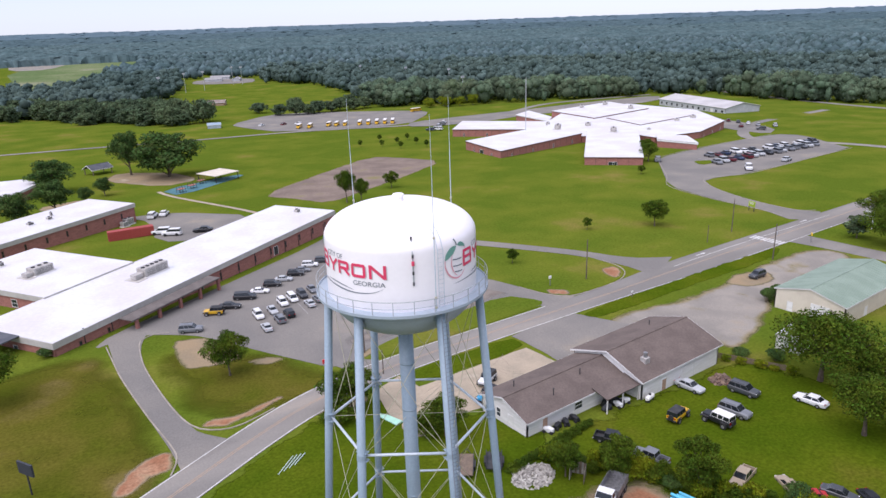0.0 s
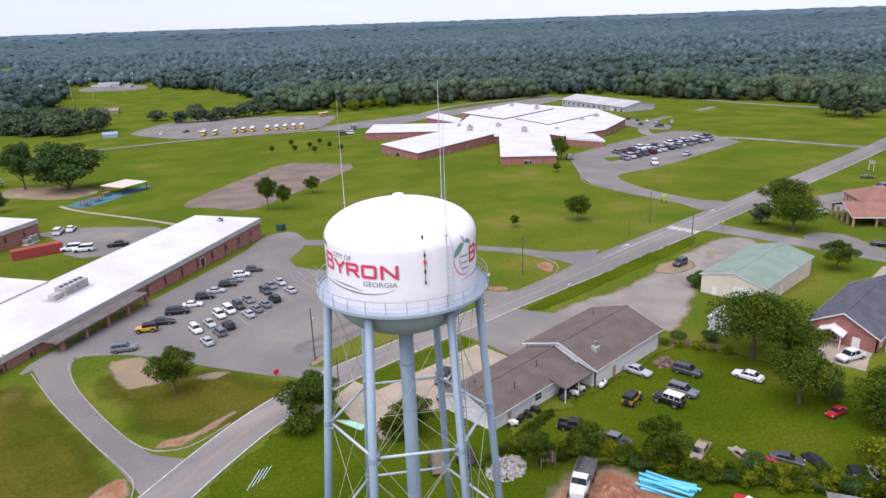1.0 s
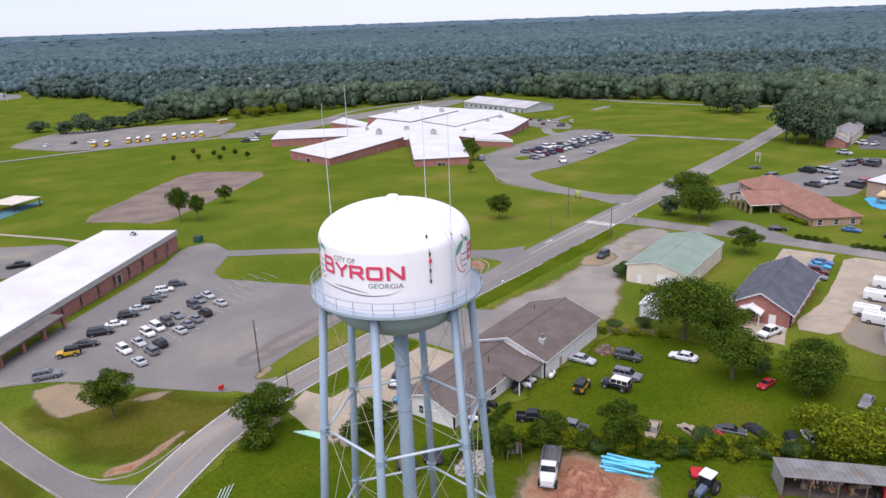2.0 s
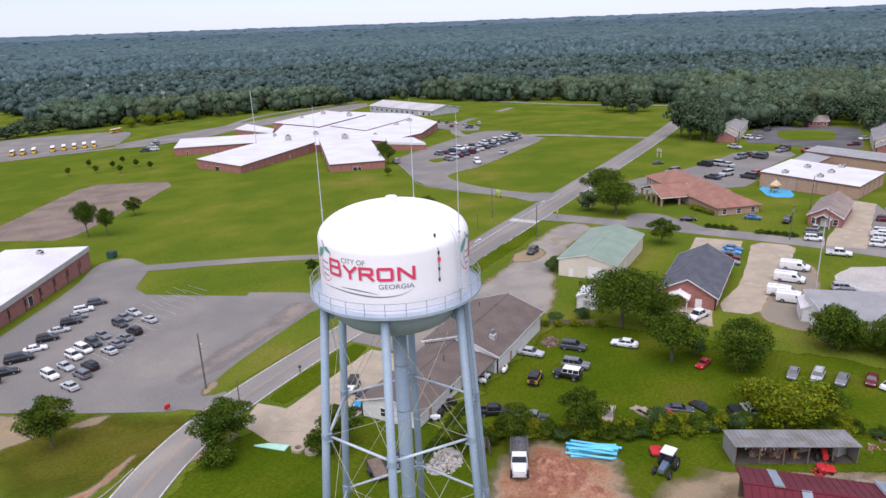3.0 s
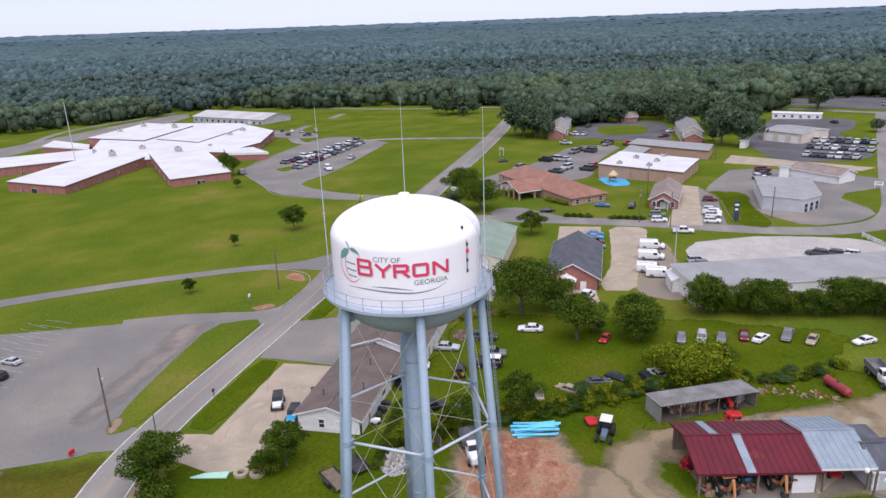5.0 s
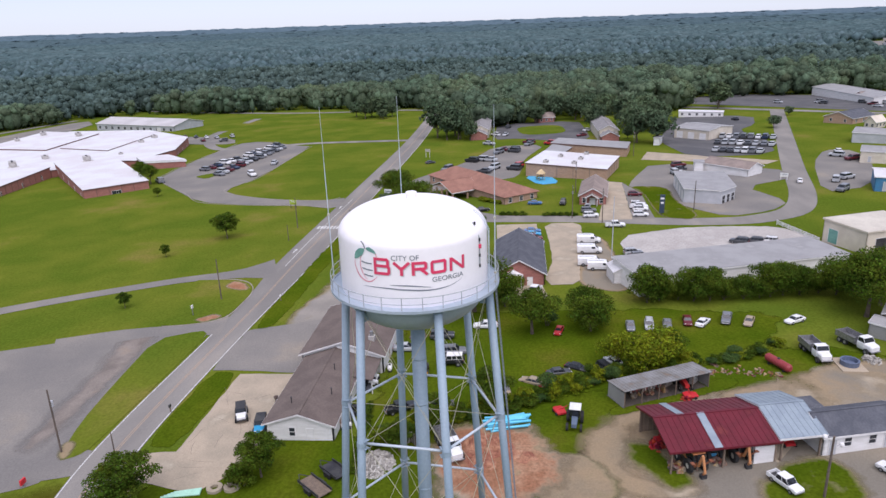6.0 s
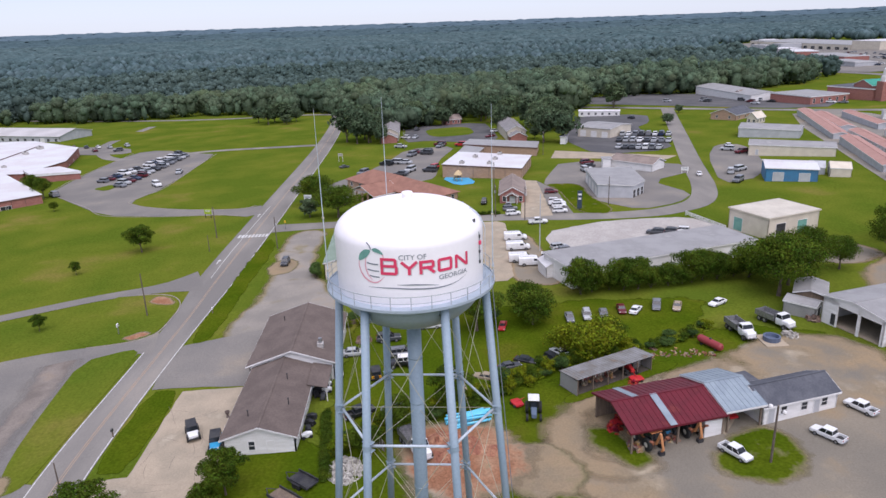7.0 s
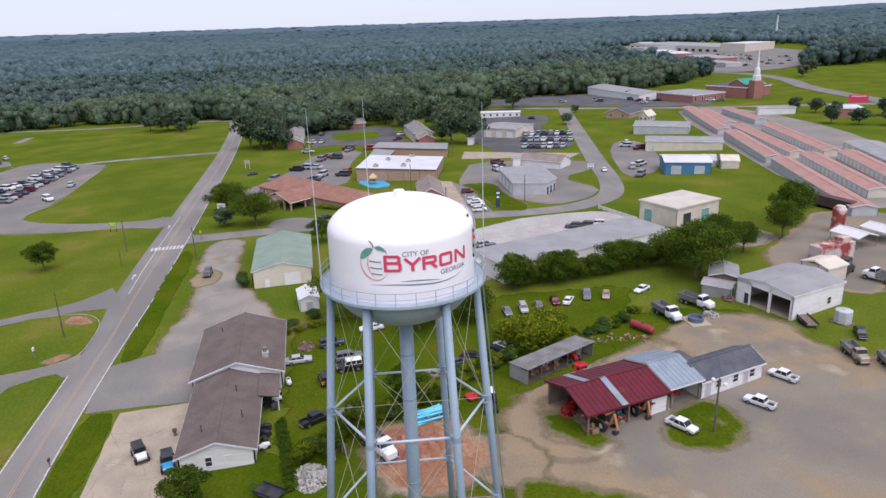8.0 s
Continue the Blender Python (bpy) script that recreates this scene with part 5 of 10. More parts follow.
white1 = gable("shed", "long pale metal shed with a grey roof", 277, -102.6, -124.5, 24.6, 13, 3.8, 5.2, SIDING_GREY, ROOF_GREY, 0.2, 0, category="shed")
white2 = gable("shed", "long cream metal shed with a grey roof", 232.4, -85.9, -117.4, 29.3, 12, 3.8, 4.9, SIDING_CREAM, ROOF_GREY, 0.2, 0, category="shed")
opening(white2, (0, 0), (29.3, 0), 3.0, 0, 0.9, 2.0, "door")
blue = gable("shed", "blue metal shed with a white roof", 187.6, -70.0, -112, 15, 14, 4.2, 5.0, SIDING_BLUE, ROOF_WHITE, 0.3, 0, category="shed")
openings_along(blue, (0, 0), (15, 0), 2, 0, 3, 2.8, "garage_door", fill=SIDING_GREY)
tan_shed = gable("shed", "small tan arched shed with a dark door", 187.5, -91.0, -115, 6, 8, 2.8, 4.2, SIDING_CREAM, SIDING_CREAM, 0.1, 0, category="shed")
opening(tan_shed, (0, 8), (0, 0), 4, 0, 2.4, 2.4, "door", fill=DARK)
dome_shed = gable("shed", "small grey rounded shed", 193, -87.5, -115, 4.5, 6, 2.4, 4.0, SIDING_GREY, SIDING_GREY, 0.1, 0, category="shed")
for x, y, l, w, r, a, doors in ((334.5, -160.8, 84, 7.8, ROOF_ORANGE, 160.3, 0), (245.0, -129.0, 60, 7.8, ROOF_ORANGE, 160.3, 0), (182.6, -106.6, 66, 7.8, ROOF_ORANGE, 160.3, 0), (258.4, -141.0, 69, 7.4, ROOF_ORANGE, 163.2, 20), (185.5, -119.7, 55, 8, ROOF_ORANGE, 160, 16), (253.5, -153, 68, 8, ROOF_ORANGE, 162, 20), (182.7, -132.6, 46, 8, ROOF_ORANGE, 158, 13), (320, -161.5, 50, 7.5, ROOF_ORANGE, 162, 0), (317, -174, 46, 7.5, ROOF_ORANGE, 166, 0), (197, -147, 60, 12, ROOF_GREY, 158.6, 10)):
    w *= 0.8 if r is ROOF_ORANGE else 1.0
    st = gable("storage_row", "row of storage units with a terracotta roof" if r is ROOF_ORANGE else "row of storage units with a grey roof", x, y, a, l, w, 2.7, 3.4, SIDING_CREAM if doors else SIDING_GREY, r, 0.25, category="storage units")
    if doors:
        openings_along(st, (0, 0), (l, 0), doors, 0.1, 2.3, 2.0, "garage_door", fill=SIDING_WHITE)
church, cl = block("church", "red brick church with flat wings and a green roof", rect(375, -228, -68, 26, 30), 7, BRICK, SHINGLE_DARK, 0.6, category="church")
church2, cl2 = block("church_hall", "low brick church hall with a grey roof", rect(384, -219, 18, 30, 30), 5, BRICK, ROOF_GREY, 0.6, category="church")
hall5 = gable("hall", "long white hall with a pale roof", 412, -196, 5, 72, 24, 4.5, 6.5, SIDING_WHITE, ROOF_GREY, 0.3, category="hall")
shop = gable("garage_shop", "tan block car shop with a grey roof", 310.7, -38.8, -135.6, 17.6, 20, 4.6, 5.6, SIDING_CREAM, ROOF_GREY, 0.3, category="shop")
openings_along(shop, (0, 0), (17.6, 0), 3, 0, 3.0, 3.0, "garage_door")
mobile = gable("mobile_office", "long white mobile office", 390, -57.8, -107, 24, 6, 3.0, 3.5, SIDING_WHITE, ROOF_WHITE, 0.2, category="office")
openings_along(mobile, (0, 0), (24, 0), 6, 0.9, 1.2, 1.2)
small_white, swl = block("pump_station", "small white building with open bays", rect(301, -184.5, -117, 18, 6), 3.8, SIDING_WHITE, ROOF_GREY, 0.4, category="shop")
red_shop, rsl = block("shop", "red brick shop with a white roof", rect(270, -205, -117, 12, 14), 4.5, BRICK, ROOF_WHITE, 0.5, category="shop")
mall, ml = block("shopping_centre", "long pale shopping centre far behind the woods", [(905.5, -545), (925, -630), (1180, -620), (1158, -530)], 8, SIDING_CREAM, ROOF_GREY, 0.6, category="shopping centre", low=-10)
openings_along(mall, ml[3], ml[0], 14, 0, 9, 4, "window", fill=GLASS)
mall_hall, mhl = block("shopping_hall", "tall cream hall at the end of the shopping centre", [(862, -556), (884, -618), (924, -608), (905, -546)], 11.5, SIDING_CREAM, ROOF_WHITE, 0.8, category="shopping centre", low=-10)

# ---- woods ----
CLEAR = [(-400, 60), (-300, 700), (40, 690), (150, 640), (140, 730), (200, 770), (236, 850), (258, 930), (292, 1020), (384, 970), (345, 868), (380, 790), (356, 660), (300, 520), (372, 467), (440, 427), (506, 402), (548, 383), (540, 270), (552, 215), (515, 110), (480, 75), (430, 60), (360, 80), (350, 62), (420, 10), (412, -42), (430, -75), (497, -86), (486, -150), (482, -208), (505, -255), (575, -330), (620, -325), (1300, -505), (1300, -700), (900, -690), (570, -420), (540, -520), (300, -520), (0, -400), (-300, -200)]
FIELDS = [(0, 890), (110, 890), (150, 960), (255, 1290), (250, 1800), (60, 1800)]
MEADOW = [(205, 1280), (290, 1280), (480, 1990), (300, 1900)]
rng = np.random.default_rng(4)


def lumps(name, centres, sizes, level, material, label, seed=1, squash=0.8):
    """Many uneven crowns joined into one mesh."""
    bm = bmesh.new()
    bmesh.ops.create_icosphere(bm, subdivisions=level, radius=1.0)
    base = np.array([v.co[:] for v in bm.verts])
    faces = np.array([[v.index for v in f.verts] for f in bm.faces])
    bm.free()
    r = np.random.default_rng(seed)
    k, nv = len(centres), len(base)
    jag = r.uniform(0.8, 1.16, (k, nv, 1)) if level else r.uniform(0.92, 1.08, (k, nv, 1))
    pts = base[None] * jag * np.asarray(sizes)[:, None, None]
    pts[:, :, 2] *= np.reshape(squash, (-1, 1)) * r.uniform(0.9, 1.12, (k, 1))
    pts += np.asarray(centres)[:, None, :]
    me = bpy.data.meshes.new(name)
    me.vertices.add(k * nv)
    me.vertices.foreach_set("co", pts.reshape(-1))
    tri = (faces[None] + (np.arange(k) * nv)[:, None, None]).reshape(-1)
    me.loops.add(len(tri))
    me.loops.foreach_set("vertex_index", tri.astype(np.int32))
    me.polygons.add(len(tri) // 3)
    me.polygons.foreach_set("loop_start", np.arange(0, len(tri), 3, dtype=np.int32))
    me.polygons.foreach_set("loop_total", np.full(len(tri) // 3, 3, dtype=np.int32))
    me.update()
    me.validate()
    me.materials.append(material)
    me.shade_smooth()
    return tagged(new(name, me), label, "woods", "", "stuff")


def scatter(r0, r1, gap, seed, keep=1.0):
    """Places in the woods between two distances."""
    r = np.random.default_rng(seed)
    n = int(math.pi * (r1 * r1 - r0 * r0) * 0.52 / (gap * gap))
    rad = np.sqrt(r.uniform(r0 * r0, r1 * r1, n))
    ang = r.uniform(radians(-62), radians(122), n)
    out = []
    for a, d in zip(ang, rad):
        x, y = 20 + d * math.cos(a), 40 + d * math.sin(a)
        if not inside(x, y, CLEAR) and not inside(x, y, FIELDS) and not inside(x, y, MEADOW) and r.random() < keep:
            out.append((x, y))
    return out


NEAR_LOBES, MID_LOBES = [], []


def stand(name, r0, r1, gap, size, height, lobes, level, material, label, seed, squash=0.85):
    """A stretch of woods: each tree a rounded body with lobes of leaves about its top."""
    centres, sizes, stretch = [], [], []
    r = np.random.default_rng(seed)
    for x, y in scatter(r0, r1, gap, seed):
        R = r.uniform(*size) * r.choice((0.75, 0.95, 1.0, 1.2))
        H, z0 = r.uniform(*height) * (0.6 + 0.4 * R / size[1]), gz(x, y)
        a0 = r.uniform(0, 6.28)
        centres.append((x, y, z0 + H * 0.46))
        sizes.append(R * 0.72)
        stretch.append(H * 0.45 / (R * 0.72))
        if lobes:
            for f in (0.28, 0.55):
                (NEAR_LOBES if level else MID_LOBES).append((x, y, z0 + H * f, R * 0.8))
        for j in range(lobes):
            d = R * 0.62 * math.sqrt((j + 0.3) / lobes)
            a = a0 + j * 2.4
            q = R * r.uniform(0.42, 0.66)
            centres.append((x + d * math.cos(a), y + d * math.sin(a), z0 + H - q * 0.8 - (d / R) ** 2 * H * r.uniform(0.1, 0.75)))
            sizes.append(q)
            stretch.append(squash)
            (NEAR_LOBES if level else MID_LOBES).append((*centres[-1], q))
    return lumps(name, centres, sizes, level, material, label, seed, np.array(stretch))


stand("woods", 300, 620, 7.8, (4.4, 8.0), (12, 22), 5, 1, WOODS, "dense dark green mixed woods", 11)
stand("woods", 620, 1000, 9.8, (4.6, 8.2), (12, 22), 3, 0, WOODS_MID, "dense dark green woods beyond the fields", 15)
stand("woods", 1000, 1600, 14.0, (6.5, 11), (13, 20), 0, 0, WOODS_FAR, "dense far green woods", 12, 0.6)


def canopy_sheet(r0, r1, rows, cols, material, label, seed):
    """Woods too far off to tell trees apart: one uneven roof of crowns with the clearings left open."""
    r = np.random.default_rng(seed)
    rad = r0 * (r1 / r0) ** np.linspace(0, 1, rows)
    ang = np.radians(np.linspace(-62, 122, cols))
    pts, faces, at = [], [], {}
    for i in range(rows):
        for j in range(cols):
            d, a = rad[i] * (1 + r.uniform(-0.3, 0.3) * (r1 / r0) ** (1 / rows) / rows), ang[j] + r.uniform(-0.3, 0.3) * (ang[1] - ang[0])
            x, y = 20 + d * math.cos(a), 40 + d * math.sin(a)
            z = gz(x, y)
            if i == 0 or inside(x, y, CLEAR):
                z -= 3.0
            else:
                z += 13 + 4.5 * noise.noise((x * 0.045, y * 0.045, seed)) + r.uniform(-2.6, 2.6)
            pts.append((x, y, z))
    for i in range(rows - 1):
        for j in range(cols - 1):
            k = i * cols + j
            faces.append((k, k + 1, k + cols + 1, k + cols))
    me = bpy.data.meshes.new("woods")
    me.from_pydata(pts, [], faces)
    me.materials.append(material)
    return tagged(new("woods", me), label, "woods", "", "stuff")


# The haze of these bands is in their base colours.
canopy_sheet(1590, 2500, 74, 620, WOODS_FAR, "dense far woods coloured with a bluish haze tint", 13)
canopy_sheet(2450, 3500, 40, 560, WOODS_HAZY, "far woods coloured blue-grey for haze", 15)
canopy_sheet(3450, 4900, 26, 520, WOODS_HAZE_BLUE, "woods along the horizon coloured blue-green for haze", 14)


# ---- vehicles ----
WHITE, SILVER, GREY, DARKGREY, BLACK = (0.74, 0.75, 0.76), (0.42, 0.44, 0.46), (0.17, 0.18, 0.20), (0.06, 0.065, 0.075), (0.015, 0.016, 0.02)
BLUE, NAVY, RED, MAROON, TAN, YELLOW, TEAL, SKY = (0.04, 0.13, 0.32), (0.02, 0.035, 0.08), (0.42, 0.02, 0.025), (0.12, 0.012, 0.02), (0.35, 0.28, 0.2), (0.62, 0.36, 0.015), (0.03, 0.16, 0.2), (0.02, 0.30, 0.55)


def loft(bm, stations):
    """A body of eight-cornered sections: (x, bottom, top, half width, half width at the top)."""
    rings = []
    for x, lo, hi, w, wt in stations:
        mid = lo + (hi - lo) * 0.35
        sh = hi - (hi - lo) * 0.16
        pts = ((-w * 0.9, lo), (w * 0.9, lo), (w, mid), (w * 0.99, sh), (wt * 0.93, hi), (-wt * 0.93, hi), (-w * 0.99, sh), (-w, mid))
        rings.append([bm.verts.new((x, y, z)) for y, z in pts])
    for a, b in zip(rings, rings[1:]):
        for i in range(8):
            j = (i + 1) % 8
            bm.faces.new((a[i], b[i], b[j], a[j]))
    bm.faces.new(rings[0])
    bm.faces.new(rings[-1][::-1])
    bmesh.ops.recalc_face_normals(bm, faces=bm.faces[:])


def wheels(ob, xs, half, r=0.34, w=0.24):
    bm = bmesh.new()
    lathe(bm, [(r * 0.55, -w / 2), (r * 0.92, -w / 2), (r, -w * 0.36), (r, w * 0.36), (r * 0.92, w / 2), (r * 0.55, w / 2)], 16)
    for v in bm.verts:
        v.co = Vector((v.co.x, v.co.z, v.co.y))
    bmesh.ops.recalc_face_normals(bm, faces=bm.faces[:])
    tyre_me = finish("tyre", bm, TYRE)
    bm = bmesh.new()
    lathe(bm, [(0, -w * 0.44), (r * 0.5, -w * 0.40), (r * 0.60, -w * 0.46), (r * 0.60, w * 0.46), (r * 0.5, w * 0.40), (0, w * 0.44)], 12)
    for v in bm.verts:
        v.co = Vector((v.co.x, v.co.z, v.co.y))
    bmesh.ops.recalc_face_normals(bm, faces=bm.faces[:])
    rim_me = finish("rim", bm, RIM)
    for x in xs:
        for s in (-1, 1):
            o = new("wheel", tyre_me)
            o.parent = ob
            o.location = (x, s * (half - w * 0.35), r)
            p = new("rim", rim_me)
            p.parent = o


def lamps(ob, front, rear, half, zf, zr):
    for name, x, z, m in (("headlight", front, zf, LIGHT_CLEAR), ("tail_light", rear, zr, LIGHT_RED)):
        for s in (-1, 1):
            bm = bmesh.new()
            box(bm, x - 0.05, s * half * 0.72 - 0.16, z - 0.08, x + 0.05, s * half * 0.72 + 0.16, z + 0.08)
            part(name, bm, m, ob)


def cabin(ob, b0, b1, t0, t1, z0, z1, w0, w1, roof_mat=None, posts=1):
    """Windows all round, with pillars and a roof: from b0 back to b1 at the bottom, t0 to t1 at the top."""
    bm = bmesh.new()
    lo = [bm.verts.new(p) for p in ((b0, -w0, z0), (b0, w0, z0), (b1, w0, z0), (b1, -w0, z0))]
    hi = [bm.verts.new(p) for p in ((t0, -w1, z1), (t0, w1, z1), (t1, w1, z1), (t1, -w1, z1))]
    for i in range(4):
        j = (i + 1) % 4
        bm.faces.new((lo[i], lo[j], hi[j], hi[i]))
    bm.faces.new(hi)
    bmesh.ops.recalc_face_normals(bm, faces=bm.faces[:])
    part("glazing", bm, CAR_GLASS, ob)
    bm = bmesh.new()
    box(bm, t1 - 0.05, -w1 - 0.03, z1 - 0.02, t0 + 0.05, w1 + 0.03, z1 + 0.05, bevel=0.03)
    part("roof", bm, roof_mat or CAR_PAINT, ob)
    # one frame of pillars and rails round the windows
    bm = bmesh.new()
    low, top = [], []
    for side in (1, -1):
        fs = [k / (posts + 1) for k in range(posts + 2)]
        fs = fs if side == 1 else fs[::-1]
        for f in fs:
            g = 0.12 + 0.76 * f if 0 < f < 1 else f
            low.append(bm.verts.new((b0 + (b1 - b0) * g, side * (w0 + 0.014), z0)))
            top.append(bm.verts.new((t0 + (t1 - t0) * f + (0.014 if f == 0 else -0.014 if f == 1 else 0), side * (w1 + 0.014), z1)))
    n = len(low)
    faces = [bm.faces.new((low[i], low[(i + 1) % n], top[(i + 1) % n], top[i])) for i in range(n)]
    bmesh.ops.recalc_face_normals(bm, faces=bm.faces[:])
    bmesh.ops.inset_individual(bm, faces=faces, thickness=0.055)
    bmesh.ops.delete(bm, geom=faces, context="FACES_ONLY")
    bmesh.ops.solidify(bm, geom=bm.faces[:], thickness=0.012)
    part("pillar_frame", bm, roof_mat or CAR_PAINT, ob)


def bumper(ob, x, half, z, mat_=None):
    bm = bmesh.new()
    box(bm, x - 0.09, -half * 0.95, z - 0.12, x + 0.09, half * 0.95, z + 0.12, bevel=0.05)
    part("bumper", bm, mat_ or CAR_PAINT, ob)


def sedan():
    ob = empty("sedan", Matrix())
    bm = bmesh.new()
    loft(bm, [(2.42, 0.32, 0.62, 0.72, 0.66), (2.2, 0.26, 0.78, 0.88, 0.8), (1.0, 0.24, 0.96, 0.92, 0.84), (-1.6, 0.24, 1.02, 0.92, 0.84), (-2.2, 0.28, 1.0, 0.88, 0.78), (-2.42, 0.36, 0.86, 0.76, 0.7)])
    part("body", bm, CAR_PAINT, ob)
    cabin(ob, 1.05, -1.8, 0.3, -1.1, 0.93, 1.42, 0.82, 0.62)
    wheels(ob, (1.45, -1.38), 0.92, 0.33)
    lamps(ob, 2.3, -2.36, 0.88, 0.66, 0.84)
    bumper(ob, -2.4, 0.84, 0.5)
    return ob


def suv():
    ob = empty("suv", Matrix())
    bm = bmesh.new()
    loft(bm, [(2.36, 0.4, 0.85, 0.8, 0.74), (2.15, 0.32, 1.02, 0.93, 0.84), (1.0, 0.3, 1.12, 0.96, 0.88), (-2.1, 0.3, 1.16, 0.96, 0.88), (-2.36, 0.4, 1.05, 0.88, 0.84)])
    part("body", bm, CAR_PAINT, ob)
    cabin(ob, 1.15, -2.3, 0.45, -2.0, 1.08, 1.72, 0.87, 0.72, posts=2)
    wheels(ob, (1.45, -1.4), 0.96, 0.37)
    lamps(ob, 2.26, -2.34, 0.92, 0.84, 1.0)
    bumper(ob, 2.3, 0.86, 0.55)
    bm = bmesh.new()
    for s in (-0.6, 0.6):
        tube(bm, (0.3, s, 1.82), (-1.8, s, 1.82), 0.025, n=5)
    part("roof_rack", bm, DARK, ob)
    return ob


def minivan():
    ob = empty("minivan", Matrix())
    bm = bmesh.new()
    loft(bm, [(2.55, 0.38, 0.78, 0.78, 0.7), (2.3, 0.28, 0.98, 0.94, 0.84), (1.5, 0.26, 1.08, 0.98, 0.9), (-2.3, 0.26, 1.12, 0.98, 0.9), (-2.55, 0.36, 1.0, 0.9, 0.86)])
    part("body", bm, CAR_PAINT, ob)
    cabin(ob, 1.75, -2.45, 0.75, -2.2, 1.04, 1.72, 0.89, 0.72, posts=3)
    wheels(ob, (1.6, -1.5), 0.98, 0.34)
    lamps(ob, 2.42, -2.53, 0.92, 0.78, 1.0)
    return ob


def pickup():
    ob = empty("pickup_truck", Matrix())
    bm = bmesh.new()
    loft(bm, [(2.95, 0.5, 1.0, 0.88, 0.84), (2.75, 0.42, 1.14, 0.98, 0.9), (1.5, 0.42, 1.24, 1.0, 0.94), (-1.22, 0.42, 1.26, 1.0, 0.94)])
    part("body", bm, CAR_PAINT, ob)
    cabin(ob, 1.5, -1.2, 0.8, -1.02, 1.17, 1.98, 0.94, 0.8)
    bm = bmesh.new()
    box(bm, -2.95, -1.0, 0.5, -1.24, -0.88, 1.25)
    box(bm, -2.95, 0.88, 0.5, -1.24, 1.0, 1.25)
    box(bm, -2.95, -0.88, 0.5, -2.84, 0.88, 1.2)
    box(bm, -1.34, -0.88, 0.5, -1.24, 0.88, 1.25)
    part("cargo_bed", bm, CAR_PAINT, ob)
    bm = bmesh.new()
    box(bm, -2.84, -0.88, 0.52, -1.34, 0.88, 0.7)
    part("bed_floor", bm, DARK, ob)
    wheels(ob, (1.85, -1.85), 1.0, 0.4, 0.27)
    lamps(ob, 2.86, -2.94, 0.96, 0.9, 1.0)
    bumper(ob, 2.95, 0.95, 0.6, RIM)
    bumper(ob, -3.02, 0.9, 0.58, RIM)
    return ob


def jeep(top=None):
    ob = empty("jeep", Matrix())
    bm = bmesh.new()
    loft(bm, [(2.0, 0.55, 1.05, 0.62, 0.6), (1.9, 0.5, 1.12, 0.66, 0.64), (0.75, 0.5, 1.18, 0.76, 0.74), (0.7, 0.45, 1.2, 0.82, 0.8), (-2.0, 0.45, 1.2, 0.82, 0.8)])
    part("body", bm, CAR_PAINT, ob)
    cabin(ob, 0.72, -2.0, 0.5, -1.9, 1.19, 1.82, 0.8, 0.72, DARK if top is None else top, 2)
    for s in (-1, 1):
        for x0, x1 in ((0.85, 1.95), (-1.75, -0.75)):
            bm = bmesh.new()
            box(bm, x0, s * 0.8 - 0.15, 0.86, x1, s * 0.8 + 0.15, 0.94, bevel=0.03)
            part("fender", bm, DARK, ob)
    wheels(ob, (1.4, -1.25), 0.95, 0.41, 0.28)
    lamps(ob, 1.98, -2.0, 0.68, 0.95, 0.95)
    bumper(ob, 2.1, 0.8, 0.62, DARK)
    bumper(ob, -2.08, 0.8, 0.6, DARK)
    bm = bmesh.new()
    tube(bm, (-2.05, 0, 1.0), (-2.28, 0, 1.0), 0.4, n=16)
    part("spare_wheel", bm, TYRE, ob)
    return ob


def jeep_hardtop():
    return jeep(FASCIA)


def van():
    ob = empty("van", Matrix())
    bm = bmesh.new()
    loft(bm, [(2.85, 0.45, 0.95, 0.86, 0.82), (2.6, 0.36, 1.12, 0.98, 0.92), (1.95, 0.34, 1.25, 1.0, 0.96), (1.2, 0.34, 2.02, 1.0, 0.86), (0.6, 0.34, 2.12, 1.0, 0.86), (-2.75, 0.34, 2.12, 1.0, 0.86), (-2.85, 0.4, 2.05, 0.97, 0.84)])
    part("body", bm, CAR_PAINT, ob)
    bm = bmesh.new()
    f = [bm.verts.new(p) for p in ((1.99, -0.84, 1.28), (1.99, 0.84, 1.28), (1.28, 0.76, 1.98), (1.28, -0.76, 1.98))]
    g = [bm.verts.new(v.co + Vector((-0.05, 0, -0.05))) for v in f]
    bm.faces.new(f)
    bm.faces.new(g[::-1])
    for i in range(4):
        bm.faces.new((f[i], g[i], g[(i + 1) % 4], f[(i + 1) % 4]))
    part("windscreen", bm, CAR_GLASS, ob)
    for s in (-1, 1):
        bm = bmesh.new()
        box(bm, 0.45, s * 0.985 - 0.02, 1.25, 1.3, s * 0.985 + 0.02, 1.72)
        part("side_window", bm, CAR_GLASS, ob)
        bm = bmesh.new()
        tube(bm, (0.6, s * 0.75, 2.28), (-2.5, s * 0.75, 2.28), 0.03, n=5)
        for x in (0.4, -1.0, -2.3):
            tube(bm, (x, s * 0.75, 2.1), (x, s * 0.75, 2.28), 0.025, n=5)
        part("ladder_rack", bm, RIM, ob)
    wheels(ob, (1.85, -1.7), 1.0, 0.38)
    lamps(ob, 2.78, -2.86, 0.94, 0.88, 1.2)
    bumper(ob, 2.86, 0.95, 0.55, DARK)
    return ob


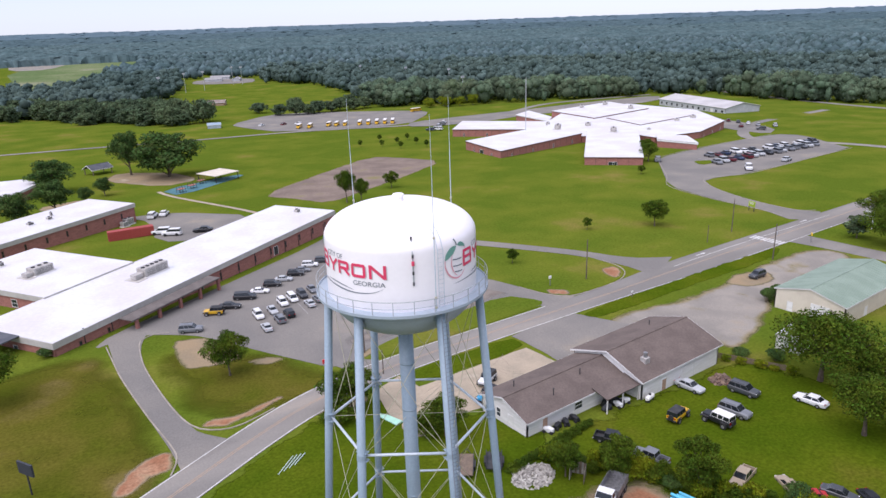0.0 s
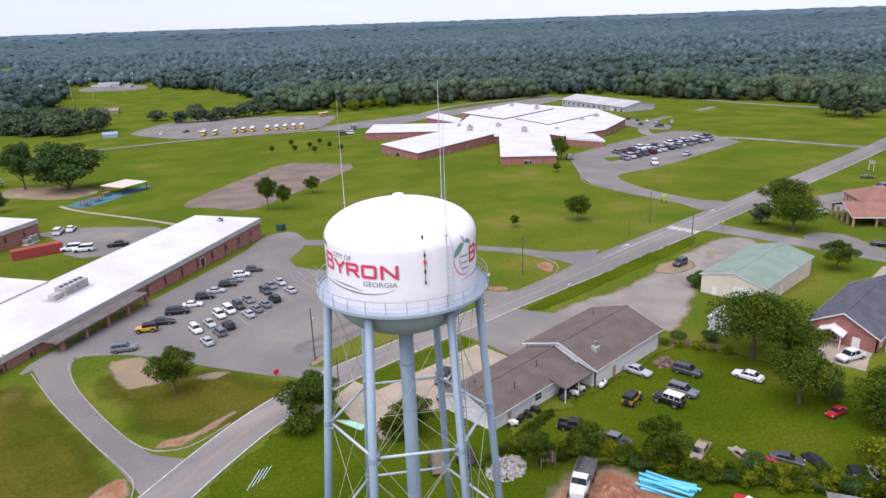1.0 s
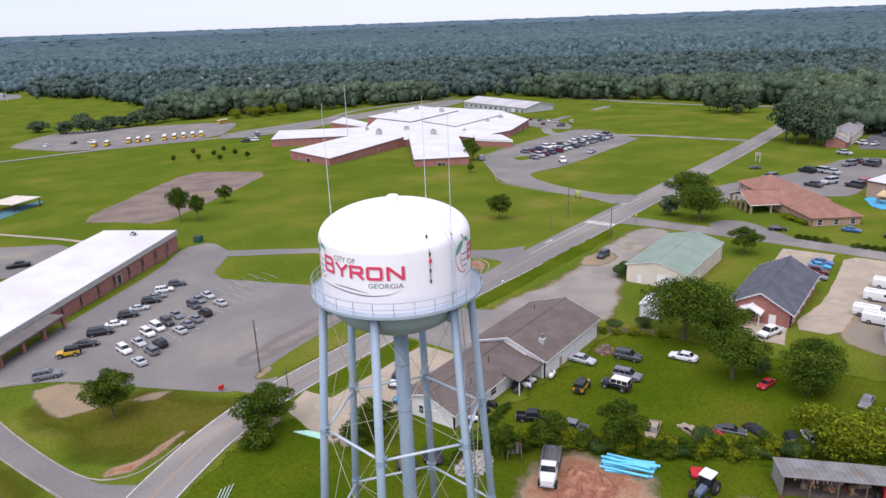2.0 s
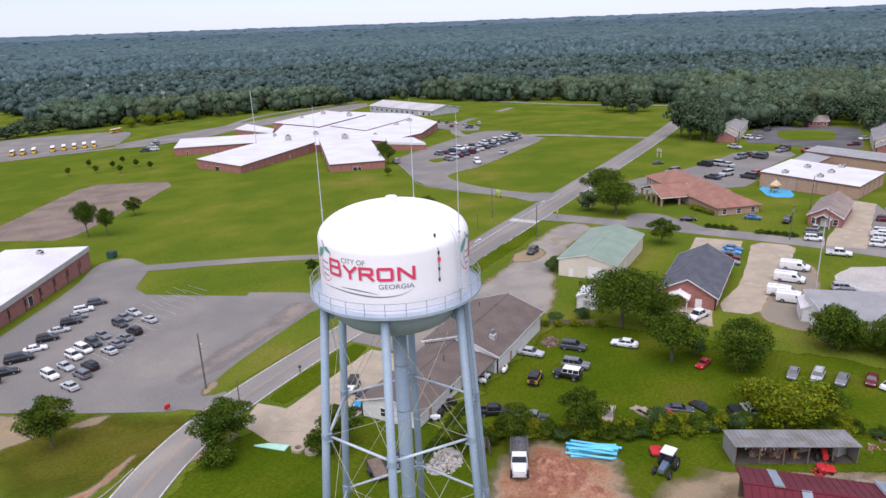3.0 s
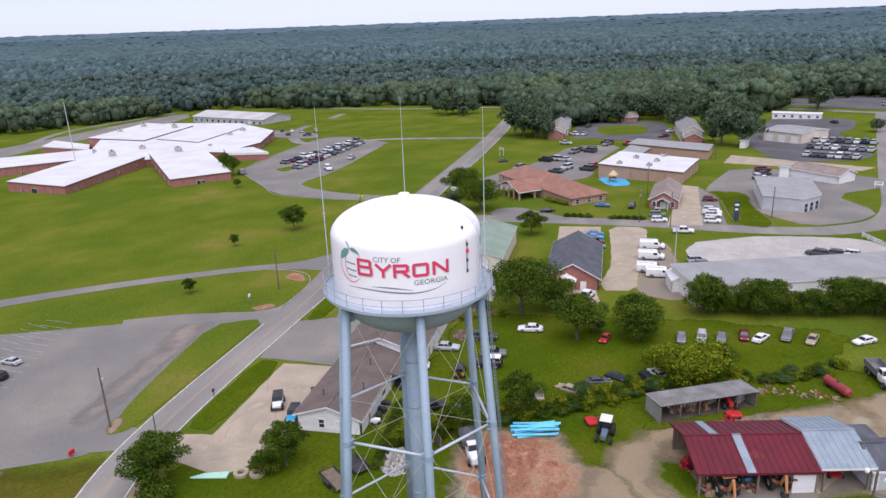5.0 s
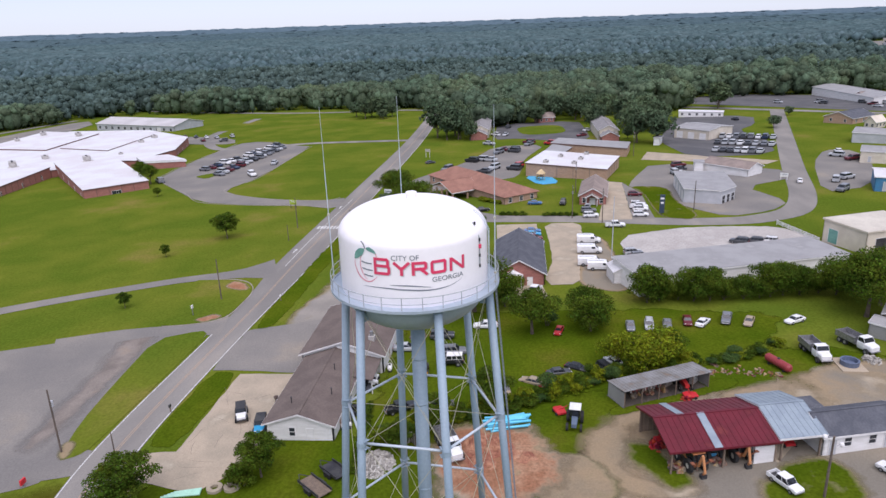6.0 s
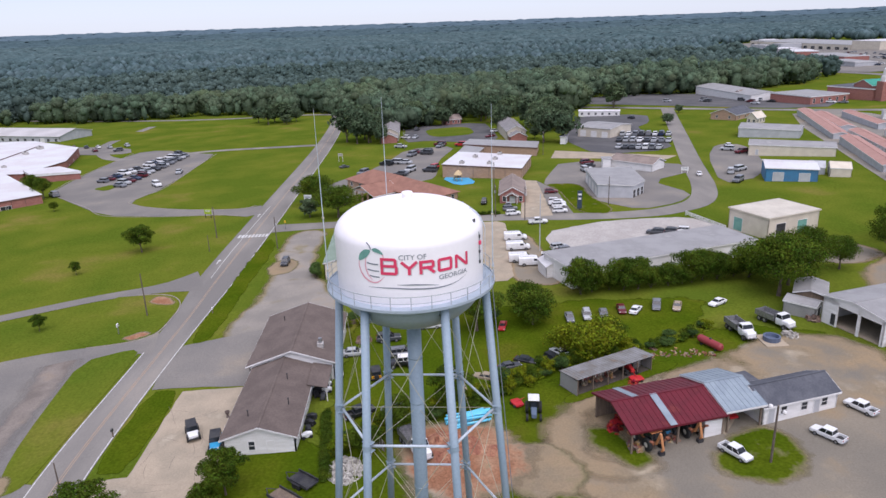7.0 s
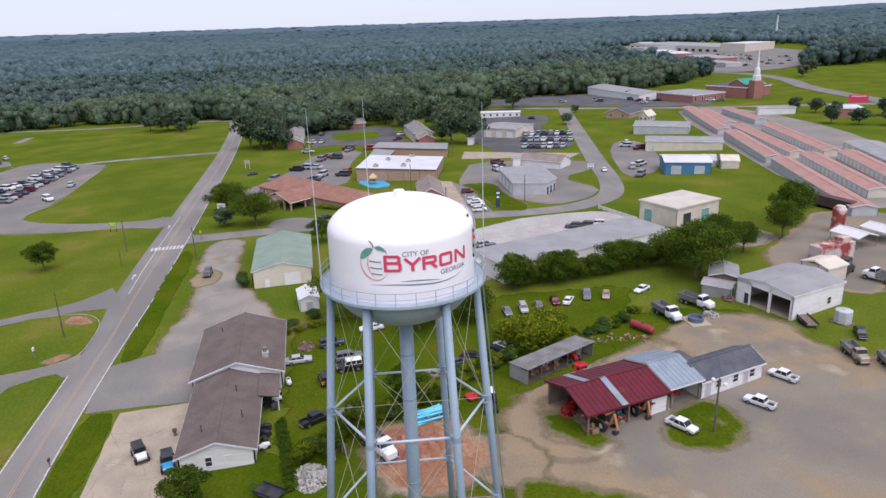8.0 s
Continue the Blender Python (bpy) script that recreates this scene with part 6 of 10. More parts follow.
def school_bus():
    ob = empty("school_bus", Matrix())
    bm = bmesh.new()
    loft(bm, [(5.6, 0.55, 1.3, 0.85, 0.8), (4.2, 0.5, 1.5, 1.05, 0.95), (4.1, 0.5, 2.75, 1.2, 1.05), (-5.5, 0.5, 2.75, 1.2, 1.05), (-5.6, 0.6, 2.7, 1.15, 1.0)])
    part("body", bm, CAR_PAINT, ob)
    bm = bmesh.new()
    loft(bm, [(4.2, 2.72, 3.0, 1.08, 0.9), (-5.55, 2.72, 3.0, 1.08, 0.9)])
    part("roof", bm, FASCIA, ob)
    for s in (-1, 1):
        for k in range(9):
            bm = bmesh.new()
            box(bm, -5.0 + k, s * 1.19 - 0.02, 1.75, -4.2 + k, s * 1.19 + 0.02, 2.45)
            part("window", bm, CAR_GLASS, ob)
        bm = bmesh.new()
        box(bm, -5.5, s * 1.2 - 0.02, 1.25, 4.0, s * 1.2 + 0.02, 1.35)
        part("stripe", bm, DARK, ob)
    for x, z0, z1 in ((4.13, 1.7, 2.6), (-5.6, 1.7, 2.5)):
        bm = bmesh.new()
        box(bm, x - 0.04, -0.95, z0, x + 0.04, 0.95, z1)
        part("windscreen" if x > 0 else "rear_window", bm, CAR_GLASS, ob)
    wheels(ob, (4.5, -3.2), 1.15, 0.5, 0.35)
    lamps(ob, 5.56, -5.6, 1.0, 1.0, 1.2)
    return ob


def dump_truck(bed=RIM):
    ob = empty("dump_truck", Matrix())
    bm = bmesh.new()
    loft(bm, [(3.5, 0.75, 1.45, 0.72, 0.66), (3.3, 0.7, 1.62, 0.86, 0.76), (2.2, 0.7, 1.75, 0.98, 0.9), (2.15, 0.6, 1.8, 1.05, 1.0), (0.75, 0.6, 1.85, 1.05, 1.0)])
    part("cab", bm, CAR_PAINT, ob)
    cabin(ob, 2.2, 0.78, 1.85, 0.85, 1.78, 2.5, 0.98, 0.88, posts=0)
    bm = bmesh.new()
    box(bm, -3.6, -0.5, 0.7, 0.9, 0.5, 0.95)
    part("frame", bm, DARK, ob)
    bm = bmesh.new()
    for y in (-1.15, 1.07):
        box(bm, -3.7, y, 1.05, 0.5, y + 0.08, 2.0)
    box(bm, 0.42, -1.15, 1.05, 0.5, 1.15, 2.25)
    box(bm, -3.7, -1.15, 1.05, -3.62, 1.15, 1.9)
    box(bm, -3.7, -1.15, 0.98, 0.5, 1.15, 1.08)
    for i in range(5):
        for y in (-1.19, 1.15):
            box(bm, -3.5 + i * 0.95, y, 1.0, -3.4 + i * 0.95, y + 0.05, 2.0)
    part("dump_bed", bm, bed, ob)
    wheels(ob, (2.6, -1.6, -2.75), 1.1, 0.5, 0.4)
    lamps(ob, 3.42, -3.7, 0.8, 1.1, 1.0)
    bumper(ob, 3.55, 0.95, 0.7, RIM)
    return ob


def far_sedan():
    ob = empty("sedan", Matrix())
    bm = bmesh.new()
    loft(bm, [(2.42, 0.32, 0.66, 0.74, 0.68), (2.2, 0.26, 0.8, 0.9, 0.82), (1.0, 0.24, 0.97, 0.92, 0.84), (-1.7, 0.24, 1.02, 0.92, 0.84), (-2.42, 0.34, 0.9, 0.8, 0.74)])
    part("body", bm, CAR_PAINT, ob)
    small_cabin(ob, 1.05, -1.8, 0.3, -1.1, 0.93, 1.44, 0.82, 0.64)
    small_wheels(ob, (1.45, -1.38), 0.9, 0.33)
    return ob


def far_suv():
    ob = empty("suv", Matrix())
    bm = bmesh.new()
    loft(bm, [(2.36, 0.4, 0.9, 0.82, 0.76), (2.1, 0.32, 1.04, 0.94, 0.86), (1.0, 0.3, 1.12, 0.96, 0.88), (-2.36, 0.34, 1.12, 0.92, 0.86)])
    part("body", bm, CAR_PAINT, ob)
    small_cabin(ob, 1.15, -2.3, 0.45, -2.0, 1.08, 1.74, 0.87, 0.72)
    small_wheels(ob, (1.45, -1.4), 0.94, 0.37)
    return ob


def small_cabin(ob, b0, b1, t0, t1, z0, z1, w0, w1):
    bm = bmesh.new()
    loft(bm, [(b0, z0 - 0.1, z0, w0, w0), (t0, z0 - 0.1, z1, w0, w1), (t1, z0 - 0.1, z1, w0, w1), (b1, z0 - 0.1, z0, w0, w0)])
    part("glazing", bm, CAR_GLASS, ob)
    bm = bmesh.new()
    box(bm, t1 - 0.1, -w1 - 0.02, z1 - 0.04, t0 + 0.08, w1 + 0.02, z1 + 0.05, bevel=0.03)
    part("roof", bm, CAR_PAINT, ob)


def small_wheels(ob, xs, half, r):
    bm = bmesh.new()
    tube(bm, (0, -0.11, 0), (0, 0.11, 0), r, n=12)
    me = finish("wheel", bm, TYRE)
    for x in xs:
        for s in (-1, 1):
            o = new("wheel", me)
            o.parent = ob
            o.location = (x, s * half, r)


COLOUR_WORDS = ((WHITE, "white"), (SILVER, "silver"), (GREY, "grey"), (DARKGREY, "dark grey"), (BLACK, "black"), (BLUE, "blue"), (NAVY, "dark blue"), (RED, "red"), (MAROON, "maroon"), (TAN, "tan"), (YELLOW, "yellow"), (TEAL, "teal"), (SKY, "bright blue"))


def coloured(ob, colour):
    for o in (ob, *ob.children_recursive):
        o.color = (*colour, 1)


MADE = {}


def put(kind, noun, colour, x, y, heading, where, up=0.05, group="", category="car", more="", size=1.0):
    """Sets one vehicle on the ground, made once and then copied."""
    slope = Vector((-0.0219, -0.0268, 1)) if abs(gz(x + 1, y) - gz(x, y) + 0.0219) < 0.002 else Vector((0, 0, 1))
    w = Vector((0.0219, 0.0268, 1)).normalized() if slope.x else Vector((0, 0, 1))
    tilt = Vector((0, 0, 1)).rotation_difference(w).to_matrix().to_4x4()
    m = Matrix.Translation((x, y, gz(x, y) + up)) @ tilt @ pose(0, 0, 0, 0, 0, heading) @ Matrix.Scale(size, 4)
    if kind not in MADE:
        MADE[kind] = kind()
        MADE[kind].matrix_basis = m
        ob = MADE[kind]
    else:
        ob = copy_thing(MADE[kind], m)
    coloured(ob, colour)
    word = [b for a, b in COLOUR_WORDS if a == colour][0]
    return tagged(ob, "%s %s%s %s" % (word, noun, more, where), category, group)


# school car park beside the long building
G1 = "cars in the school car park"
W1 = "parked on the school asphalt"
put(suv, "sport utility", GREY, 30.3, 123.0, -28, W1, group=G1, size=0.9)
put(jeep, "jeep with dark top", YELLOW, 36.5, 128.8, 149, W1, group=G1, size=0.92)
put(sedan, "sedan", BLACK, 40.2, 130.2, -32, W1, group=G1, size=0.9)
for k, c, x, y in ((minivan, BLACK, 44.5, 133.4), (sedan, WHITE, 48.4, 135.0), (suv, BLACK, 52.2, 137.4), (sedan, SILVER, 55.6, 139.2), (suv, BLACK, 59.3, 141.0), (sedan, GREY, 61.6, 142.6), (suv, WHITE, 64.8, 145.0), (suv, DARKGREY, 68.7, 146.2)):
    put(k, "minivan" if k is minivan else "sport utility" if k is suv else "sedan", c, x, y, -32, W1, group=G1, size=0.9)
for k, c, x, y in ((suv, WHITE, 42.8, 121.7), (sedan, SILVER, 46.0, 122.5), (suv, WHITE, 49.3, 125.2), (minivan, WHITE, 51.9, 126.3), (suv, DARKGREY, 54.4, 127.0), (sedan, GREY, 57.5, 128.8), (suv, DARKGREY, 62.6, 130.6), (sedan, GREY, 65.2, 132.7), (sedan, SILVER, 67.9, 133.4)):
    put(k, "minivan" if k is minivan else "sport utility" if k is suv else "sedan", c, x, y, -97, W1, group=G1, size=0.9)
for k, c, x, y in ((sedan, SILVER, 41.7, 114.9), (suv, GREY, 45.2, 117.0), (suv, BLACK, 47.8, 118.6), (sedan, SILVER, 53.4, 121.2), (sedan, GREY, 55.9, 122.6), (sedan, GREY, 58.4, 123.6), (suv, BLACK, 61.2, 124.6), (sedan, SILVER, 66.5, 127.0)):
    put(k, "sport utility" if k is suv else "sedan", c, x, y, 83, W1, group=G1, size=0.9)
# car park of the far school
G2 = "cars in the far school car park"
W2 = "parked before the far school"
random.seed(5)
PALETTE = (WHITE, WHITE, WHITE, SILVER, SILVER, SILVER, GREY, DARKGREY, BLACK, NAVY, MAROON, GREY)
far_cars = []
for i in range(14):
    far_cars.append((268 + i * 5.3, 173.4 - i * 0.8, 62))
for i in range(15):
    far_cars.append((254.5 + i * 5.3, 161.4 - i * 0.2, 62))
for x, y, h in far_cars + [(279, 144.6, 10), (251, 144.4, 35), (243, 182, 40)]:
    if random.random() < 0.93:
        k = random.choice((far_sedan, far_suv))
        put(k, {far_sedan: "sedan", far_suv: "sport utility"}[k], random.choice(PALETTE), x + random.uniform(-0.6, 0.6), y + random.uniform(-0.5, 0.5), h + random.uniform(-5, 5) + random.choice((0, 180)), W2, 0.07, G2, size=1.14)
for x, y in ((395.8, 244.6), (392.3, 235.8), (389, 227.4), (385.8, 219.3), (387.6, 210), (368.3, 207.4), (373.8, 222.7), (392, 272), (398, 280), (403, 289), (250, 350), (258, 362), (262, 366), (268, 372), (276, 380), (245, 352), (183, 470), (196, 462), (204, 455)):
    put(random.choice((far_sedan, far_suv)), "car", random.choice(PALETTE), x, y, random.choice((35, 120)), "parked behind the far school", 0.2, G2)
# school buses
for i, (x, y) in enumerate(((195, 434), (201, 430), (214.6, 429), (219, 426), (224.5, 424), (233, 419), (238.5, 416.5), (244, 414.5), (249, 412), (254, 410))):
    put(school_bus, "school bus with white roof", YELLOW, x, y, -125, "in the bus lot", 0.25, "school buses", "bus")
put(school_bus, "school bus with white roof", YELLOW, 308, 461, 12, "in the bus lot", 0.25, "school buses", "bus")

for x, y, h in ((49.1, 226.1, 60), (52.8, 226.9, 62), (45.6, 202.4, 150), (47.6, 198.9, 148), (55.7, 196.6, 152)):
    put(far_suv if x < 50 else far_sedan, "car", WHITE if x < 54 else BLACK, x, y, h, "in the yard between the school wings", 0.07, "cars in the school yard")
# behind the house
W3 = "standing on the grass"
put(sedan, "sedan", SILVER, 81.2, 52.7, -88, W3)
put(suv, "large sport utility", DARKGREY, 86.0, 47.1, -85, W3)
put(suv, "large square sport utility", GREY, 79.7, 44.6, -85, W3)
put(jeep_hardtop, "jeep with white hard top", BLACK, 75.9, 44.7, 92, W3)
put(jeep, "jeep with dark top", YELLOW, 72.9, 48.7, 8, W3)
put(sedan, "old long sedan", WHITE, 90.4, 39.8, 92, W3)
put(sedan, "small hatchback", RED, 87.9, 27.0, 165, W3, size=0.78)
put(pickup, "pickup", WHITE, 107.0, 30.8, 158, "beside the brick house", size=0.86)
G4 = "abandoned cars on the grass"
for k, n, c, x, y, h in ((sedan, "old sedan", GREY, 89.5, 14.7, 175), (suv, "old car", SILVER, 89.8, 11.5, 172), (sedan, "old car", GREY, 90.1, 8.4, 170), (sedan, "stripped car", MAROON, 91.6, 4.7, 172), (sedan, "old sedan", WHITE, 90.8, 2.3, -35), (pickup, "overgrown pickup", GREY, 92.2, -2.0, 160), (sedan, "rusty car", TAN, 91.0, -5.4, 155), (sedan, "small tipped car", WHITE, 91.4, -13.0, 120),
                           (pickup, "pickup", BLACK, 61.6, 50.4, -62), (pickup, "wrecked pickup", TAN, 67.4, 36.0, -170), (sedan, "wrecked car", TAN, 70.1, 32.0, 60), (sedan, "wrecked car", DARKGREY, 73.0, 27.8, -75), (sedan, "wrecked car", BLACK, 74.5, 25.0, -120), (sedan, "wrecked car", RED, 70.0, 29.6, 140), (suv, "wrecked car", BLACK, 74.0, 20.6, -150), (sedan, "wrecked car", WHITE, 76.6, 19.2, 30), (pickup, "wrecked pickup", GREY, 62.6, 45.2, 100)):
    put(k, n, c, x, y, h, "overgrown with weeds" if x > 60 and "wreck" in n else "abandoned on the grass", -0.35 if "wreck" in n else 0.02, G4, size=0.88)
put(jeep, "jeep with dark top", WHITE, 59.6, 72.9, -158, "on the concrete pad")
put(jeep, "jeep with dark top", SKY, 56.4, 68.9, -168, "on the concrete pad")
put(suv, "car", DARKGREY, 134.6, 73.4, 178, "on bare soil beside the drive")
# works depot
put(dump_truck, "dump truck with open bed", WHITE, 52.0, 42.6, 203, "on churned clay", 0.05, "", "truck", size=0.95)
put(dump_truck, "dump truck with dark bed", WHITE, 78.5, -11.3, -175, "on the depot grass", 0.05, "", "truck")
put(dump_truck, "flatbed truck with high sides", WHITE, 81.2, -18.6, -160, "on the depot grass", 0.05, "", "truck")
put(pickup, "long pickup", WHITE, 45.8, 4.6, -153, "beside the open barn", size=0.8)
put(pickup, "pickup", WHITE, 47.9, -7.9, 31, "on the gravel yard", size=0.8)
put(pickup, "pickup", WHITE, 53.3, -15.4, 25, "on the gravel yard", size=0.8)
put(pickup, "pickup", BLACK, 61.7, -35.4, 150, "on the grass edge", size=0.8)
put(dump_truck, "flatbed truck", TAN, 55.6, -29.2, 165, "on the grass edge", 0.05, "", "truck", size=0.85)
put(dump_truck, "dump truck", WHITE, 51.2, -31.4, 160, "on the grass edge", 0.05, "", "truck", size=0.85)
put(suv, "sport utility", DARKGREY, 90.0, -56.6, 120, "beside the workshop yard")
# along the side road
G5 = "white work vans"
for x, y, h in ((141.7, 16.8, -94), (133.4, 17.4, -94), (124.2, 18.0, -94), (121.2, 16.2, -94)):
    put(van, "work van with ladder rack", WHITE, x, y, h, "on the gravel strip", 0.06, G5, "van")
for k, n, c, x, y, h in ((sedan, "sedan", BLUE, 152.2, 30.3, -90), (sedan, "sedan", SKY, 149.2, 30.3, -90), (suv, "car", MAROON, 144.9, 30.0, -90), (sedan, "sedan", GREY, 141.4, 29.7, -90), (suv, "car", SILVER, 131.4, 7.8, -80), (suv, "car", GREY, 128.6, 6.6, -80),
                           (sedan, "sedan", SILVER, 176.8, 13.8, 172), (suv, "car", GREY, 172.4, 13.9, -88), (suv, "car", WHITE, 166.6, 13.8, -88), (suv, "car", MAROON, 191.2, -2.0, -95), (suv, "car", WHITE, 178.0, -0.8, -95), (suv, "car", WHITE, 172.2, -0.6, -95), (pickup, "pickup", WHITE, 174.9, -0.6, -95), (suv, "car", WHITE, 165.9, 0.4, -95), (sedan, "sedan", BLUE, 184.0, 28.9, -95), (suv, "car", BLACK, 183.0, 20.5, 170), (sedan, "sedan", BLACK, 177.2, 44.6, -70), (suv, "car", SILVER, 202.0, 66.0, -60),
                           (suv, "car", DARKGREY, 138.2, -17.6, 60), (suv, "car", DARKGREY, 138.0, -20.8, 62), (suv, "car", WHITE, 138.0, -24.0, 64), (suv, "car", DARKGREY, 230.2, -24.4, -70), (sedan, "car", WHITE, 223.6, -23.2, -70), (sedan, "car", WHITE, 203.3, -55.2, -18)):
    put(k, n, c, x, y, h, "parked along the side road", 0.07, "cars along the side road")
put(pickup, "pickup", WHITE, 155.6, 8.6, -92, "on the side road", 0.06)
G6 = "cars in the shared lot"
for x, y in ((311.7, 48.1), (309.5, 28.9), (291.3, 41.2), (289.5, 36), (283.8, 42.7), (264.2, 53.4), (266.1, 49.5), (264.6, 45.6), (245.6, 43.4), (246.2, 34.1), (242.7, 35.6), (305, 29), (304, 19), (286, 36), (239, 47), (246, 62)):
    put(random.choice((far_sedan, far_suv)), "car", random.choice((RED, DARKGREY, SILVER, MAROON, WHITE, BLACK, GREY)), x, y, random.choice((150, 60, 240)), "in the shared lot", 0.09, G6, size=1.14)
put(sedan, "sedan", DARKGREY, 265, 71.2, -60, "on the grass edge")
G7 = "cars of the car dealer"
for (x0, y0), (x1, y1) in (((304, -59), (295, -78)), ((287, -52.4), (276, -71.2)), ((268, -46.7), (258.5, -63.8))):
    for i in range(8):
        if random.random() < 0.93:
            put(random.choice((far_sedan, far_suv)), "used car", random.choice((WHITE, WHITE, SILVER, SILVER, GREY, DARKGREY, NAVY)), x0 + (x1 - x0) * i / 7 + random.uniform(-0.3, 0.3), y0 + (y1 - y0) * i / 7, -26 + random.uniform(-3, 3), "in rows at the dealer", 0.1, G7, size=1.14)
for x, y in ((341.8, 40.7), (343, 46), (328, 2.4), (346.5, -2.2), (351, -6), (373.8, 39.6), (365, -82), (462, -81), (237, -25), (253.9, -87.9), (246, -84), (206, -70.6), (203, -66), (189, -62), (238, -86), (222.6, -20.8)):
    put(random.choice((far_sedan, far_suv)), "car", random.choice(PALETTE), x, y, random.uniform(0, 360), "parked near the far houses", 0.1, G7)
for i in range(0, 26, 2):
    put(random.choice((far_sedan, far_suv)), "car", random.choice(PALETTE), 372 + i * 5.2 * 0.55 + random.uniform(-1, 1), -196 + i * 5.2 * 0.42 + random.uniform(-14, 14), random.choice((40, 220)), "in the church parking lot", 0.14, "cars at the church")
for i in range(60):
    put(random.choice((far_sedan, far_suv)), "car", random.choice(PALETTE), random.uniform(620, 860), random.uniform(-520, -400), random.choice((40, 130, 220)), "in the far shopping lots", 0.5, "cars at the shopping centre")


# ---- trees and shrubs ----
def leaf_cloud(lobes, count, size, seed, flat=0.75, shell=0.45):
    """Leaves and sprays of leaves spread over rounded lobes (x, y, z, radius)."""
    r = np.random.default_rng(seed)
    lobes = np.array(lobes, float)
    pick = r.choice(len(lobes), count, p=lobes[:, 3] ** 2 / (lobes[:, 3] ** 2).sum())
    d = r.normal(size=(count, 3))
    d /= np.linalg.norm(d, axis=1)[:, None]
    d[:, 2] = np.where((d[:, 2] < -0.3) & (r.random(count) < 0.6), -d[:, 2], d[:, 2])
    rad = lobes[pick, 3] * (shell + (1.2 - shell) * r.random(count) ** 0.7)
    c = lobes[pick, :3] + d * rad[:, None] * np.array((1, 1, flat))
    n = d + r.normal(scale=0.55, size=(count, 3))
    n /= np.linalg.norm(n, axis=1)[:, None]
    u = np.cross(n, r.normal(size=(count, 3)))
    u /= np.linalg.norm(u, axis=1)[:, None]
    v = np.cross(n, u)
    s = size * r.uniform(0.6, 1.4, count)[:, None]
    a = r.uniform(0.5, 0.9, count)[:, None]
    pts = np.stack([c - u * s, c + v * s * a * 0.7 - n * s * 0.15, c + u * s * 1.1, c - v * s * a * 0.7 - n * s * 0.15], 1)
    me = bpy.data.meshes.new("crown")
    me.vertices.add(count * 4)
    me.vertices.foreach_set("co", pts.reshape(-1))
    idx = np.arange(count * 4, dtype=np.int32)
    me.loops.add(count * 4)
    me.loops.foreach_set("vertex_index", idx)
    me.polygons.add(count)
    me.polygons.foreach_set("loop_start", np.arange(0, count * 4, 4, dtype=np.int32))
    me.polygons.foreach_set("loop_total", np.full(count, 4, dtype=np.int32))
    me.update()
    me.validate()
    return me


def tree(name, height, spread, seed, leaf, trunk=0.25, clear=0.25, count=2600, size=0.34, lobes_n=11, tall=1.0, label="", category="tree"):
    """A tapered trunk, limbs and an uneven crown; height and spread in metres."""
    r = random.Random(seed)
    ob = empty(name, Matrix(), label, category)
    lobes = []
    top, base = height, height * clear
    lobes_n = int(lobes_n * 1.7)
    for i in range(lobes_n):
        f = (i + 0.5) / lobes_n
        z = base + (top - base) * (0.22 + 0.66 * f ** 0.9)
        k = math.sin(math.pi * min(0.97, 0.16 + 0.74 * f)) ** 0.8
        a = i * 2.4 + r.uniform(-0.5, 0.5)
        d = spread * 0.5 * k * r.uniform(0.25, 0.92)
        rad = spread * r.uniform(0.095, 0.2) * (0.7 + 0.4 * k)
        lobes.append((d * math.cos(a), d * math.sin(a), min(z, top - rad * 0.75), rad))
    me = leaf_cloud(lobes, count, size, seed)
    me.materials.append(leaf)
    crown = new("crown", me)
    crown.parent = ob
    bm = bmesh.new()
    bend = Vector((r.uniform(-0.25, 0.25), r.uniform(-0.25, 0.25), 0))
    pts = [Vector((0, 0, -0.3)), Vector((0, 0, base * 0.6)) + bend * 0.4, Vector((0, 0, base * 1.1)) + bend, Vector((0, 0, top * 0.72)) + bend * 1.8]
    for i in range(3):
        tube(bm, pts[i], pts[i + 1], trunk * (1.25, 0.85, 0.7)[i], trunk * (0.85, 0.7, 0.22)[i], 9)
    part("trunk", bm, BARK, ob)
    bm = bmesh.new()
    for x, y, z, rad in lobes:
        s = pts[2] + (pts[3] - pts[2]) * r.uniform(0.0, 0.6)
        e = Vector((x, y, z))
        m = (s + e) / 2 + Vector((0, 0, -0.1 * rad))
        tube(bm, s, m, trunk * 0.36, trunk * 0.24, 6)
        tube(bm, m, e, trunk * 0.24, trunk * 0.08, 6)
    part("limb", bm, BARK, ob)
    return ob


def shrub(name, height, spread, seed, leaf, count=900, size=0.26, label="", category="shrub"):
    r = random.Random(seed)
    ob = empty(name, Matrix(), label, category)
    lobes = []
    for i in range(8):
        a, d = i * 2.4, spread * 0.5 * r.uniform(0.15, 0.62)
        rad = spread * r.uniform(0.18, 0.28)
        lobes.append((d * math.cos(a), d * math.sin(a), height * r.uniform(0.25, 0.78), rad))
    me = leaf_cloud(lobes, count, size, seed, height / spread * 0.9)
    me.materials.append(leaf)
    c = new("foliage", me)
    c.parent = ob
    bm = bmesh.new()
    for x, y, z, rad in lobes[:6]:
        tube(bm, (x * 0.15, y * 0.15, -0.2), (x, y, z), 0.06, 0.02, 5)
    part("stem", bm, BARK, ob)
    return ob


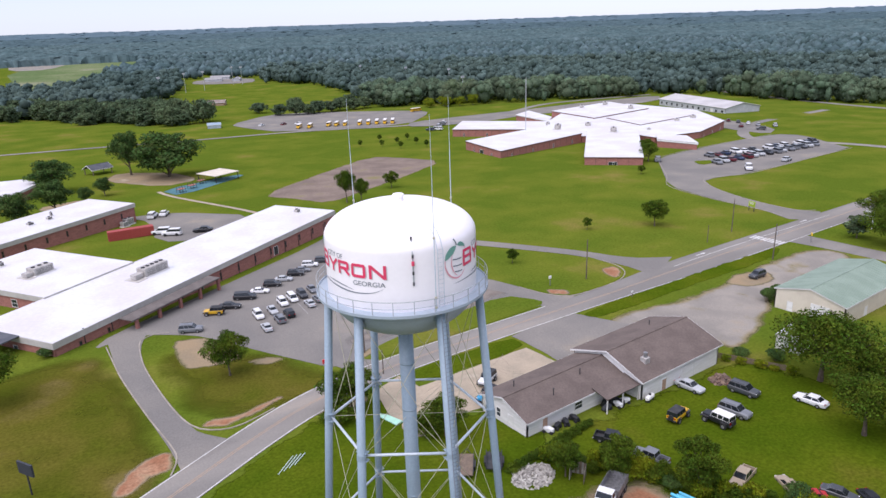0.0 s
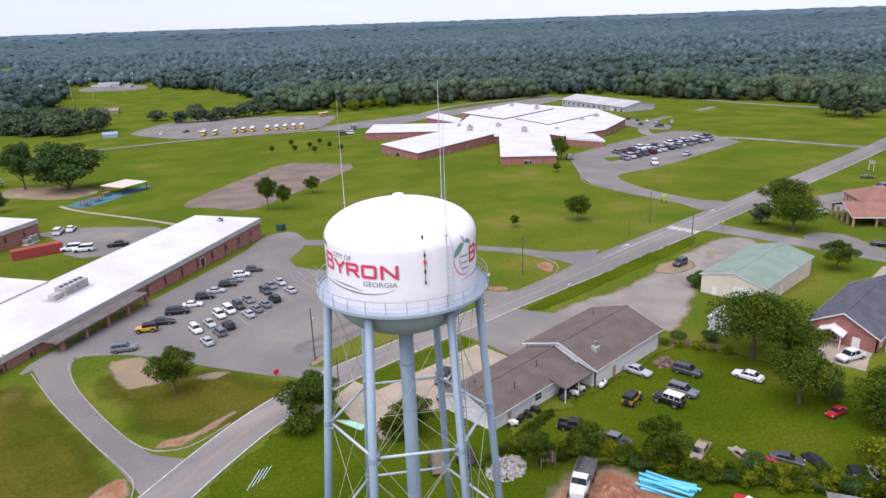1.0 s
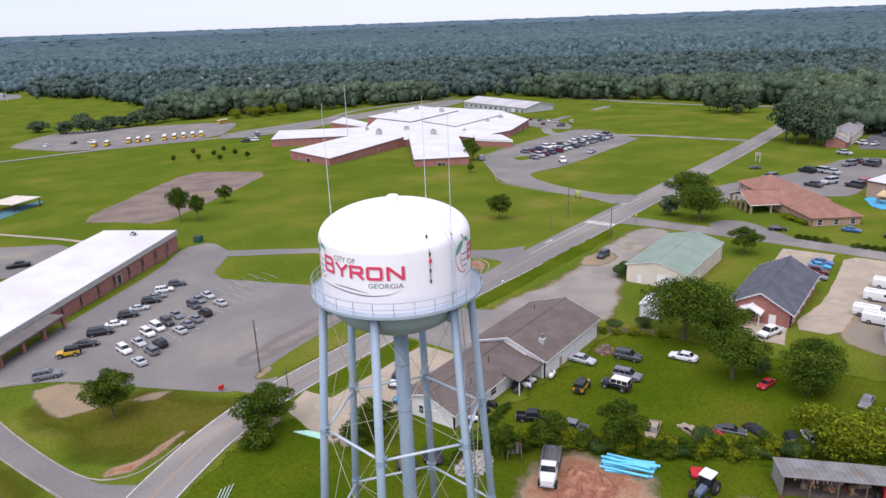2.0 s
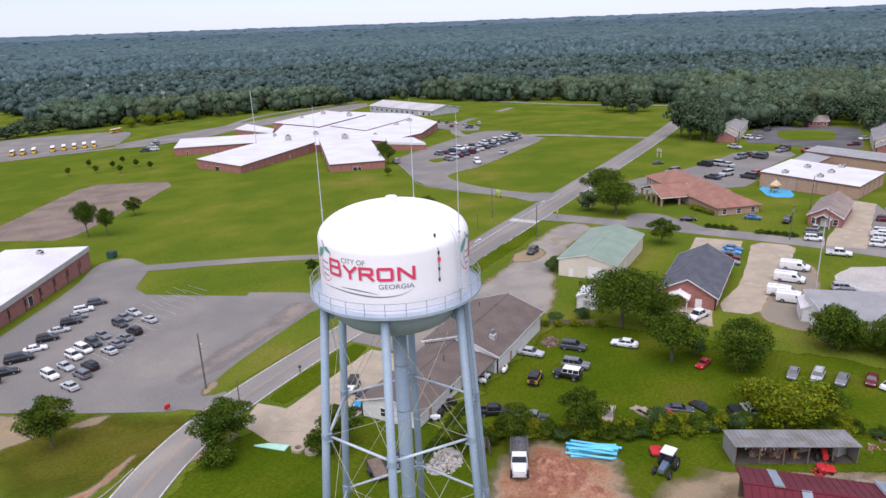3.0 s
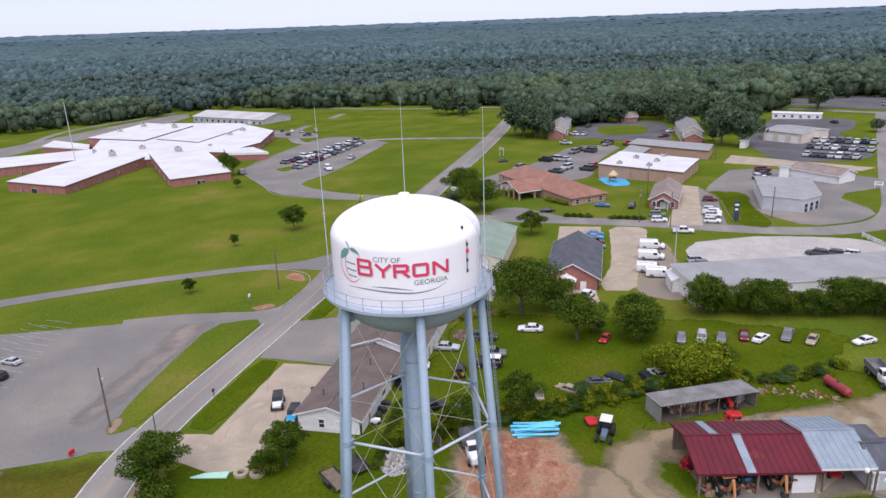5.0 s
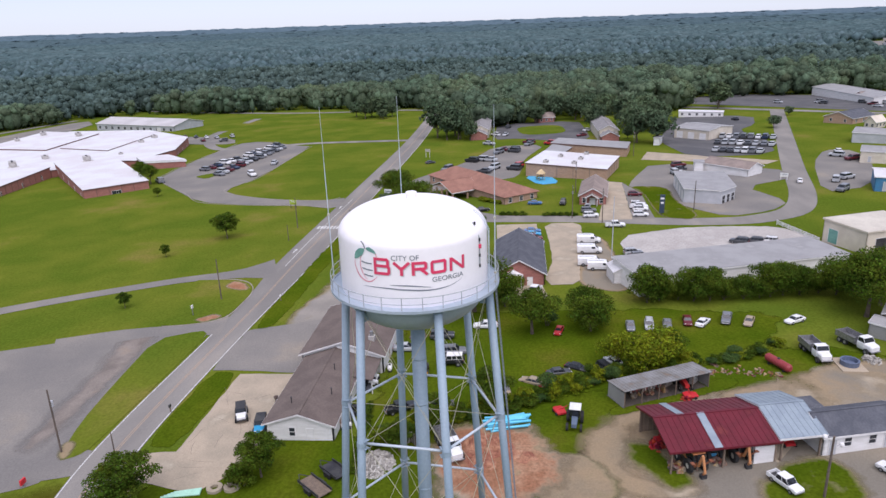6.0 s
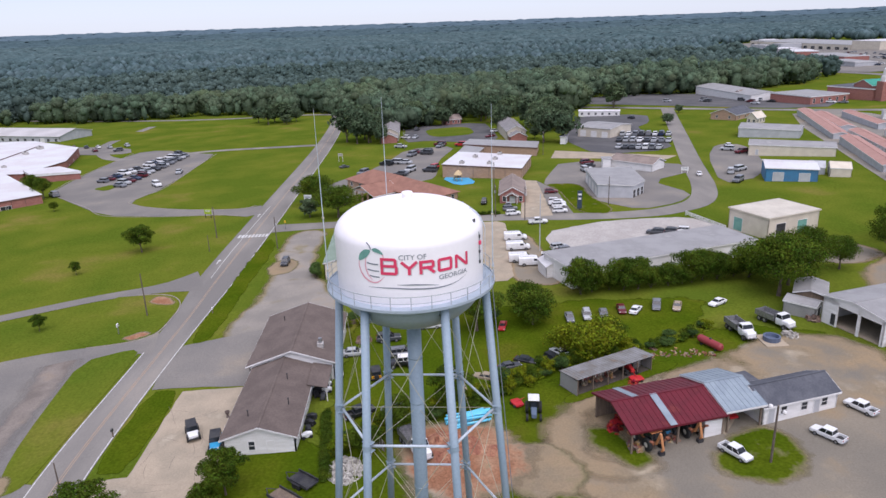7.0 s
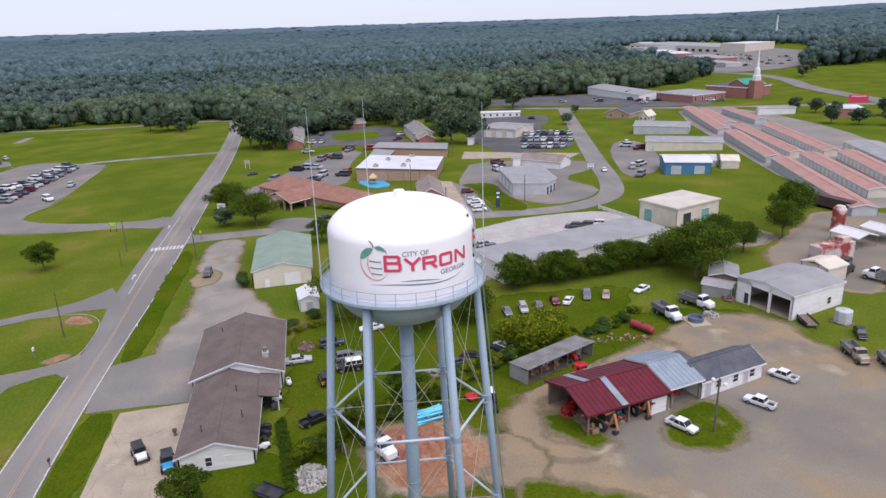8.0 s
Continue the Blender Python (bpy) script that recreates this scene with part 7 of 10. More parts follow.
for lobes_, count_, size_, leaf_, words_ in ((NEAR_LOBES, 260000, 0.8, WOODS, "sprays of dark green leaves over the woods"), (MID_LOBES, 330000, 1.15, WOODS_MID, "sprays of haze-tinted green leaves over the woods beyond")):
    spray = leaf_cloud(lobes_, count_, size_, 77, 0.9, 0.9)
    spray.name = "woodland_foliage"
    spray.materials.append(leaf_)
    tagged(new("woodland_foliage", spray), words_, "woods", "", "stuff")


GROWN = {}


def plant(key, build, x, y, height, spread, label, turn=None, sink=0.0, group="", ref=None):
    """Plants a tree or shrub that was grown once, turned and scaled to its size; ref: the grown height and spread."""
    h0, s0 = ref
    scale = Matrix.Diagonal((spread / s0, spread / s0, height / h0, 1))
    t = (x * 37.7 + y * 17.3) % 360 if turn is None else turn
    m = on(x, y, t, -sink)
    if key not in GROWN:
        ob = GROWN[key] = build()
    else:
        ob = copy_thing(GROWN[key], m)
    ob.matrix_basis = m @ scale
    return tagged(ob, label, "", group)


OAK = ("oak", lambda: tree("tree", 12, 14, 3, LEAF, 0.4, 0.22, 11000, 0.23, 20, label="broad leafy green tree crown"), (12, 14))
OAK2 = ("oak2", lambda: tree("tree", 9, 9, 8, LEAF, 0.26, 0.28, 8600, 0.175, 16, label="rounded leafy green tree"), (9, 9))
DARKT = ("darkt", lambda: tree("tree", 16, 13, 12, LEAF_DARK, 0.4, 0.15, 7600, 0.34, 18, label="tall dark green tree"), (16, 13))
SMALL = ("small", lambda: tree("tree", 6.5, 5.5, 5, LEAF, 0.13, 0.2, 9500, 0.12, 15, label="small round green tree"), (6.5, 5.5))
YELLOWT = ("yellow", lambda: tree("tree", 7, 9, 21, LEAF_YELLOW, 0.2, 0.08, 4200, 0.2, 12, label="spreading yellow-green tree"), (7, 9))
THICKET = ("thicket", lambda: tree("tree", 7, 8, 41, LEAF, 0.2, 0.02, 7000, 0.18, 18, label="bushy green tree down to the ground"), (7, 8))
FAR_OAK = ("far_oak", lambda: tree("tree", 12, 14, 13, FAR_LEAF_HAZED, 0.4, 0.16, 1500, 0.7, 16, label="broad dark green far tree"), (12, 14))
FAR_TALL = ("far_tall", lambda: tree("tree", 16, 13, 14, FAR_LEAF_HAZED, 0.4, 0.1, 1500, 0.8, 17, label="tall dark green far tree"), (16, 13))
BUSH = ("bush", lambda: shrub("shrub", 3.2, 4.2, 31, LEAF, 2400, 0.15, "dense green leafy shrub"), (3.2, 4.2))
BUSHD = ("bushd", lambda: shrub("shrub", 4.0, 4.6, 33, LEAF_DARK, 2600, 0.165, "dense dark green shrub"), (4.0, 4.6))
WEED = ("weed", lambda: shrub("shrub", 1.6, 3.2, 35, LEAF_YELLOW, 1000, 0.15, "low yellow-green tall weeds"), (1.6, 3.2))


def grow(sort, x, y, height, spread, label, group=""):
    return plant(sort[0], sort[1], x, y, height, spread, label, None, 0.0, group, sort[2])


plant(DARKT[0], DARKT[1], 74.4, 303, 22, 28, "huge broad oak beside the playground", None, 3.0, "", DARKT[2])
grow(DARKT, 63.5, 320, 19, 14, "dark conifer beside the huge oak")
grow(SMALL, 154.5, 115, 7.6, 7.4, "small round tree in the lawn")
grow(SMALL, 138, 124.7, 3.6, 2.6, "young tree in the lawn")
grow(SMALL, 102.5, 115.4, 3.6, 2.8, "young tree beside the drive")
grow(SMALL, 215.4, 168, 3.6, 3.2, "young tree before the school")
grow(OAK2, 241, 184.5, 8, 8, "dense tree at the school entrance")
grow(OAK2, 252, 194, 8, 7, "dense tree at the school entrance")
grow(SMALL, 29.8, 100.7, 7.6, 6.6, "small tree on the grass island")
grow(OAK2, -1.5, 113, 9.5, 9, "green tree beside the school drive")
grow(OAK2, 106, 202.8, 11, 7, "two-stemmed dark tree in the lawn")
grow(OAK2, 109, 198, 8.5, 5.5, "dark tree in the lawn")
grow(SMALL, 130.5, 213.6, 6.5, 5.5, "small tree in the lawn")
for x, y in ((197.7, 334), (198, 316), (205, 308), (202, 294), (178, 321), (186, 312), (211, 326), (190, 300)):
    grow(SMALL, x, y, 4.0, 2.6, "young tree in a mulched row", "young trees in the field")
for x, y, h, s in ((30.2, 298, 13, 16), (26, 257, 11, 12.5), (13.4, 241, 11, 11), (36.5, 267, 6, 5.5), (44.8, 277, 7, 6.5), (3, 243, 12, 12)):
    grow(DARKT, x, y, h, s, "dense dark green tree behind the school wing", "trees behind the school wing")
grow(OAK, 178.5, 65, 9.5, 13.5, "broad tree beside the side road")
grow(OAK, 199, 75, 9.5, 13, "broad tree beside the side road")
grow(SMALL, 152.5, 46.7, 6.5, 7, "round flowering tree beside the green roof")
grow(OAK, 98.2, 42.3, 10.6, 14.0, "broad leafy oak at the lawn's edge")
grow(THICKET, 100.5, 36.5, 6.5, 8, "leafy tree at the lawn's edge")
grow(OAK2, 87.6, 31.6, 8.2, 9.6, "bright green tree on the lawn")
grow(BUSHD, 91, 29.0, 3.2, 4.4, "dark shrub under the tree")
grow(THICKET, 88.5, 21.5, 6.5, 8.5, "tangled tree with brown twigs")
grow(THICKET, 94.5, 22.0, 6, 7, "tangled green tree on the lawn")
grow(YELLOWT, 73.9, 14.6, 6.2, 11, "yellow-green tree leaning over the shed")
grow(YELLOWT, 76.0, 18.6, 4.6, 6.5, "yellow-green tree behind the shed")
grow(THICKET, 79.0, 10.5, 4.4, 5.5, "brownish green tree behind the shed")
grow(SMALL, 61.2, 37.8, 7.0, 5.6, "dense small tree in the hedge row")
grow(SMALL, 55.9, 44.6, 6.0, 4.6, "dense small tree in the hedge row")
grow(SMALL, 51.8, 49.0, 4.6, 4.0, "dense small tree in the hedge row")
grow(SMALL, 39.6, 78.6, 7.0, 7.6, "dense round tree beside the road")
grow(BUSH, 36.6, 77.2, 4.0, 5.0, "green shrub beside the road")
grow(SMALL, 46.0, 65.0, 6.0, 5.8, "dense round tree beside the concrete pad")
grow(BUSH, 44.2, 67.0, 3.6, 4.2, "green shrub beside the concrete pad")
for x, y, h, s in ((93.5, -25.5, 11.5, 13), (98.5, -30, 10, 11), (103, -36, 10, 10), (111, -58, 9, 8), (119.2, -66.2, 11, 10), (105, -44, 7, 7)):
    grow(OAK, x, y, h, s, "broad green tree beside the workshop")
random.seed(17)
for i in range(13):
    f = i / 12
    h = random.choice((3.6, 4.6, 5.6, 6.6, 7.4))
    grow(THICKET, 101.6 + 3.0 * f + random.uniform(-0.8, 0.8), 10.0 - 35 * f + random.uniform(-0.7, 0.7), h, h * random.uniform(0.95, 1.25) + 0.8, "bushy tree in the row before the warehouse", "tree row before the warehouse")
# the overgrown hedge between lawn and depot
random.seed(9)
hedge = [(53, 53.5), (55.5, 49.5), (58, 45), (60.5, 41), (62, 37), (63.8, 33.5), (66, 29.5), (68.2, 25.8), (70.5, 22.5), (72.8, 18.5), (76.0, 7.5), (77.4, 2.3), (79.8, -2.6), (82.2, -7.8)]
for i in range(len(hedge) - 1):
    for k in range(7):
        f = (k + random.random() * 0.6) / 7
        x, y = hedge[i][0] + (hedge[i + 1][0] - hedge[i][0]) * f, hedge[i][1] + (hedge[i + 1][1] - hedge[i][1]) * f
        big = 1.0 if i < 9 else 0.62
        s = random.choice((BUSH, BUSHD, BUSH, WEED, WEED))
        grow(s, x + random.uniform(-1.3, 1.3), y + random.uniform(-1.3, 1.3), random.uniform(1.1, 2.7) * big, random.uniform(1.9, 3.5) * (0.6 + 0.4 * big), {"bush": "green shrub in the hedge row", "bushd": "dark green shrub in the hedge row", "weed": "yellow-green weeds in the hedge row"}[s[0]], "hedge row behind the lawn")
# low hedge along the back of the house and other shrubs
for i in range(12):
    grow(BUSH, 47.5 + i * 1.35, 53.6 + 0.14 * i, 1.0, 1.9, "low green hedge shrub behind the house", "low hedge behind the house")
for x, y, h, s in ((96.2, 53.8, 1.7, 3.2), (99.5, 50, 1.8, 3.4), (122.4, 64.5, 2.6, 3), (124.6, 64.9, 2.2, 3), (127, 65, 2.4, 3), (7.3, 128.3, 1.6, 3.2)):
    grow(BUSHD, x, y, h, s, "dark green shrub beside a wall")
for x, y in ((170.3, 38.5), (170.1, 36.5), (169.8, 34.5), (169.6, 32.5), (168.2, 26), (168, 24), (167.8, 22), (167.6, 20), (167.4, 18.3)):
    grow(BUSH, x + 1.5, y, 1.3, 2.6, "clipped green hedge shrub along the road", "clipped hedge")
for x, y in ((188.4, 42), (190, 44), (192, 45.5), (186.5, 40)):
    grow(WEED, x, y, 1.3, 3, "low ornamental shrub before the building")
# scattered trees further off
random.seed(3)
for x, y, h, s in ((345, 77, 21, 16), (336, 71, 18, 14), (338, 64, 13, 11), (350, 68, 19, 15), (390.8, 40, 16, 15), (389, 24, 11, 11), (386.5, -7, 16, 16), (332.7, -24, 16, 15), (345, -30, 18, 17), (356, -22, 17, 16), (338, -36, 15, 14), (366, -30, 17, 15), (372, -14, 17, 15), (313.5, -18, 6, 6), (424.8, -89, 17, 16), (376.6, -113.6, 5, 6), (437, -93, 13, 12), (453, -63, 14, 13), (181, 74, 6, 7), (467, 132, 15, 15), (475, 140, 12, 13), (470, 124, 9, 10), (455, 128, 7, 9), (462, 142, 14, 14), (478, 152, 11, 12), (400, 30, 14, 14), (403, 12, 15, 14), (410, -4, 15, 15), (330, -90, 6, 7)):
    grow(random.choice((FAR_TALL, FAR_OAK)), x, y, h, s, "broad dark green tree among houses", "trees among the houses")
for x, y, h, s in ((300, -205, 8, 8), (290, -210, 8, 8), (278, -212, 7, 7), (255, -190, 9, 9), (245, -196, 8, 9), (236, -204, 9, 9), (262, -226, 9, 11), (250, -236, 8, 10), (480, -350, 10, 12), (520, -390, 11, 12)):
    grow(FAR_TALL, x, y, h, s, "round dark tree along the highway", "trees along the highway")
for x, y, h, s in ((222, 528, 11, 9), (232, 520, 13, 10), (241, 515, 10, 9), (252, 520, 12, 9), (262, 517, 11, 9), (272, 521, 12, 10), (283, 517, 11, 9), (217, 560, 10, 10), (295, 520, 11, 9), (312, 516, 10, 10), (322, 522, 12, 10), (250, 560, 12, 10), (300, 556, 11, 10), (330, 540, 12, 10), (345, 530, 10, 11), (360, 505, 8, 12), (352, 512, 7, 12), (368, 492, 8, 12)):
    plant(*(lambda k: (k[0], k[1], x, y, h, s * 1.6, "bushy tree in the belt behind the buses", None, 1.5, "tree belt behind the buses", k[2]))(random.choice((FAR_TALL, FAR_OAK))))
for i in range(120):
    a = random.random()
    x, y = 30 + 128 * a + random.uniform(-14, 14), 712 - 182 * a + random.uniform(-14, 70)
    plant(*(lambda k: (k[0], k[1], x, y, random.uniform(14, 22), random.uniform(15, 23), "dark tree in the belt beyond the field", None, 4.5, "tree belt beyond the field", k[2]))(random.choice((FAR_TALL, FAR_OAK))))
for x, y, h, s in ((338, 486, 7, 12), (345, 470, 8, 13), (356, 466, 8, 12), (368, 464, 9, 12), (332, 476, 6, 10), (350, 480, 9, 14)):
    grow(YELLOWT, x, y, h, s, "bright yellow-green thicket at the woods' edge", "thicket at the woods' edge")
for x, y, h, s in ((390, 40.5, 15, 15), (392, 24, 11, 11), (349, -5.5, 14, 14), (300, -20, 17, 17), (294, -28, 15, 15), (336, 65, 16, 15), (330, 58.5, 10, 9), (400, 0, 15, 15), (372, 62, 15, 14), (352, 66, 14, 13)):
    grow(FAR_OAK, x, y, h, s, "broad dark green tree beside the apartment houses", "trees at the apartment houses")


# ---- school fittings ----
ROOF1 = gz(*along(45, 10)) + 4.28
for s, w, size in ((33, 10.5, (6.4, 2.6, 1.9)), (24, 34, (4.6, 2.6, 1.7)), (20, 46, (1.2, 1.2, 0.9)), (24, 47, (0.9, 0.9, 1.0)), (85, 9, (1.4, 1.2, 0.9))):
    x, y = along(s, w)
    roof_unit(x, y, ROOF1 if w < 20 else gz(*along(25, 36)) + 4.28, U, size)
ROOF3 = gz(*along(27.5, 75.5)) + 4.28
for s, w, size in ((35, 74, (3.6, 2.2, 1.6)), (52, 75, (1.6, 1.2, 0.8)), (58, 75, (1.4, 1.0, 0.8)), (61, 78, (0.6, 0.6, 1.2))):
    x, y = along(s, w)
    roof_unit(x, y, ROOF3, U, size)
for x, y, size in ((270, 267, (6, 3, 2)), (297, 270, (4, 3, 1.8)), (277, 234.5, (4, 3, 2)), (344, 245, (4, 2.5, 1.5)), (360, 245.5, (4, 3, 1.8)), (306, 235, (2, 2, 1.2)), (285, 290, (3, 2, 1.4))):
    roof_unit(x, y, (gz(330, 268) + 4.98) if x > 280 else (gz(238, 258) + 4.7 if y > 250 else gz(252, 213) + 4.7), 40, size)
for x, y, size in ((368, 298, (5, 3, 1.9)), (374, 325, (5, 3, 1.8)), (352, 326, (4, 2.5, 1.4))):
    roof_unit(x, y, gz(352, 309) + 7.58, 40, size)
for x, y in ((226, 14), (234, 11), (240, 18), (229, 24), (244, 8)):
    roof_unit(x, y, gz(236, 13) + 4.66, -20, (1.8, 1.6, 1.1))

# doors and windows of the brick school buildings
openings_along(longb, ll[0], ll[1], 14, 0.7, 0.45, 1.5, start=2, end=2, frame_mat=EDGE_BROWN)
openings_along(longb, ll[3], ll[0], 3, 0.0, 1.0, 2.1, "door", fill=DARK)
for u in (16, 34, 61):
    opening(longb, ll[0], ll[1], u + 1.3, 0.0, 1.6, 2.1, "door", fill=DARK)
openings_along(wing2, w2[0], w2[1], 16, 0.7, 0.5, 1.5, start=2, end=2, frame_mat=EDGE_BROWN)
openings_along(wing2, w2[1], w2[2], 2, 0.0, 1.6, 2.2, "door", fill=DARK)
openings_along(wing, _w[3], _w[0], 5, 0.8, 1.6, 1.6)
for ob_, lo_, edges in ((sa, sal, (0, 3)), (sb, sbl, (0, 3)), (sc, scl, (0, 3)), (sd, sdl, (2, 3, 4, 5, 6))):
    for e in edges:
        p_, q_ = lo_[e], lo_[(e + 1) % len(lo_)]
        run_ = math.hypot(q_[0] - p_[0], q_[1] - p_[1])
        openings_along(ob_, p_, q_, max(1, int(run_ / 13)), 0.5, 0.7, 1.9)
        way_ = Vector((q_[0] - p_[0], q_[1] - p_[1], 0)).normalized()
        for k in range(1, int(run_ / 4.5)):
            bm = bmesh.new()
            m_ = Matrix.Translation(Vector((*p_, 0)) + way_ * k * 4.5) @ Matrix.Rotation(math.atan2(way_.y, way_.x), 4, "Z")
            box(bm, -0.09, -0.05, -2.5, 0.09, 0.0, 4.25, m_)
            part("pilaster", bm, EDGE_BROWN, ob_, "dark brick pilaster")
opening(sc, scl[0], scl[1], 11.5, 0.0, 3.4, 2.6, "door", fill=GLASS)
opening(sb, sbl[3], sbl[0], 16, 0.0, 3.4, 2.6, "door", fill=GLASS)
# dark pilaster lines down the long wall
for k in range(1, 15):
    x, y = along(k * 6, -0.06)
    ob = empty("downpipe", on(x, y, U), "brown downpipe on the brick wall", "downpipe", "downpipes of the long building")
    bm = bmesh.new()
    box(bm, -0.06, -0.06, -0.5, 0.06, 0.02, 3.0)
    part("pipe", bm, DARK, ob)
    bm = bmesh.new()
    box(bm, -0.1, -0.1, 2.85, 0.1, 0.02, 3.04)
    part("hopper", bm, DARK, ob)

# covered walk before the long building
walk_roof = empty("covered_walk", pose(*along(13, -4.2), gz(*along(26, -2)), 0, 0, U), "long dark flat-roofed covered walk on brick columns", "covered walk")
bm = bmesh.new()
box(bm, 0, 0.0, 2.5, 24, 3.2, 2.68, bevel=0.03)
part("roof", bm, WALK_ROOF, walk_roof)
bm = bmesh.new()
box(bm, -0.05, -0.05, 2.38, 24.05, 0.1, 2.62)
part("fascia", bm, WALK_ROOF, walk_roof)
for k in range(5):
    bm = bmesh.new()
    box(bm, 1.2 + k * 5.6, 0.25, -1.0, 1.75 + k * 5.6, 0.8, 2.48)
    part("column", bm, BRICK, walk_roof)
small_walk = empty("covered_walk", pose(*along(-6, 8), gz(*along(-4, 10)), 0, 0, U), "dark porch roof at the end of the school", "covered walk")
bm = bmesh.new()
box(bm, 0, 0, 2.6, 5.8, 9, 2.85, bevel=0.03)
part("roof", bm, SHINGLE_DARK, small_walk)
for k in range(3):
    bm = bmesh.new()
    box(bm, 0.3, 0.3 + k * 4, -1, 0.7, 0.7 + k * 4, 2.58)
    part("column", bm, BRICK, small_walk)



# ---- kerbs, road paint ----
def kerb(points, label="low concrete kerb", w=0.10, h=0.12):
    line = spline([(x, y, w) for x, y in points], 1.2)
    bm = bmesh.new()
    prev = None
    for i, p in enumerate(line):
        d = line[min(i + 1, len(line) - 1)] - line[max(i - 1, 0)]
        n = np.array((-d[1], d[0])) / max(1e-6, math.hypot(d[0], d[1]))
        z = gz(p[0], p[1])
        cur = [bm.verts.new((p[0] + n[0] * k, p[1] + n[1] * k, z + u)) for k, u in ((w, -0.05), (w, h), (-w, h), (-w, -0.05))]
        if prev:
            for a in range(3):
                bm.faces.new((prev[a], prev[a + 1], cur[a + 1], cur[a]))
        prev = cur
    bmesh.ops.recalc_face_normals(bm, faces=bm.faces[:])
    return tagged(part("kerb", bm, KERB), label, "kerb", "", "structure")


kerb([(14.6, 78.6), (16.3, 82), (16.5, 86), (16.0, 95.4), (15.7, 110), (16.0, 119), (16.3, 125.7)])
kerb([(31.2, 86.3), (27.5, 85.2), (24.4, 84.9), (21.8, 86.3), (20.2, 89.1), (19.5, 95), (19.4, 104), (19.8, 114), (21.2, 122.9), (22.4, 125.2), (24.5, 126.2), (27, 125.3)])
kerb([(119.4, 103), (119.2, 98.6), (117.2, 94.5), (113.5, 91.9), (109.5, 90.8), (104.5, 90.6), (98, 90.8), (94.8, 92.6), (93.2, 96.9), (92.4, 102)])
kerb([(189.5, 97.5), (192.5, 106), (195.8, 125), (203, 145.8), (218, 158), (233, 171.5), (249, 186)])
kerb([(203, 95), (199.4, 100), (203.5, 118), (212, 134.5), (222, 144.8), (234, 143), (246, 140.2), (290, 141.8), (333, 143.3)])
kerb([(252, 188), (287, 192.5), (330, 193.5), (356, 194.2)])
sheet("grass_island", [(247.5, 163.5), (254, 172), (262, 167), (257, 162.5)], 0.12, GRASS, "grass island in the car park", 1, category="grass")
for k in range(9):
    y = 83.3 + k * 0.96
    sheet("crosswalk_bar", [(161.6 + 0.05 * k, y), (164.6 + 0.05 * k, y), (164.6 + 0.05 * k, y + 0.6), (161.6 + 0.05 * k, y + 0.6)], 0.07, MARK_WHITE, "white crosswalk bar on the road")
for x, y in ((140.5, 90.9), (188.0, 90.9)):
    sheet("turn_arrow", [(x - 1.8, y), (x + 0.6, y), (x + 0.6, y - 0.4), (x + 1.9, y + 0.15), (x + 0.6, y + 0.7), (x + 0.6, y + 0.3), (x - 1.8, y + 0.3)], 0.07, MARK_WHITE, "white turn arrow on the road")
strip("road_line_white", [(128, 89.4, 0.15), (150, 89.9, 0.15), (200, 89.8, 0.15)], 0.068, MARK_WHITE, "white lane line of the turning lane")
sheet("grass_island", [(119.2, 108), (119.2, 103), (119.0, 98.6), (117, 94.6), (113.4, 92.1), (109.5, 91), (104.5, 90.8), (98, 91), (95, 92.8), (93.4, 96.9), (92.6, 102), (96, 106), (108, 109)], 0.07, GRASS, "mown grass island between two drives", 1, category="grass")
for k in range(14):
    x, y = 52 + k * 2.55, 124.4 + k * 1.0
    sheet("bay_line", [(x, y), (x + 0.12, y), (x - 0.9, y - 7.2), (x - 1.02, y - 7.2)], 0.06, MARK_FAINT, "faded white parking bay line")
for k in range(6):
    x, y = 70 + k * 2.6, 136.5 + k * 0.6
    sheet("bay_line", [(x, y), (x + 0.12, y), (x - 1.6, y - 6.2), (x - 1.72, y - 6.2)], 0.06, MARK_FAINT, "faded white parking bay line")
for k in range(22):
    x = 256 + k * 3.6
    sheet("bay_line", [(x, 156.2), (x + 0.14, 156.2), (x + 5.6, 174.4), (x + 5.46, 174.4)], 0.075, MARK_FAINT, "white parking bay line of the far school")
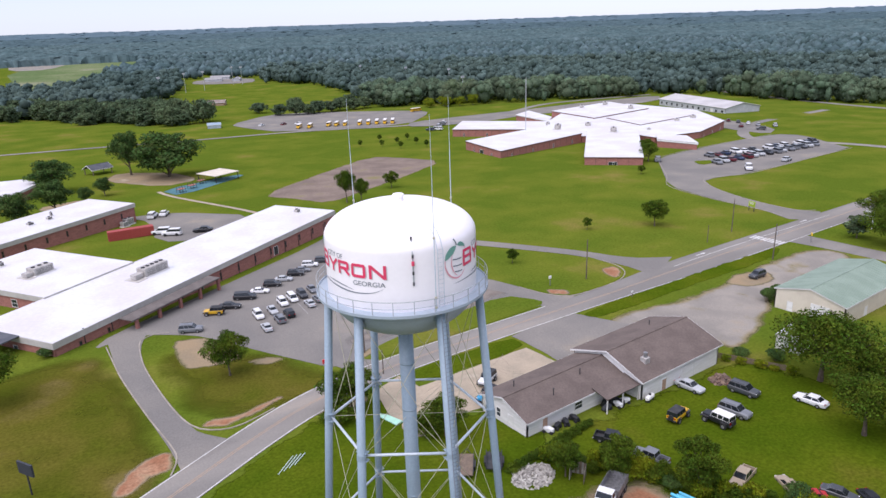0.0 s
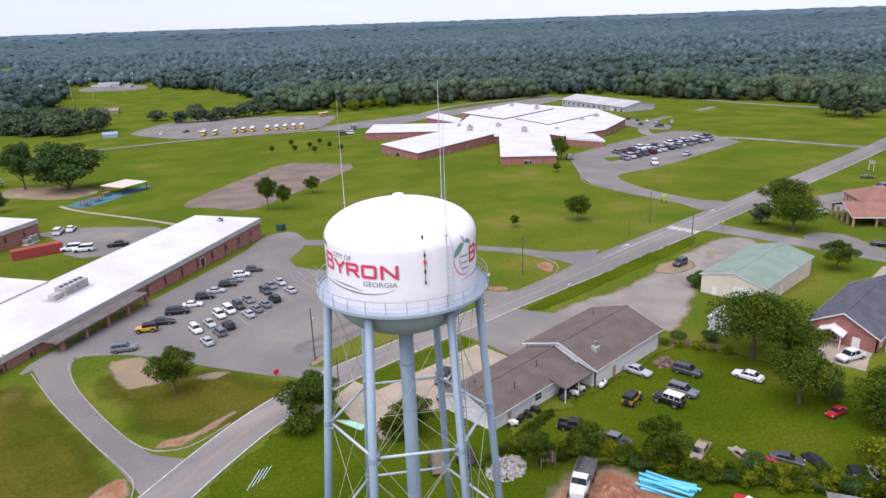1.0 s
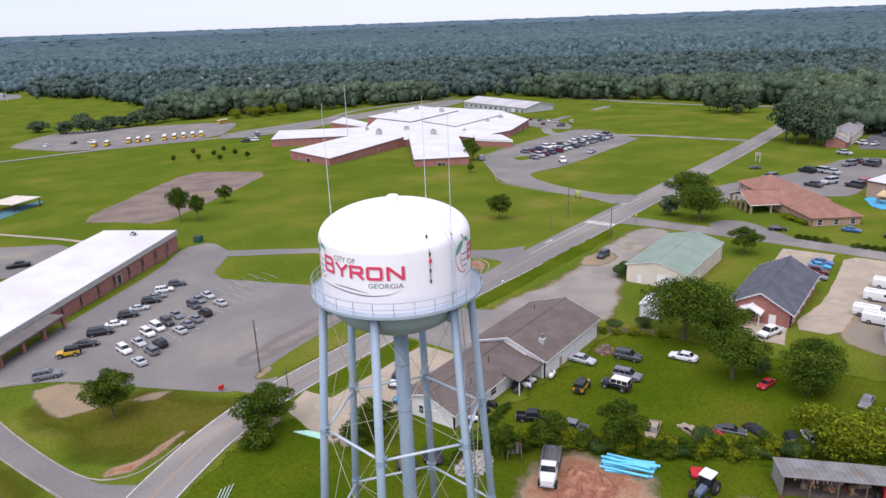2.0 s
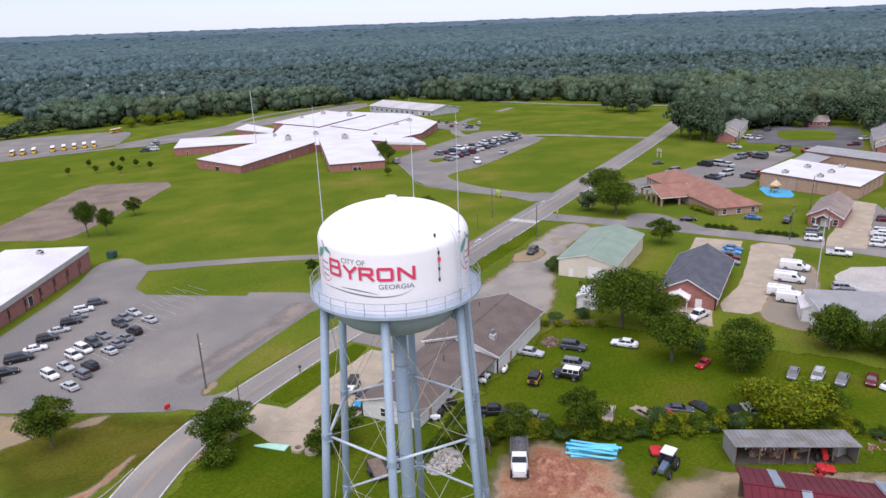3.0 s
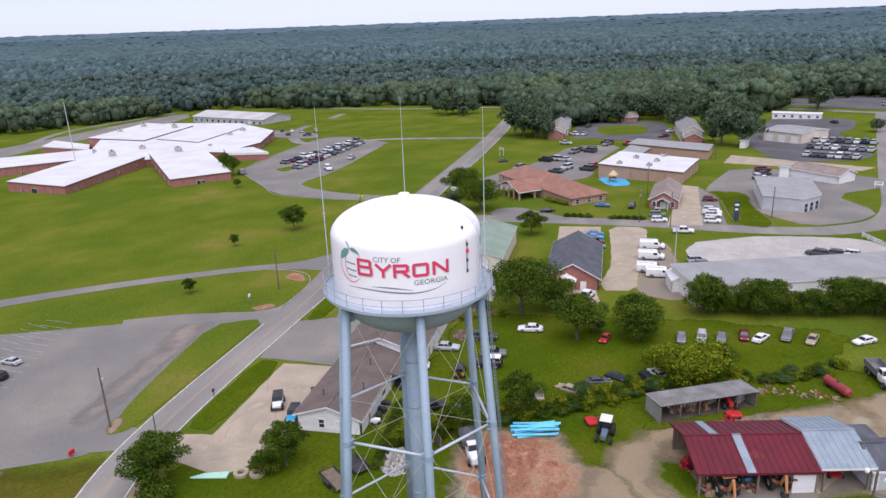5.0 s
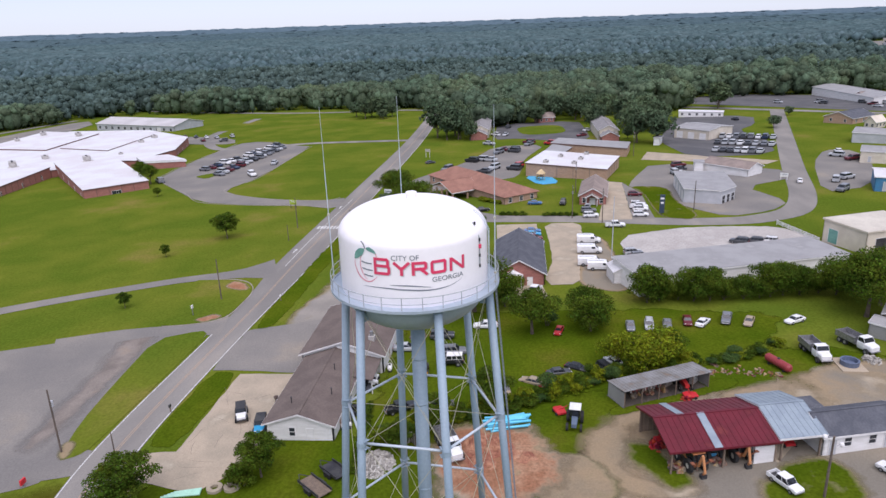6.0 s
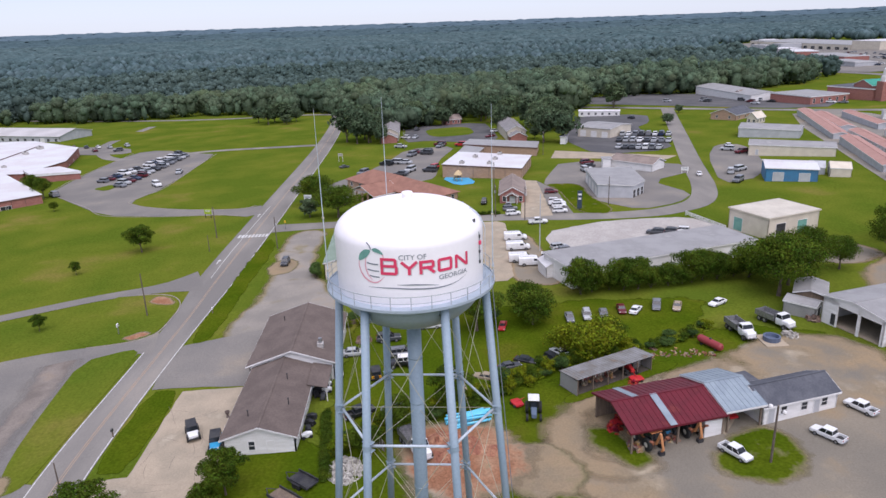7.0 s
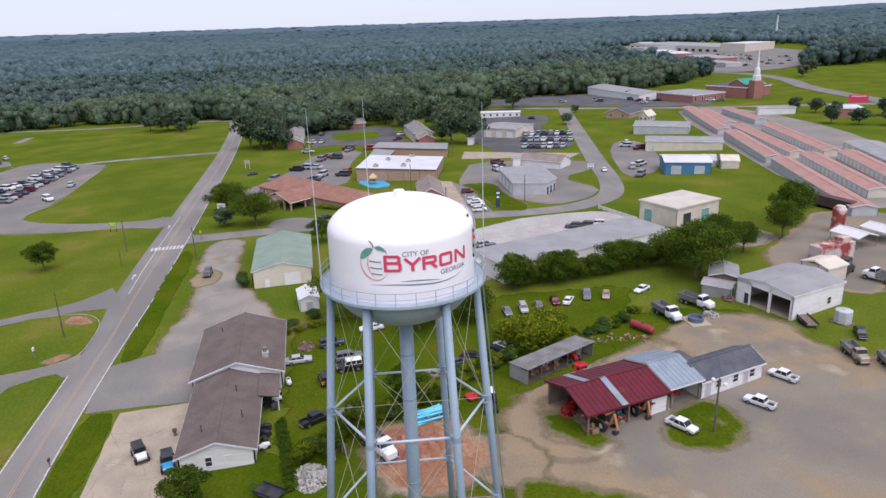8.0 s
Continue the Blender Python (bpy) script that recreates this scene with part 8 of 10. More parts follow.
# worn ground
for pts, m, n in (([(24.6, 108), (26.2, 120.5), (30.5, 119.5), (33.6, 113.6), (34.0, 106), (29.5, 105.5)], TRACK, "sandy bare patch on the grass island"), ([(33.4, 104.2), (37.0, 103.6), (39.8, 100.8), (35.5, 100.6)], TRACK, "sandy bare patch on the grass island"),
                  ([(21.2, 88.0), (22.4, 88.8), (27, 87.7), (33, 89.3), (33.4, 88.3), (26, 86.3), (23.4, 86.2)], CLAY, "red bare soil along the road edge"), ([(8, 79), (12, 84), (16, 84.5), (15.6, 80.6), (12, 79.6), (9.5, 77.4)], CLAY, "red bare soil along the road edge"),
                  ([(94.5, 94.5), (95.5, 97), (98.5, 94), (97, 92)], CLAY, "reddish soil at the drive's corner"), ([(112.5, 92.6), (117, 95.2), (118.4, 98.5), (114.5, 98.5), (112.2, 95)], CLAY, "reddish soil at the drive's corner"),
                  ([(48.9, 92.6), (49, 94.2), (53, 95.4), (52.5, 93.4)], TRACK, "bare soil round the utility pole"), ([(44, 80), (40, 84), (34, 81.5), (38, 79)], DRY, "worn verge beside the road"),
                  ([(60, 330), (50, 312), (66, 280), (83, 286), (79, 312)], TRACK, "sandy playground ground"), ([(20, 270), (38, 276), (44, 262), (28, 252)], TRACK, "worn ground behind the school")):
    soft_sheet("bare_ground", pts, 0.079 if 44 < pts[0][0] < 120 and 90 < pts[0][1] < 100 else 0.02, {TRACK: TRACK_EDGED, CLAY: CLAY_EDGED, DRY: TRACK_EDGED}[m], n, 1.3, 1, category="dirt")
soft_sheet("field", [(23, 89), (40, 85), (44, 90), (38, 98), (32, 112), (22, 116)], 0.012, DRY_EDGED, "olive-brown worn grass beside the school drive", 6, category="grass")
soft_sheet("field", [(-60, 60), (-20, 61), (8, 75), (14.5, 80), (15.2, 120), (8, 124), (-20, 118), (-60, 130)], 0.014, DRY_EDGED, "olive-brown mown field", 5, category="grass")
soft_sheet("verge", [(52, 83.6), (73.5, 83.6), (73.3, 78.8), (52, 78.8)], 0.064, LAWN_EDGED, "lush grass strip along the road", 0.8, 1, category="grass")
soft_sheet("verge", [(91, 83.6), (150, 83), (160, 82), (150, 78.5), (120, 79.5), (91.5, 79.4)], 0.062, LAWN_EDGED, "lush grass strip along the road", 1.2, category="grass")
# oil-dark tyre lanes on the school lot, dark seams on the pad
soft_sheet("tyre_lane", [(50, 98), (70, 98.6), (89, 100.5), (91, 103), (88, 107), (70, 103.5), (51, 101.5)], 0.0575, LANE_EDGED, "brown muddy tyre lane worn into the lot", 3.0, category="dirt")
random.seed(2)
for k in range(18):
    x, y = random.uniform(46, 66), random.uniform(69, 78)
    a = random.uniform(0, 6.28)
    strip("crack", [(x, y, 0.03), (x + 1.6 * math.cos(a), y + 1.6 * math.sin(a), 0.06), (x + 3.4 * math.cos(a + 0.12), y + 3.4 * math.sin(a + 0.12), 0.03)], 0.066, PATCH, "dark crack in the concrete")


# ---- poles, signs ----
def pole(x, y, h, label, arms=1, r=0.14, material=None, box_=True, name="utility_pole", turn=0):
    ob = empty(name, on(x, y, turn), label, "pole")
    bm = bmesh.new()
    tube(bm, (0, 0, -0.5), (0, 0, h), r, r * 0.7, 9)
    part("shaft", bm, material or POLE_WOOD, ob)
    for k in range(arms):
        bm = bmesh.new()
        box(bm, -1.1, -0.06, h - 0.7 - k * 0.9, 1.1, 0.06, h - 0.55 - k * 0.9)
        arm = part("crossarm", bm, POLE_WOOD, ob)
        for s in (-0.95, -0.4, 0.4, 0.95):
            bm = bmesh.new()
            tube(bm, (s, 0, h - 0.55 - k * 0.9), (s, 0, h - 0.36 - k * 0.9), 0.05, n=6)
            part("insulator", bm, SIDING_GREY, arm)
    if box_:
        bm = bmesh.new()
        tube(bm, (0.3, 0, h - 2.6), (0.3, 0, h - 1.8), 0.2, n=10)
        part("transformer", bm, SIDING_GREY, ob)
    return ob


pole(50.6, 94.3, 9.4, "brown wooden utility pole beside the lot", 0)
pole(49.0, 85.6, 4.2, "short dark wooden pole beside the road", 0, 0.1, box_=False)
pole(106.7, 96.2, 9.0, "brown wooden utility pole on the verge", 0, box_=False)
pole(164, 97.7, 9.0, "brown wooden utility pole on the lawn", 0, box_=False)
pole(150.6, 96.0, 4.5, "short wooden pole on the lawn", 0, 0.1, box_=False)
pole(149, 78, 8.5, "brown wooden utility pole at the junction", 0, box_=True)
pole(131, 12.6, 14, "tall pale metal pole beside the vans", 0, 0.13, SIDING_GREY, False, "flagpole")
pole(166, 19, 9.5, "wooden utility pole beside the side road", 1)
pole(160.6, 11.4, 9.5, "wooden utility pole beside the side road", 1)
pole(199, 15.5, 10, "wooden utility pole behind the brick house", 1)
pole(171, -15, 8.5, "wooden utility pole before the grey store", 0)
pole(430, 87, 12, "wooden utility pole beside the road", 1)
pole(305.7, 46.2, 10, "wooden utility pole beside the lot", 1)
pole(264.5, -13, 10, "wooden utility pole behind the tan building", 1)
pole(253, 274, 33, "very tall pale radio mast behind the school wing", 0, 0.22, SIDING_GREY, False, "radio_mast")
for x, y in ((196, 781), (235, 824), (321, 875), (417, 740), (430, 661), (439, 593), (313, 886), (380, 493), (260, 835)):
    ob = pole(x, y, 22, "tall floodlight pole of the ball field", 0, 0.22, SIDING_GREY, False, "floodlight_pole")
    bm = bmesh.new()
    box(bm, -1.6, -0.3, 20.6, 1.6, 0.3, 22.4)
    part("lamp_rack", bm, SIDING_GREY, ob)
for x, y, h in ((573, 415, 14), (600, 300, 13), (590, 250, 13), (575, 200, 13), (575, 150, 13), (556, 90, 13)):
    pole(x, y, h, "far wooden power pole along the woods", 2, 0.2, None, False)
# depot lamp post
lamp_post = empty("lamp_post", on(44.0, 1.2), "brown wooden lamp post with two round lamps", "lamp post")
bm = bmesh.new()
tube(bm, (0, 0, -0.4), (0, 0, 7.6), 0.15, 0.11, 9)
part("shaft", bm, POLE_WOOD, lamp_post)
for s, z in ((-1, 7.5), (1, 6.3)):
    bm = bmesh.new()
    tube(bm, (0, 0, z), (s * 0.2, -s * 0.9, z + 0.2), 0.04, n=6)
    arm = part("arm", bm, RIM, lamp_post)
    bm = bmesh.new()
    lathe(bm, [(0, 0.28), (0.2, 0.2), (0.26, 0.0), (0.2, -0.18), (0, -0.24)], 12, (s * 0.2, -s * 1.0, z + 0.15))
    part("lamp", bm, FASCIA, arm, "pale round lamp head")


def sign(x, y, turn, w, h, z, colour, label, frame_mat=DARK, bars=3, posts=2, name="sign"):
    ob = empty(name, on(x, y, turn), label, "sign")
    for k in range(posts):
        px = 0 if posts == 1 else (-w * 0.4 + k * w * 0.8)
        bm = bmesh.new()
        box(bm, px - 0.07, -0.07, -0.4, px + 0.07, 0.07, z + 0.1)
        part("post", bm, frame_mat, ob)
    bm = bmesh.new()
    box(bm, -w / 2, -0.12, z, w / 2, 0.12, z + h, bevel=0.02)
    board = part("board", bm, PLAIN, ob)
    board.color = (*colour, 1)
    for s in (-1, 1):
        for k in range(bars):
            bm = bmesh.new()
            zz = z + h * (0.8 - 0.24 * k)
            ww = w * (0.38, 0.3, 0.34)[k % 3]
            box(bm, -ww, s * 0.13 - 0.01, zz - h * 0.05, ww, s * 0.13 + 0.01, zz + h * 0.05)
            part("writing_bar", bm, FASCIA if sum(colour) < 1.2 else SIGN_GREY, board)
    return ob


sign(0.6, 85.2, 118, 2.6, 1.6, 2.8, (0.03, 0.035, 0.05), "black electronic sign on a dark post", DARK, 0, 1)
sign(189.1, 107.0, 75, 2.4, 1.6, 1.3, (0.30, 0.42, 0.03), "lime green school sign on posts", DARK, 2)
sign(191.4, 75.8, 70, 2.6, 3.2, 1.6, (0.6, 0.62, 0.62), "white roadside sign on posts", FASCIA, 3)
sign(166.8, -5.4, 85, 1.3, 5.2, 0.6, (0.03, 0.05, 0.08), "tall dark roadside sign", DARK, 2, 1)
sign(281.2, 74.3, 60, 2.6, 1.2, 2.6, (0.45, 0.42, 0.36), "pale sign on tall posts", FASCIA, 2)
sign(289.5, -234, 60, 9, 4, 3.5, (0.7, 0.04, 0.12), "wide bright red roadside sign", RIM, 1)
sign(208, -52, 75, 2.4, 1.2, 1.0, (0.7, 0.7, 0.68), "low white roadside sign", FASCIA, 2)
sign(97.9, 98.3, 0, 0.6, 0.6, 1.6, (0.7, 0.7, 0.7), "small white road sign", RIM, 0, 1)
sign(105.4, 82.8, 0, 0.45, 0.4, 0.9, (0.7, 0.7, 0.7), "white letter box on a post", WOOD, 0, 1, "letter_box")
sign(60.9, 84.2, 0, 0.45, 0.4, 0.9, (0.05, 0.05, 0.05), "black letter box on a post", WOOD, 0, 1, "letter_box")
sign(43.3, 94.3, 0, 0.9, 0.7, 0.4, (0.6, 0.02, 0.03), "small red marker at the lot entrance", RIM, 0, 1)
sign(168.8, 79.3, 40, 0.7, 0.7, 1.8, (0.7, 0.45, 0.02), "yellow diamond road sign", RIM, 0, 1)

# ---- loose things on the near ground ----
def heap(name, x, y, radius, height, count, material, label, size=0.4, seed=1, category="rubble"):
    """Many broken lumps piled up, as one heap."""
    r = random.Random(seed)
    bm = bmesh.new()
    for _ in range(count):
        d, a = radius * math.sqrt(r.random()), r.uniform(0, 6.28)
        z = height * (1 - (d / radius) ** 1.4) * r.random()
        s = size * r.uniform(0.4, 1.3)
        m = Matrix.Translation((d * math.cos(a), d * math.sin(a) * 0.75, z)) @ Euler((r.uniform(0, 3), r.uniform(0, 3), r.uniform(0, 3))).to_matrix().to_4x4()
        vs = box(bm, -s, -s * 0.8, -s * 0.4, s, s * 0.8, s * 0.4, m)
        for v in vs:
            v.co += Vector((r.uniform(-1, 1), r.uniform(-1, 1), r.uniform(-1, 1))) * s * 0.25
    ob = part(name, bm, material)
    ob.matrix_basis = on(x, y)
    return tagged(ob, label, category, "", "stuff")


RUBBLE = by_piece(mat("broken_concrete", (0.42, 0.40, 0.36), (0.32, 0.30, 0.27), 0.8, 6, 0.2, 0.9), 0.7, 1.2, 0.01)
SOIL = mat("clay_lumps", (0.24, 0.095, 0.06), (0.37, 0.19, 0.115), 0.7, 5, 0.3, 0.95, bump=0.06, third=(0.43, 0.26, 0.165))
BRUSH = by_piece(mat("brush_heap", (0.20, 0.13, 0.10), (0.14, 0.10, 0.08), 1, 6, 0.3, 0.95), 0.7, 1.3, 0.02)
heap("rubble_heap", 48.8, 51.3, 2.8, 0.4, 460, RUBBLE, "heap of pale broken concrete", 0.22, 1)


def mound(name, x, y, rx, ry, height, turn, label, seed):
    """A low churned heap of soil with ruts and clods."""
    bm = bmesh.new()
    n, rings = 44, 16
    rows = []
    for i in range(rings + 1):
        f = i / rings
        row = []
        for k in range(n):
            a = 2 * math.pi * k / n
            px, py = rx * f * math.cos(a), ry * f * math.sin(a)
            w = noise.noise((px * 0.8, py * 0.8, seed)) * 0.9 + noise.noise((px * 2.6, py * 2.6, seed + 3)) * 0.45 + noise.noise((px * 6, py * 6, seed + 7)) * 0.2
            z = height * (1 - f * f) * (1 + 0.9 * w) + 0.12 * w * (1 - f) - 0.04 * f
            row.append(bm.verts.new((px * (1 + 0.12 * w), py * (1 + 0.12 * w), max(-0.04, z))))
        rows.append(row)
    for a, b in zip(rows, rows[1:]):
        for k in range(n):
            q = (k + 1) % n
            bm.faces.new((a[k], b[k], b[q], a[q]))
    bmesh.ops.remove_doubles(bm, verts=bm.verts[:], dist=0.001)
    bmesh.ops.recalc_face_normals(bm, faces=bm.faces[:])
    ob = part(name, bm, SOIL)
    ob.matrix_basis = on(x, y, turn)
    return tagged(ob, label, "soil")


SCRAP = by_piece(mat("rusty_scrap", (0.28, 0.12, 0.06), (0.20, 0.16, 0.13), 1.2, 6, 0.3, 0.85), 0.5, 1.5, 0.05)
for k, (x, y) in enumerate(((75.6, 4.2), (73.4, 3.2), (73.6, 1.2), (72.2, 0.2), (73.0, -1.6), (71.8, -3.2), (77.4, 3.0), (72.6, 5.2))):
    heap("scrap_heap", x, y, 0.9 + 0.25 * (k % 3), 0.18, 14, SCRAP, "rusty scrap scattered on the grass", 0.2, 30 + k, "scrap")
for k, (x, y) in enumerate(((66.0, 17.6), (66.9, 15.6), (67.6, 13.4))):
    heap("clutter_heap", x, y, 1.0, 0.9, 30, SCRAP, "stored tools and clutter inside the open shed", 0.3, 50 + k, "clutter")
mound("clay_mound", 53.0, 37.6, 3.9, 2.5, 0.8, 60, "churned heap of dark red clay", 2)
mound("clay_mound", 49.8, 38.6, 3.2, 1.9, 0.4, 40, "low spread heap of red clay", 5)
mound("clay_mound", 50.8, 33.6, 2.8, 1.6, 0.35, 75, "low spread heap of red clay", 9)
heap("brush_heap", 87.0, 51.5, 1.7, 0.7, 140, BRUSH, "heap of brown brush on the lawn", 0.3, 4, "brush")
heap("scrap_heap", 82.0, -27.0 + 1.5, 1.4, 0.7, 60, BRUSH, "heap of scrap and boards beside the garage", 0.35, 5, "scrap")
heap("scrap_heap", 76.5, -18.6, 1.5, 0.5, 60, RUBBLE, "scattered boards and blocks", 0.3, 6, "scrap")
PIPE_BLUE = mat("pale_blue_plastic", (0.10, 0.50, 0.70), (0.14, 0.56, 0.76), 0.6, 5, 0.08, 0.35)
random.seed(6)
for k in range(18):
    ob = empty("plastic_pipe", on(58.6 + random.uniform(-0.9, 0.9), 35.5, 0), "pale blue plastic pipe in a loose stack", "pipe", "stack of blue pipes")
    a = radians(-72 + random.uniform(-9, 9))
    off, z = (k % 7 - 3) * 0.36, 0.17 + (k // 7) * 0.3
    c = Vector((off * math.sin(-a), off * math.cos(a), z))
    d = Vector((math.cos(a), math.sin(a), 0)) * random.uniform(2.5, 3.0)
    j = Vector((math.cos(a), math.sin(a), 0)) * random.uniform(-0.5, 0.5)
    bm = bmesh.new()
    tube(bm, c - d + j, c + d + j, 0.155, n=10)
    tube(bm, c + d * 0.93 + j, c + d + j, 0.18, n=10)
    part("pipe", bm, PIPE_BLUE, ob)
for k, (x, y, m, lab) in enumerate(((43.4, 69.8, RUBBLE, "pale concrete ring lying on grass"), (43.7, 67.8, RUBBLE, "pale concrete ring lying on grass"))):
    bm = bmesh.new()
    lathe(bm, [(0.45, 0), (0.95, 0), (0.95, 0.4), (0.45, 0.4), (0.45, 0)], 20)
    ob = part("concrete_ring", bm, CONCRETE)
    ob.matrix_basis = on(x, y)
    tagged(ob, lab, "ring", "concrete rings")
for k in range(5):
    ob = empty("plastic_pipe", on(41.9 + k * 0.25, 73.4 - k * 0.1), "pale green pipe lying on the grass", "pipe", "pale green pipes")
    bm = bmesh.new()
    tube(bm, (-0.4, 2.2 - k * 0.2, 0.15), (0.5, -2.2 + k * 0.15, 0.15), 0.13, n=8)
    part("pipe", bm, PLAIN, ob).color = (0.35, 0.62, 0.5, 1)
for k in range(4):
    ob = empty("pipe", on(26.5 + k * 0.5, 71.8 + k * 0.2), "thin pale pipe lying in the ditch", "pipe", "thin pipes in the ditch")
    bm = bmesh.new()
    tube(bm, (-1.4 + 0.3 * k, -1.1, 0.1), (1.6, 1.3 - 0.3 * k, 0.1), 0.07, n=7)
    part("pipe", bm, PLAIN, ob).color = (0.42, 0.52, 0.46, 1)


def trailer(x, y, turn, length, material, label):
    ob = empty("trailer", on(x, y, turn), label, "trailer")
    bm = bmesh.new()
    box(bm, -length / 2, -0.95, 0.5, length / 2, 0.95, 0.62)
    part("deck", bm, material, ob)
    for s in (-1, 1):
        bm = bmesh.new()
        box(bm, -length / 2, s * 0.95 - 0.04, 0.62, length / 2, s * 0.95 + 0.04, 0.95)
        part("side_rail", bm, DARK, ob)
        bm = bmesh.new()
        box(bm, -0.7, s * 1.08 - 0.14, 0.7, 0.7, s * 1.08 + 0.14, 0.76)
        part("mudguard", bm, DARK, ob)
    bm = bmesh.new()
    tube(bm, (length / 2, -0.7, 0.5), (length / 2 + 1.3, 0, 0.5), 0.05, n=5)
    tube(bm, (length / 2, 0.7, 0.5), (length / 2 + 1.3, 0, 0.5), 0.05, n=5)
    part("tongue", bm, DARK, ob)
    small_wheels(ob, (0.35, -0.35), 1.05, 0.32)
    return ob


trailer(43.6, 57.6, 50, 4.2, WOOD, "old flatbed trailer with a brown wooden deck")
trailer(46.8, 56.1, 50, 3.4, DARK, "old dark utility trailer")
trailer(68.6, -31.2, 165, 4.6, WOOD, "brown utility trailer on the grass")
crate = empty("board_pen", on(52.6, 47.8, 35), "pen of weathered grey boards", "boards")
for a, b in (((-1, -0.8), (1, -0.8)), ((1, -0.8), (1, 0.8)), ((1, 0.8), (-0.6, 0.9))):
    for k in range(6):
        bm = bmesh.new()
        p, q = Vector((*a, 0)), Vector((*b, 0))
        c, d = p + (q - p) * k / 6, p + (q - p) * (k + 0.94) / 6
        n_ = Vector((-(q - p).y, (q - p).x, 0)).normalized() * 0.02
        vs = [bm.verts.new(v) for v in (c - n_, d - n_, d + n_, c + n_)]
        f = bm.faces.new(vs)
        r_ = bmesh.ops.extrude_face_region(bm, geom=[f])
        for v in r_["geom"]:
            if isinstance(v, bmesh.types.BMVert):
                v.co.z += 1.5 + (k * 7 % 5) * 0.05
        bmesh.ops.recalc_face_normals(bm, faces=bm.faces[:])
        part("board", bm, RUBBLE if k % 2 else WOOD, crate)


fence = empty("fence", on(0, 0), "weathered dark brown board fence overgrown with weeds", "fence")
fence.matrix_world = Matrix()
bm = bmesh.new()
box(bm, -0.07, -0.012, 0, 0.07, 0.012, 1.0)
slat_me = finish("slat", bm, WOOD)
FENCE_LINE = ((93.6, 56.2), (95.4, 52.0), (97.4, 47.0))
for (x0, y0), (x1, y1) in zip(FENCE_LINE, FENCE_LINE[1:]):
    n_ = int(math.hypot(x1 - x0, y1 - y0) / 0.17)
    a = math.degrees(math.atan2(y1 - y0, x1 - x0))
    for k in range(n_):
        x, y = x0 + (x1 - x0) * k / n_, y0 + (y1 - y0) * k / n_
        ob = new("slat", slat_me)
        ob.matrix_world = pose(x, y, gz(x, y) - 0.05, random.uniform(-3, 3), 0, a)
        ob.parent = fence
    for z in (0.3, 0.8):
        bm = bmesh.new()
        tube(bm, (x0, y0, gz(x0, y0) + z), (x1, y1, gz(x1, y1) + z), 0.035, n=5)
        part("rail", bm, WOOD, fence)
for x, y in ((93.9, 55.0), (94.8, 53.0), (95.9, 50.4), (96.6, 48.6), (97.6, 46.2)):
    grow(WEED, x - 0.4, y - 0.3, random.uniform(0.7, 1.3), random.uniform(1.6, 2.4), "yellow-green weeds along the board fence")


def tank_drum(x, y, turn, length, r, colour, label):
    ob = empty("tank", on(x, y, turn), label, "tank")
    bm = bmesh.new()
    for p, q, a, b in ((-length / 2, -length / 2 + 0.3, r * 0.6, r), (-length / 2 + 0.3, length / 2 - 0.3, r, r), (length / 2 - 0.3, length / 2, r, r * 0.6)):
        tube(bm, (p, 0, r + 0.25), (q, 0, r + 0.25), a, b, 18, caps=True)
    part("drum", bm, PLAIN, ob, smooth=False).color = (*colour, 1)
    for s in (-0.3, 0.3):
        bm = bmesh.new()
        box(bm, s * length - 0.1, -r * 0.8, 0, s * length + 0.1, r * 0.8, 0.4)
        part("saddle", bm, DARK, ob)
    bm = bmesh.new()
    tube(bm, (0, 0, 2 * r + 0.2), (0, 0, 2 * r + 0.4), 0.18, n=10)
    part("hatch", bm, DARK, ob)
    return ob


tank_drum(74.5, -4.45, 25, 4.7, 0.62, (0.27, 0.035, 0.04), "rusty red cylindrical tank lying on grass")
tank_drum(74.0, 54.2, 10, 1.9, 0.38, (0.7, 0.7, 0.68), "white propane tank beside the house")
box_tank = empty("water_tank", on(66.9, -36.6, 20), "pale grey eight-sided steel tank on a skid", "tank")
bm = bmesh.new()
lathe(bm, [(1.35, 0.15), (1.4, 0.2), (1.4, 2.2), (1.32, 2.3), (0.4, 2.45), (0.35, 2.6), (0, 2.6)], 8)
part("drum", bm, SIDING_GREY, box_tank)
for z in (0.8, 1.6):
    bm = bmesh.new()
    lathe(bm, [(1.4, z - 0.04), (1.45, z), (1.4, z + 0.04)], 8)
    part("band", bm, UNIT, box_tank)
bm = bmesh.new()
box(bm, -1.5, -1.2, -0.2, 1.5, 1.2, 0.15)
part("skid", bm, WOOD, box_tank)
fountain = empty("stone_ring", on(75.2, -14.8), "dark blue-grey round basin on a concrete base", "basin")
bm = bmesh.new()
lathe(bm, [(1.3, 0.15), (1.35, 0.9), (1.1, 0.9), (1.05, 0.3), (0, 0.3)], 14)
part("basin", bm, PLAIN, fountain).color = (0.10, 0.13, 0.2, 1)
bm = bmesh.new()
box(bm, -2.2, -1.8, -0.3, 2.2, 1.8, 0.15, bevel=0.03)
part("base", bm, CONCRETE, fountain)

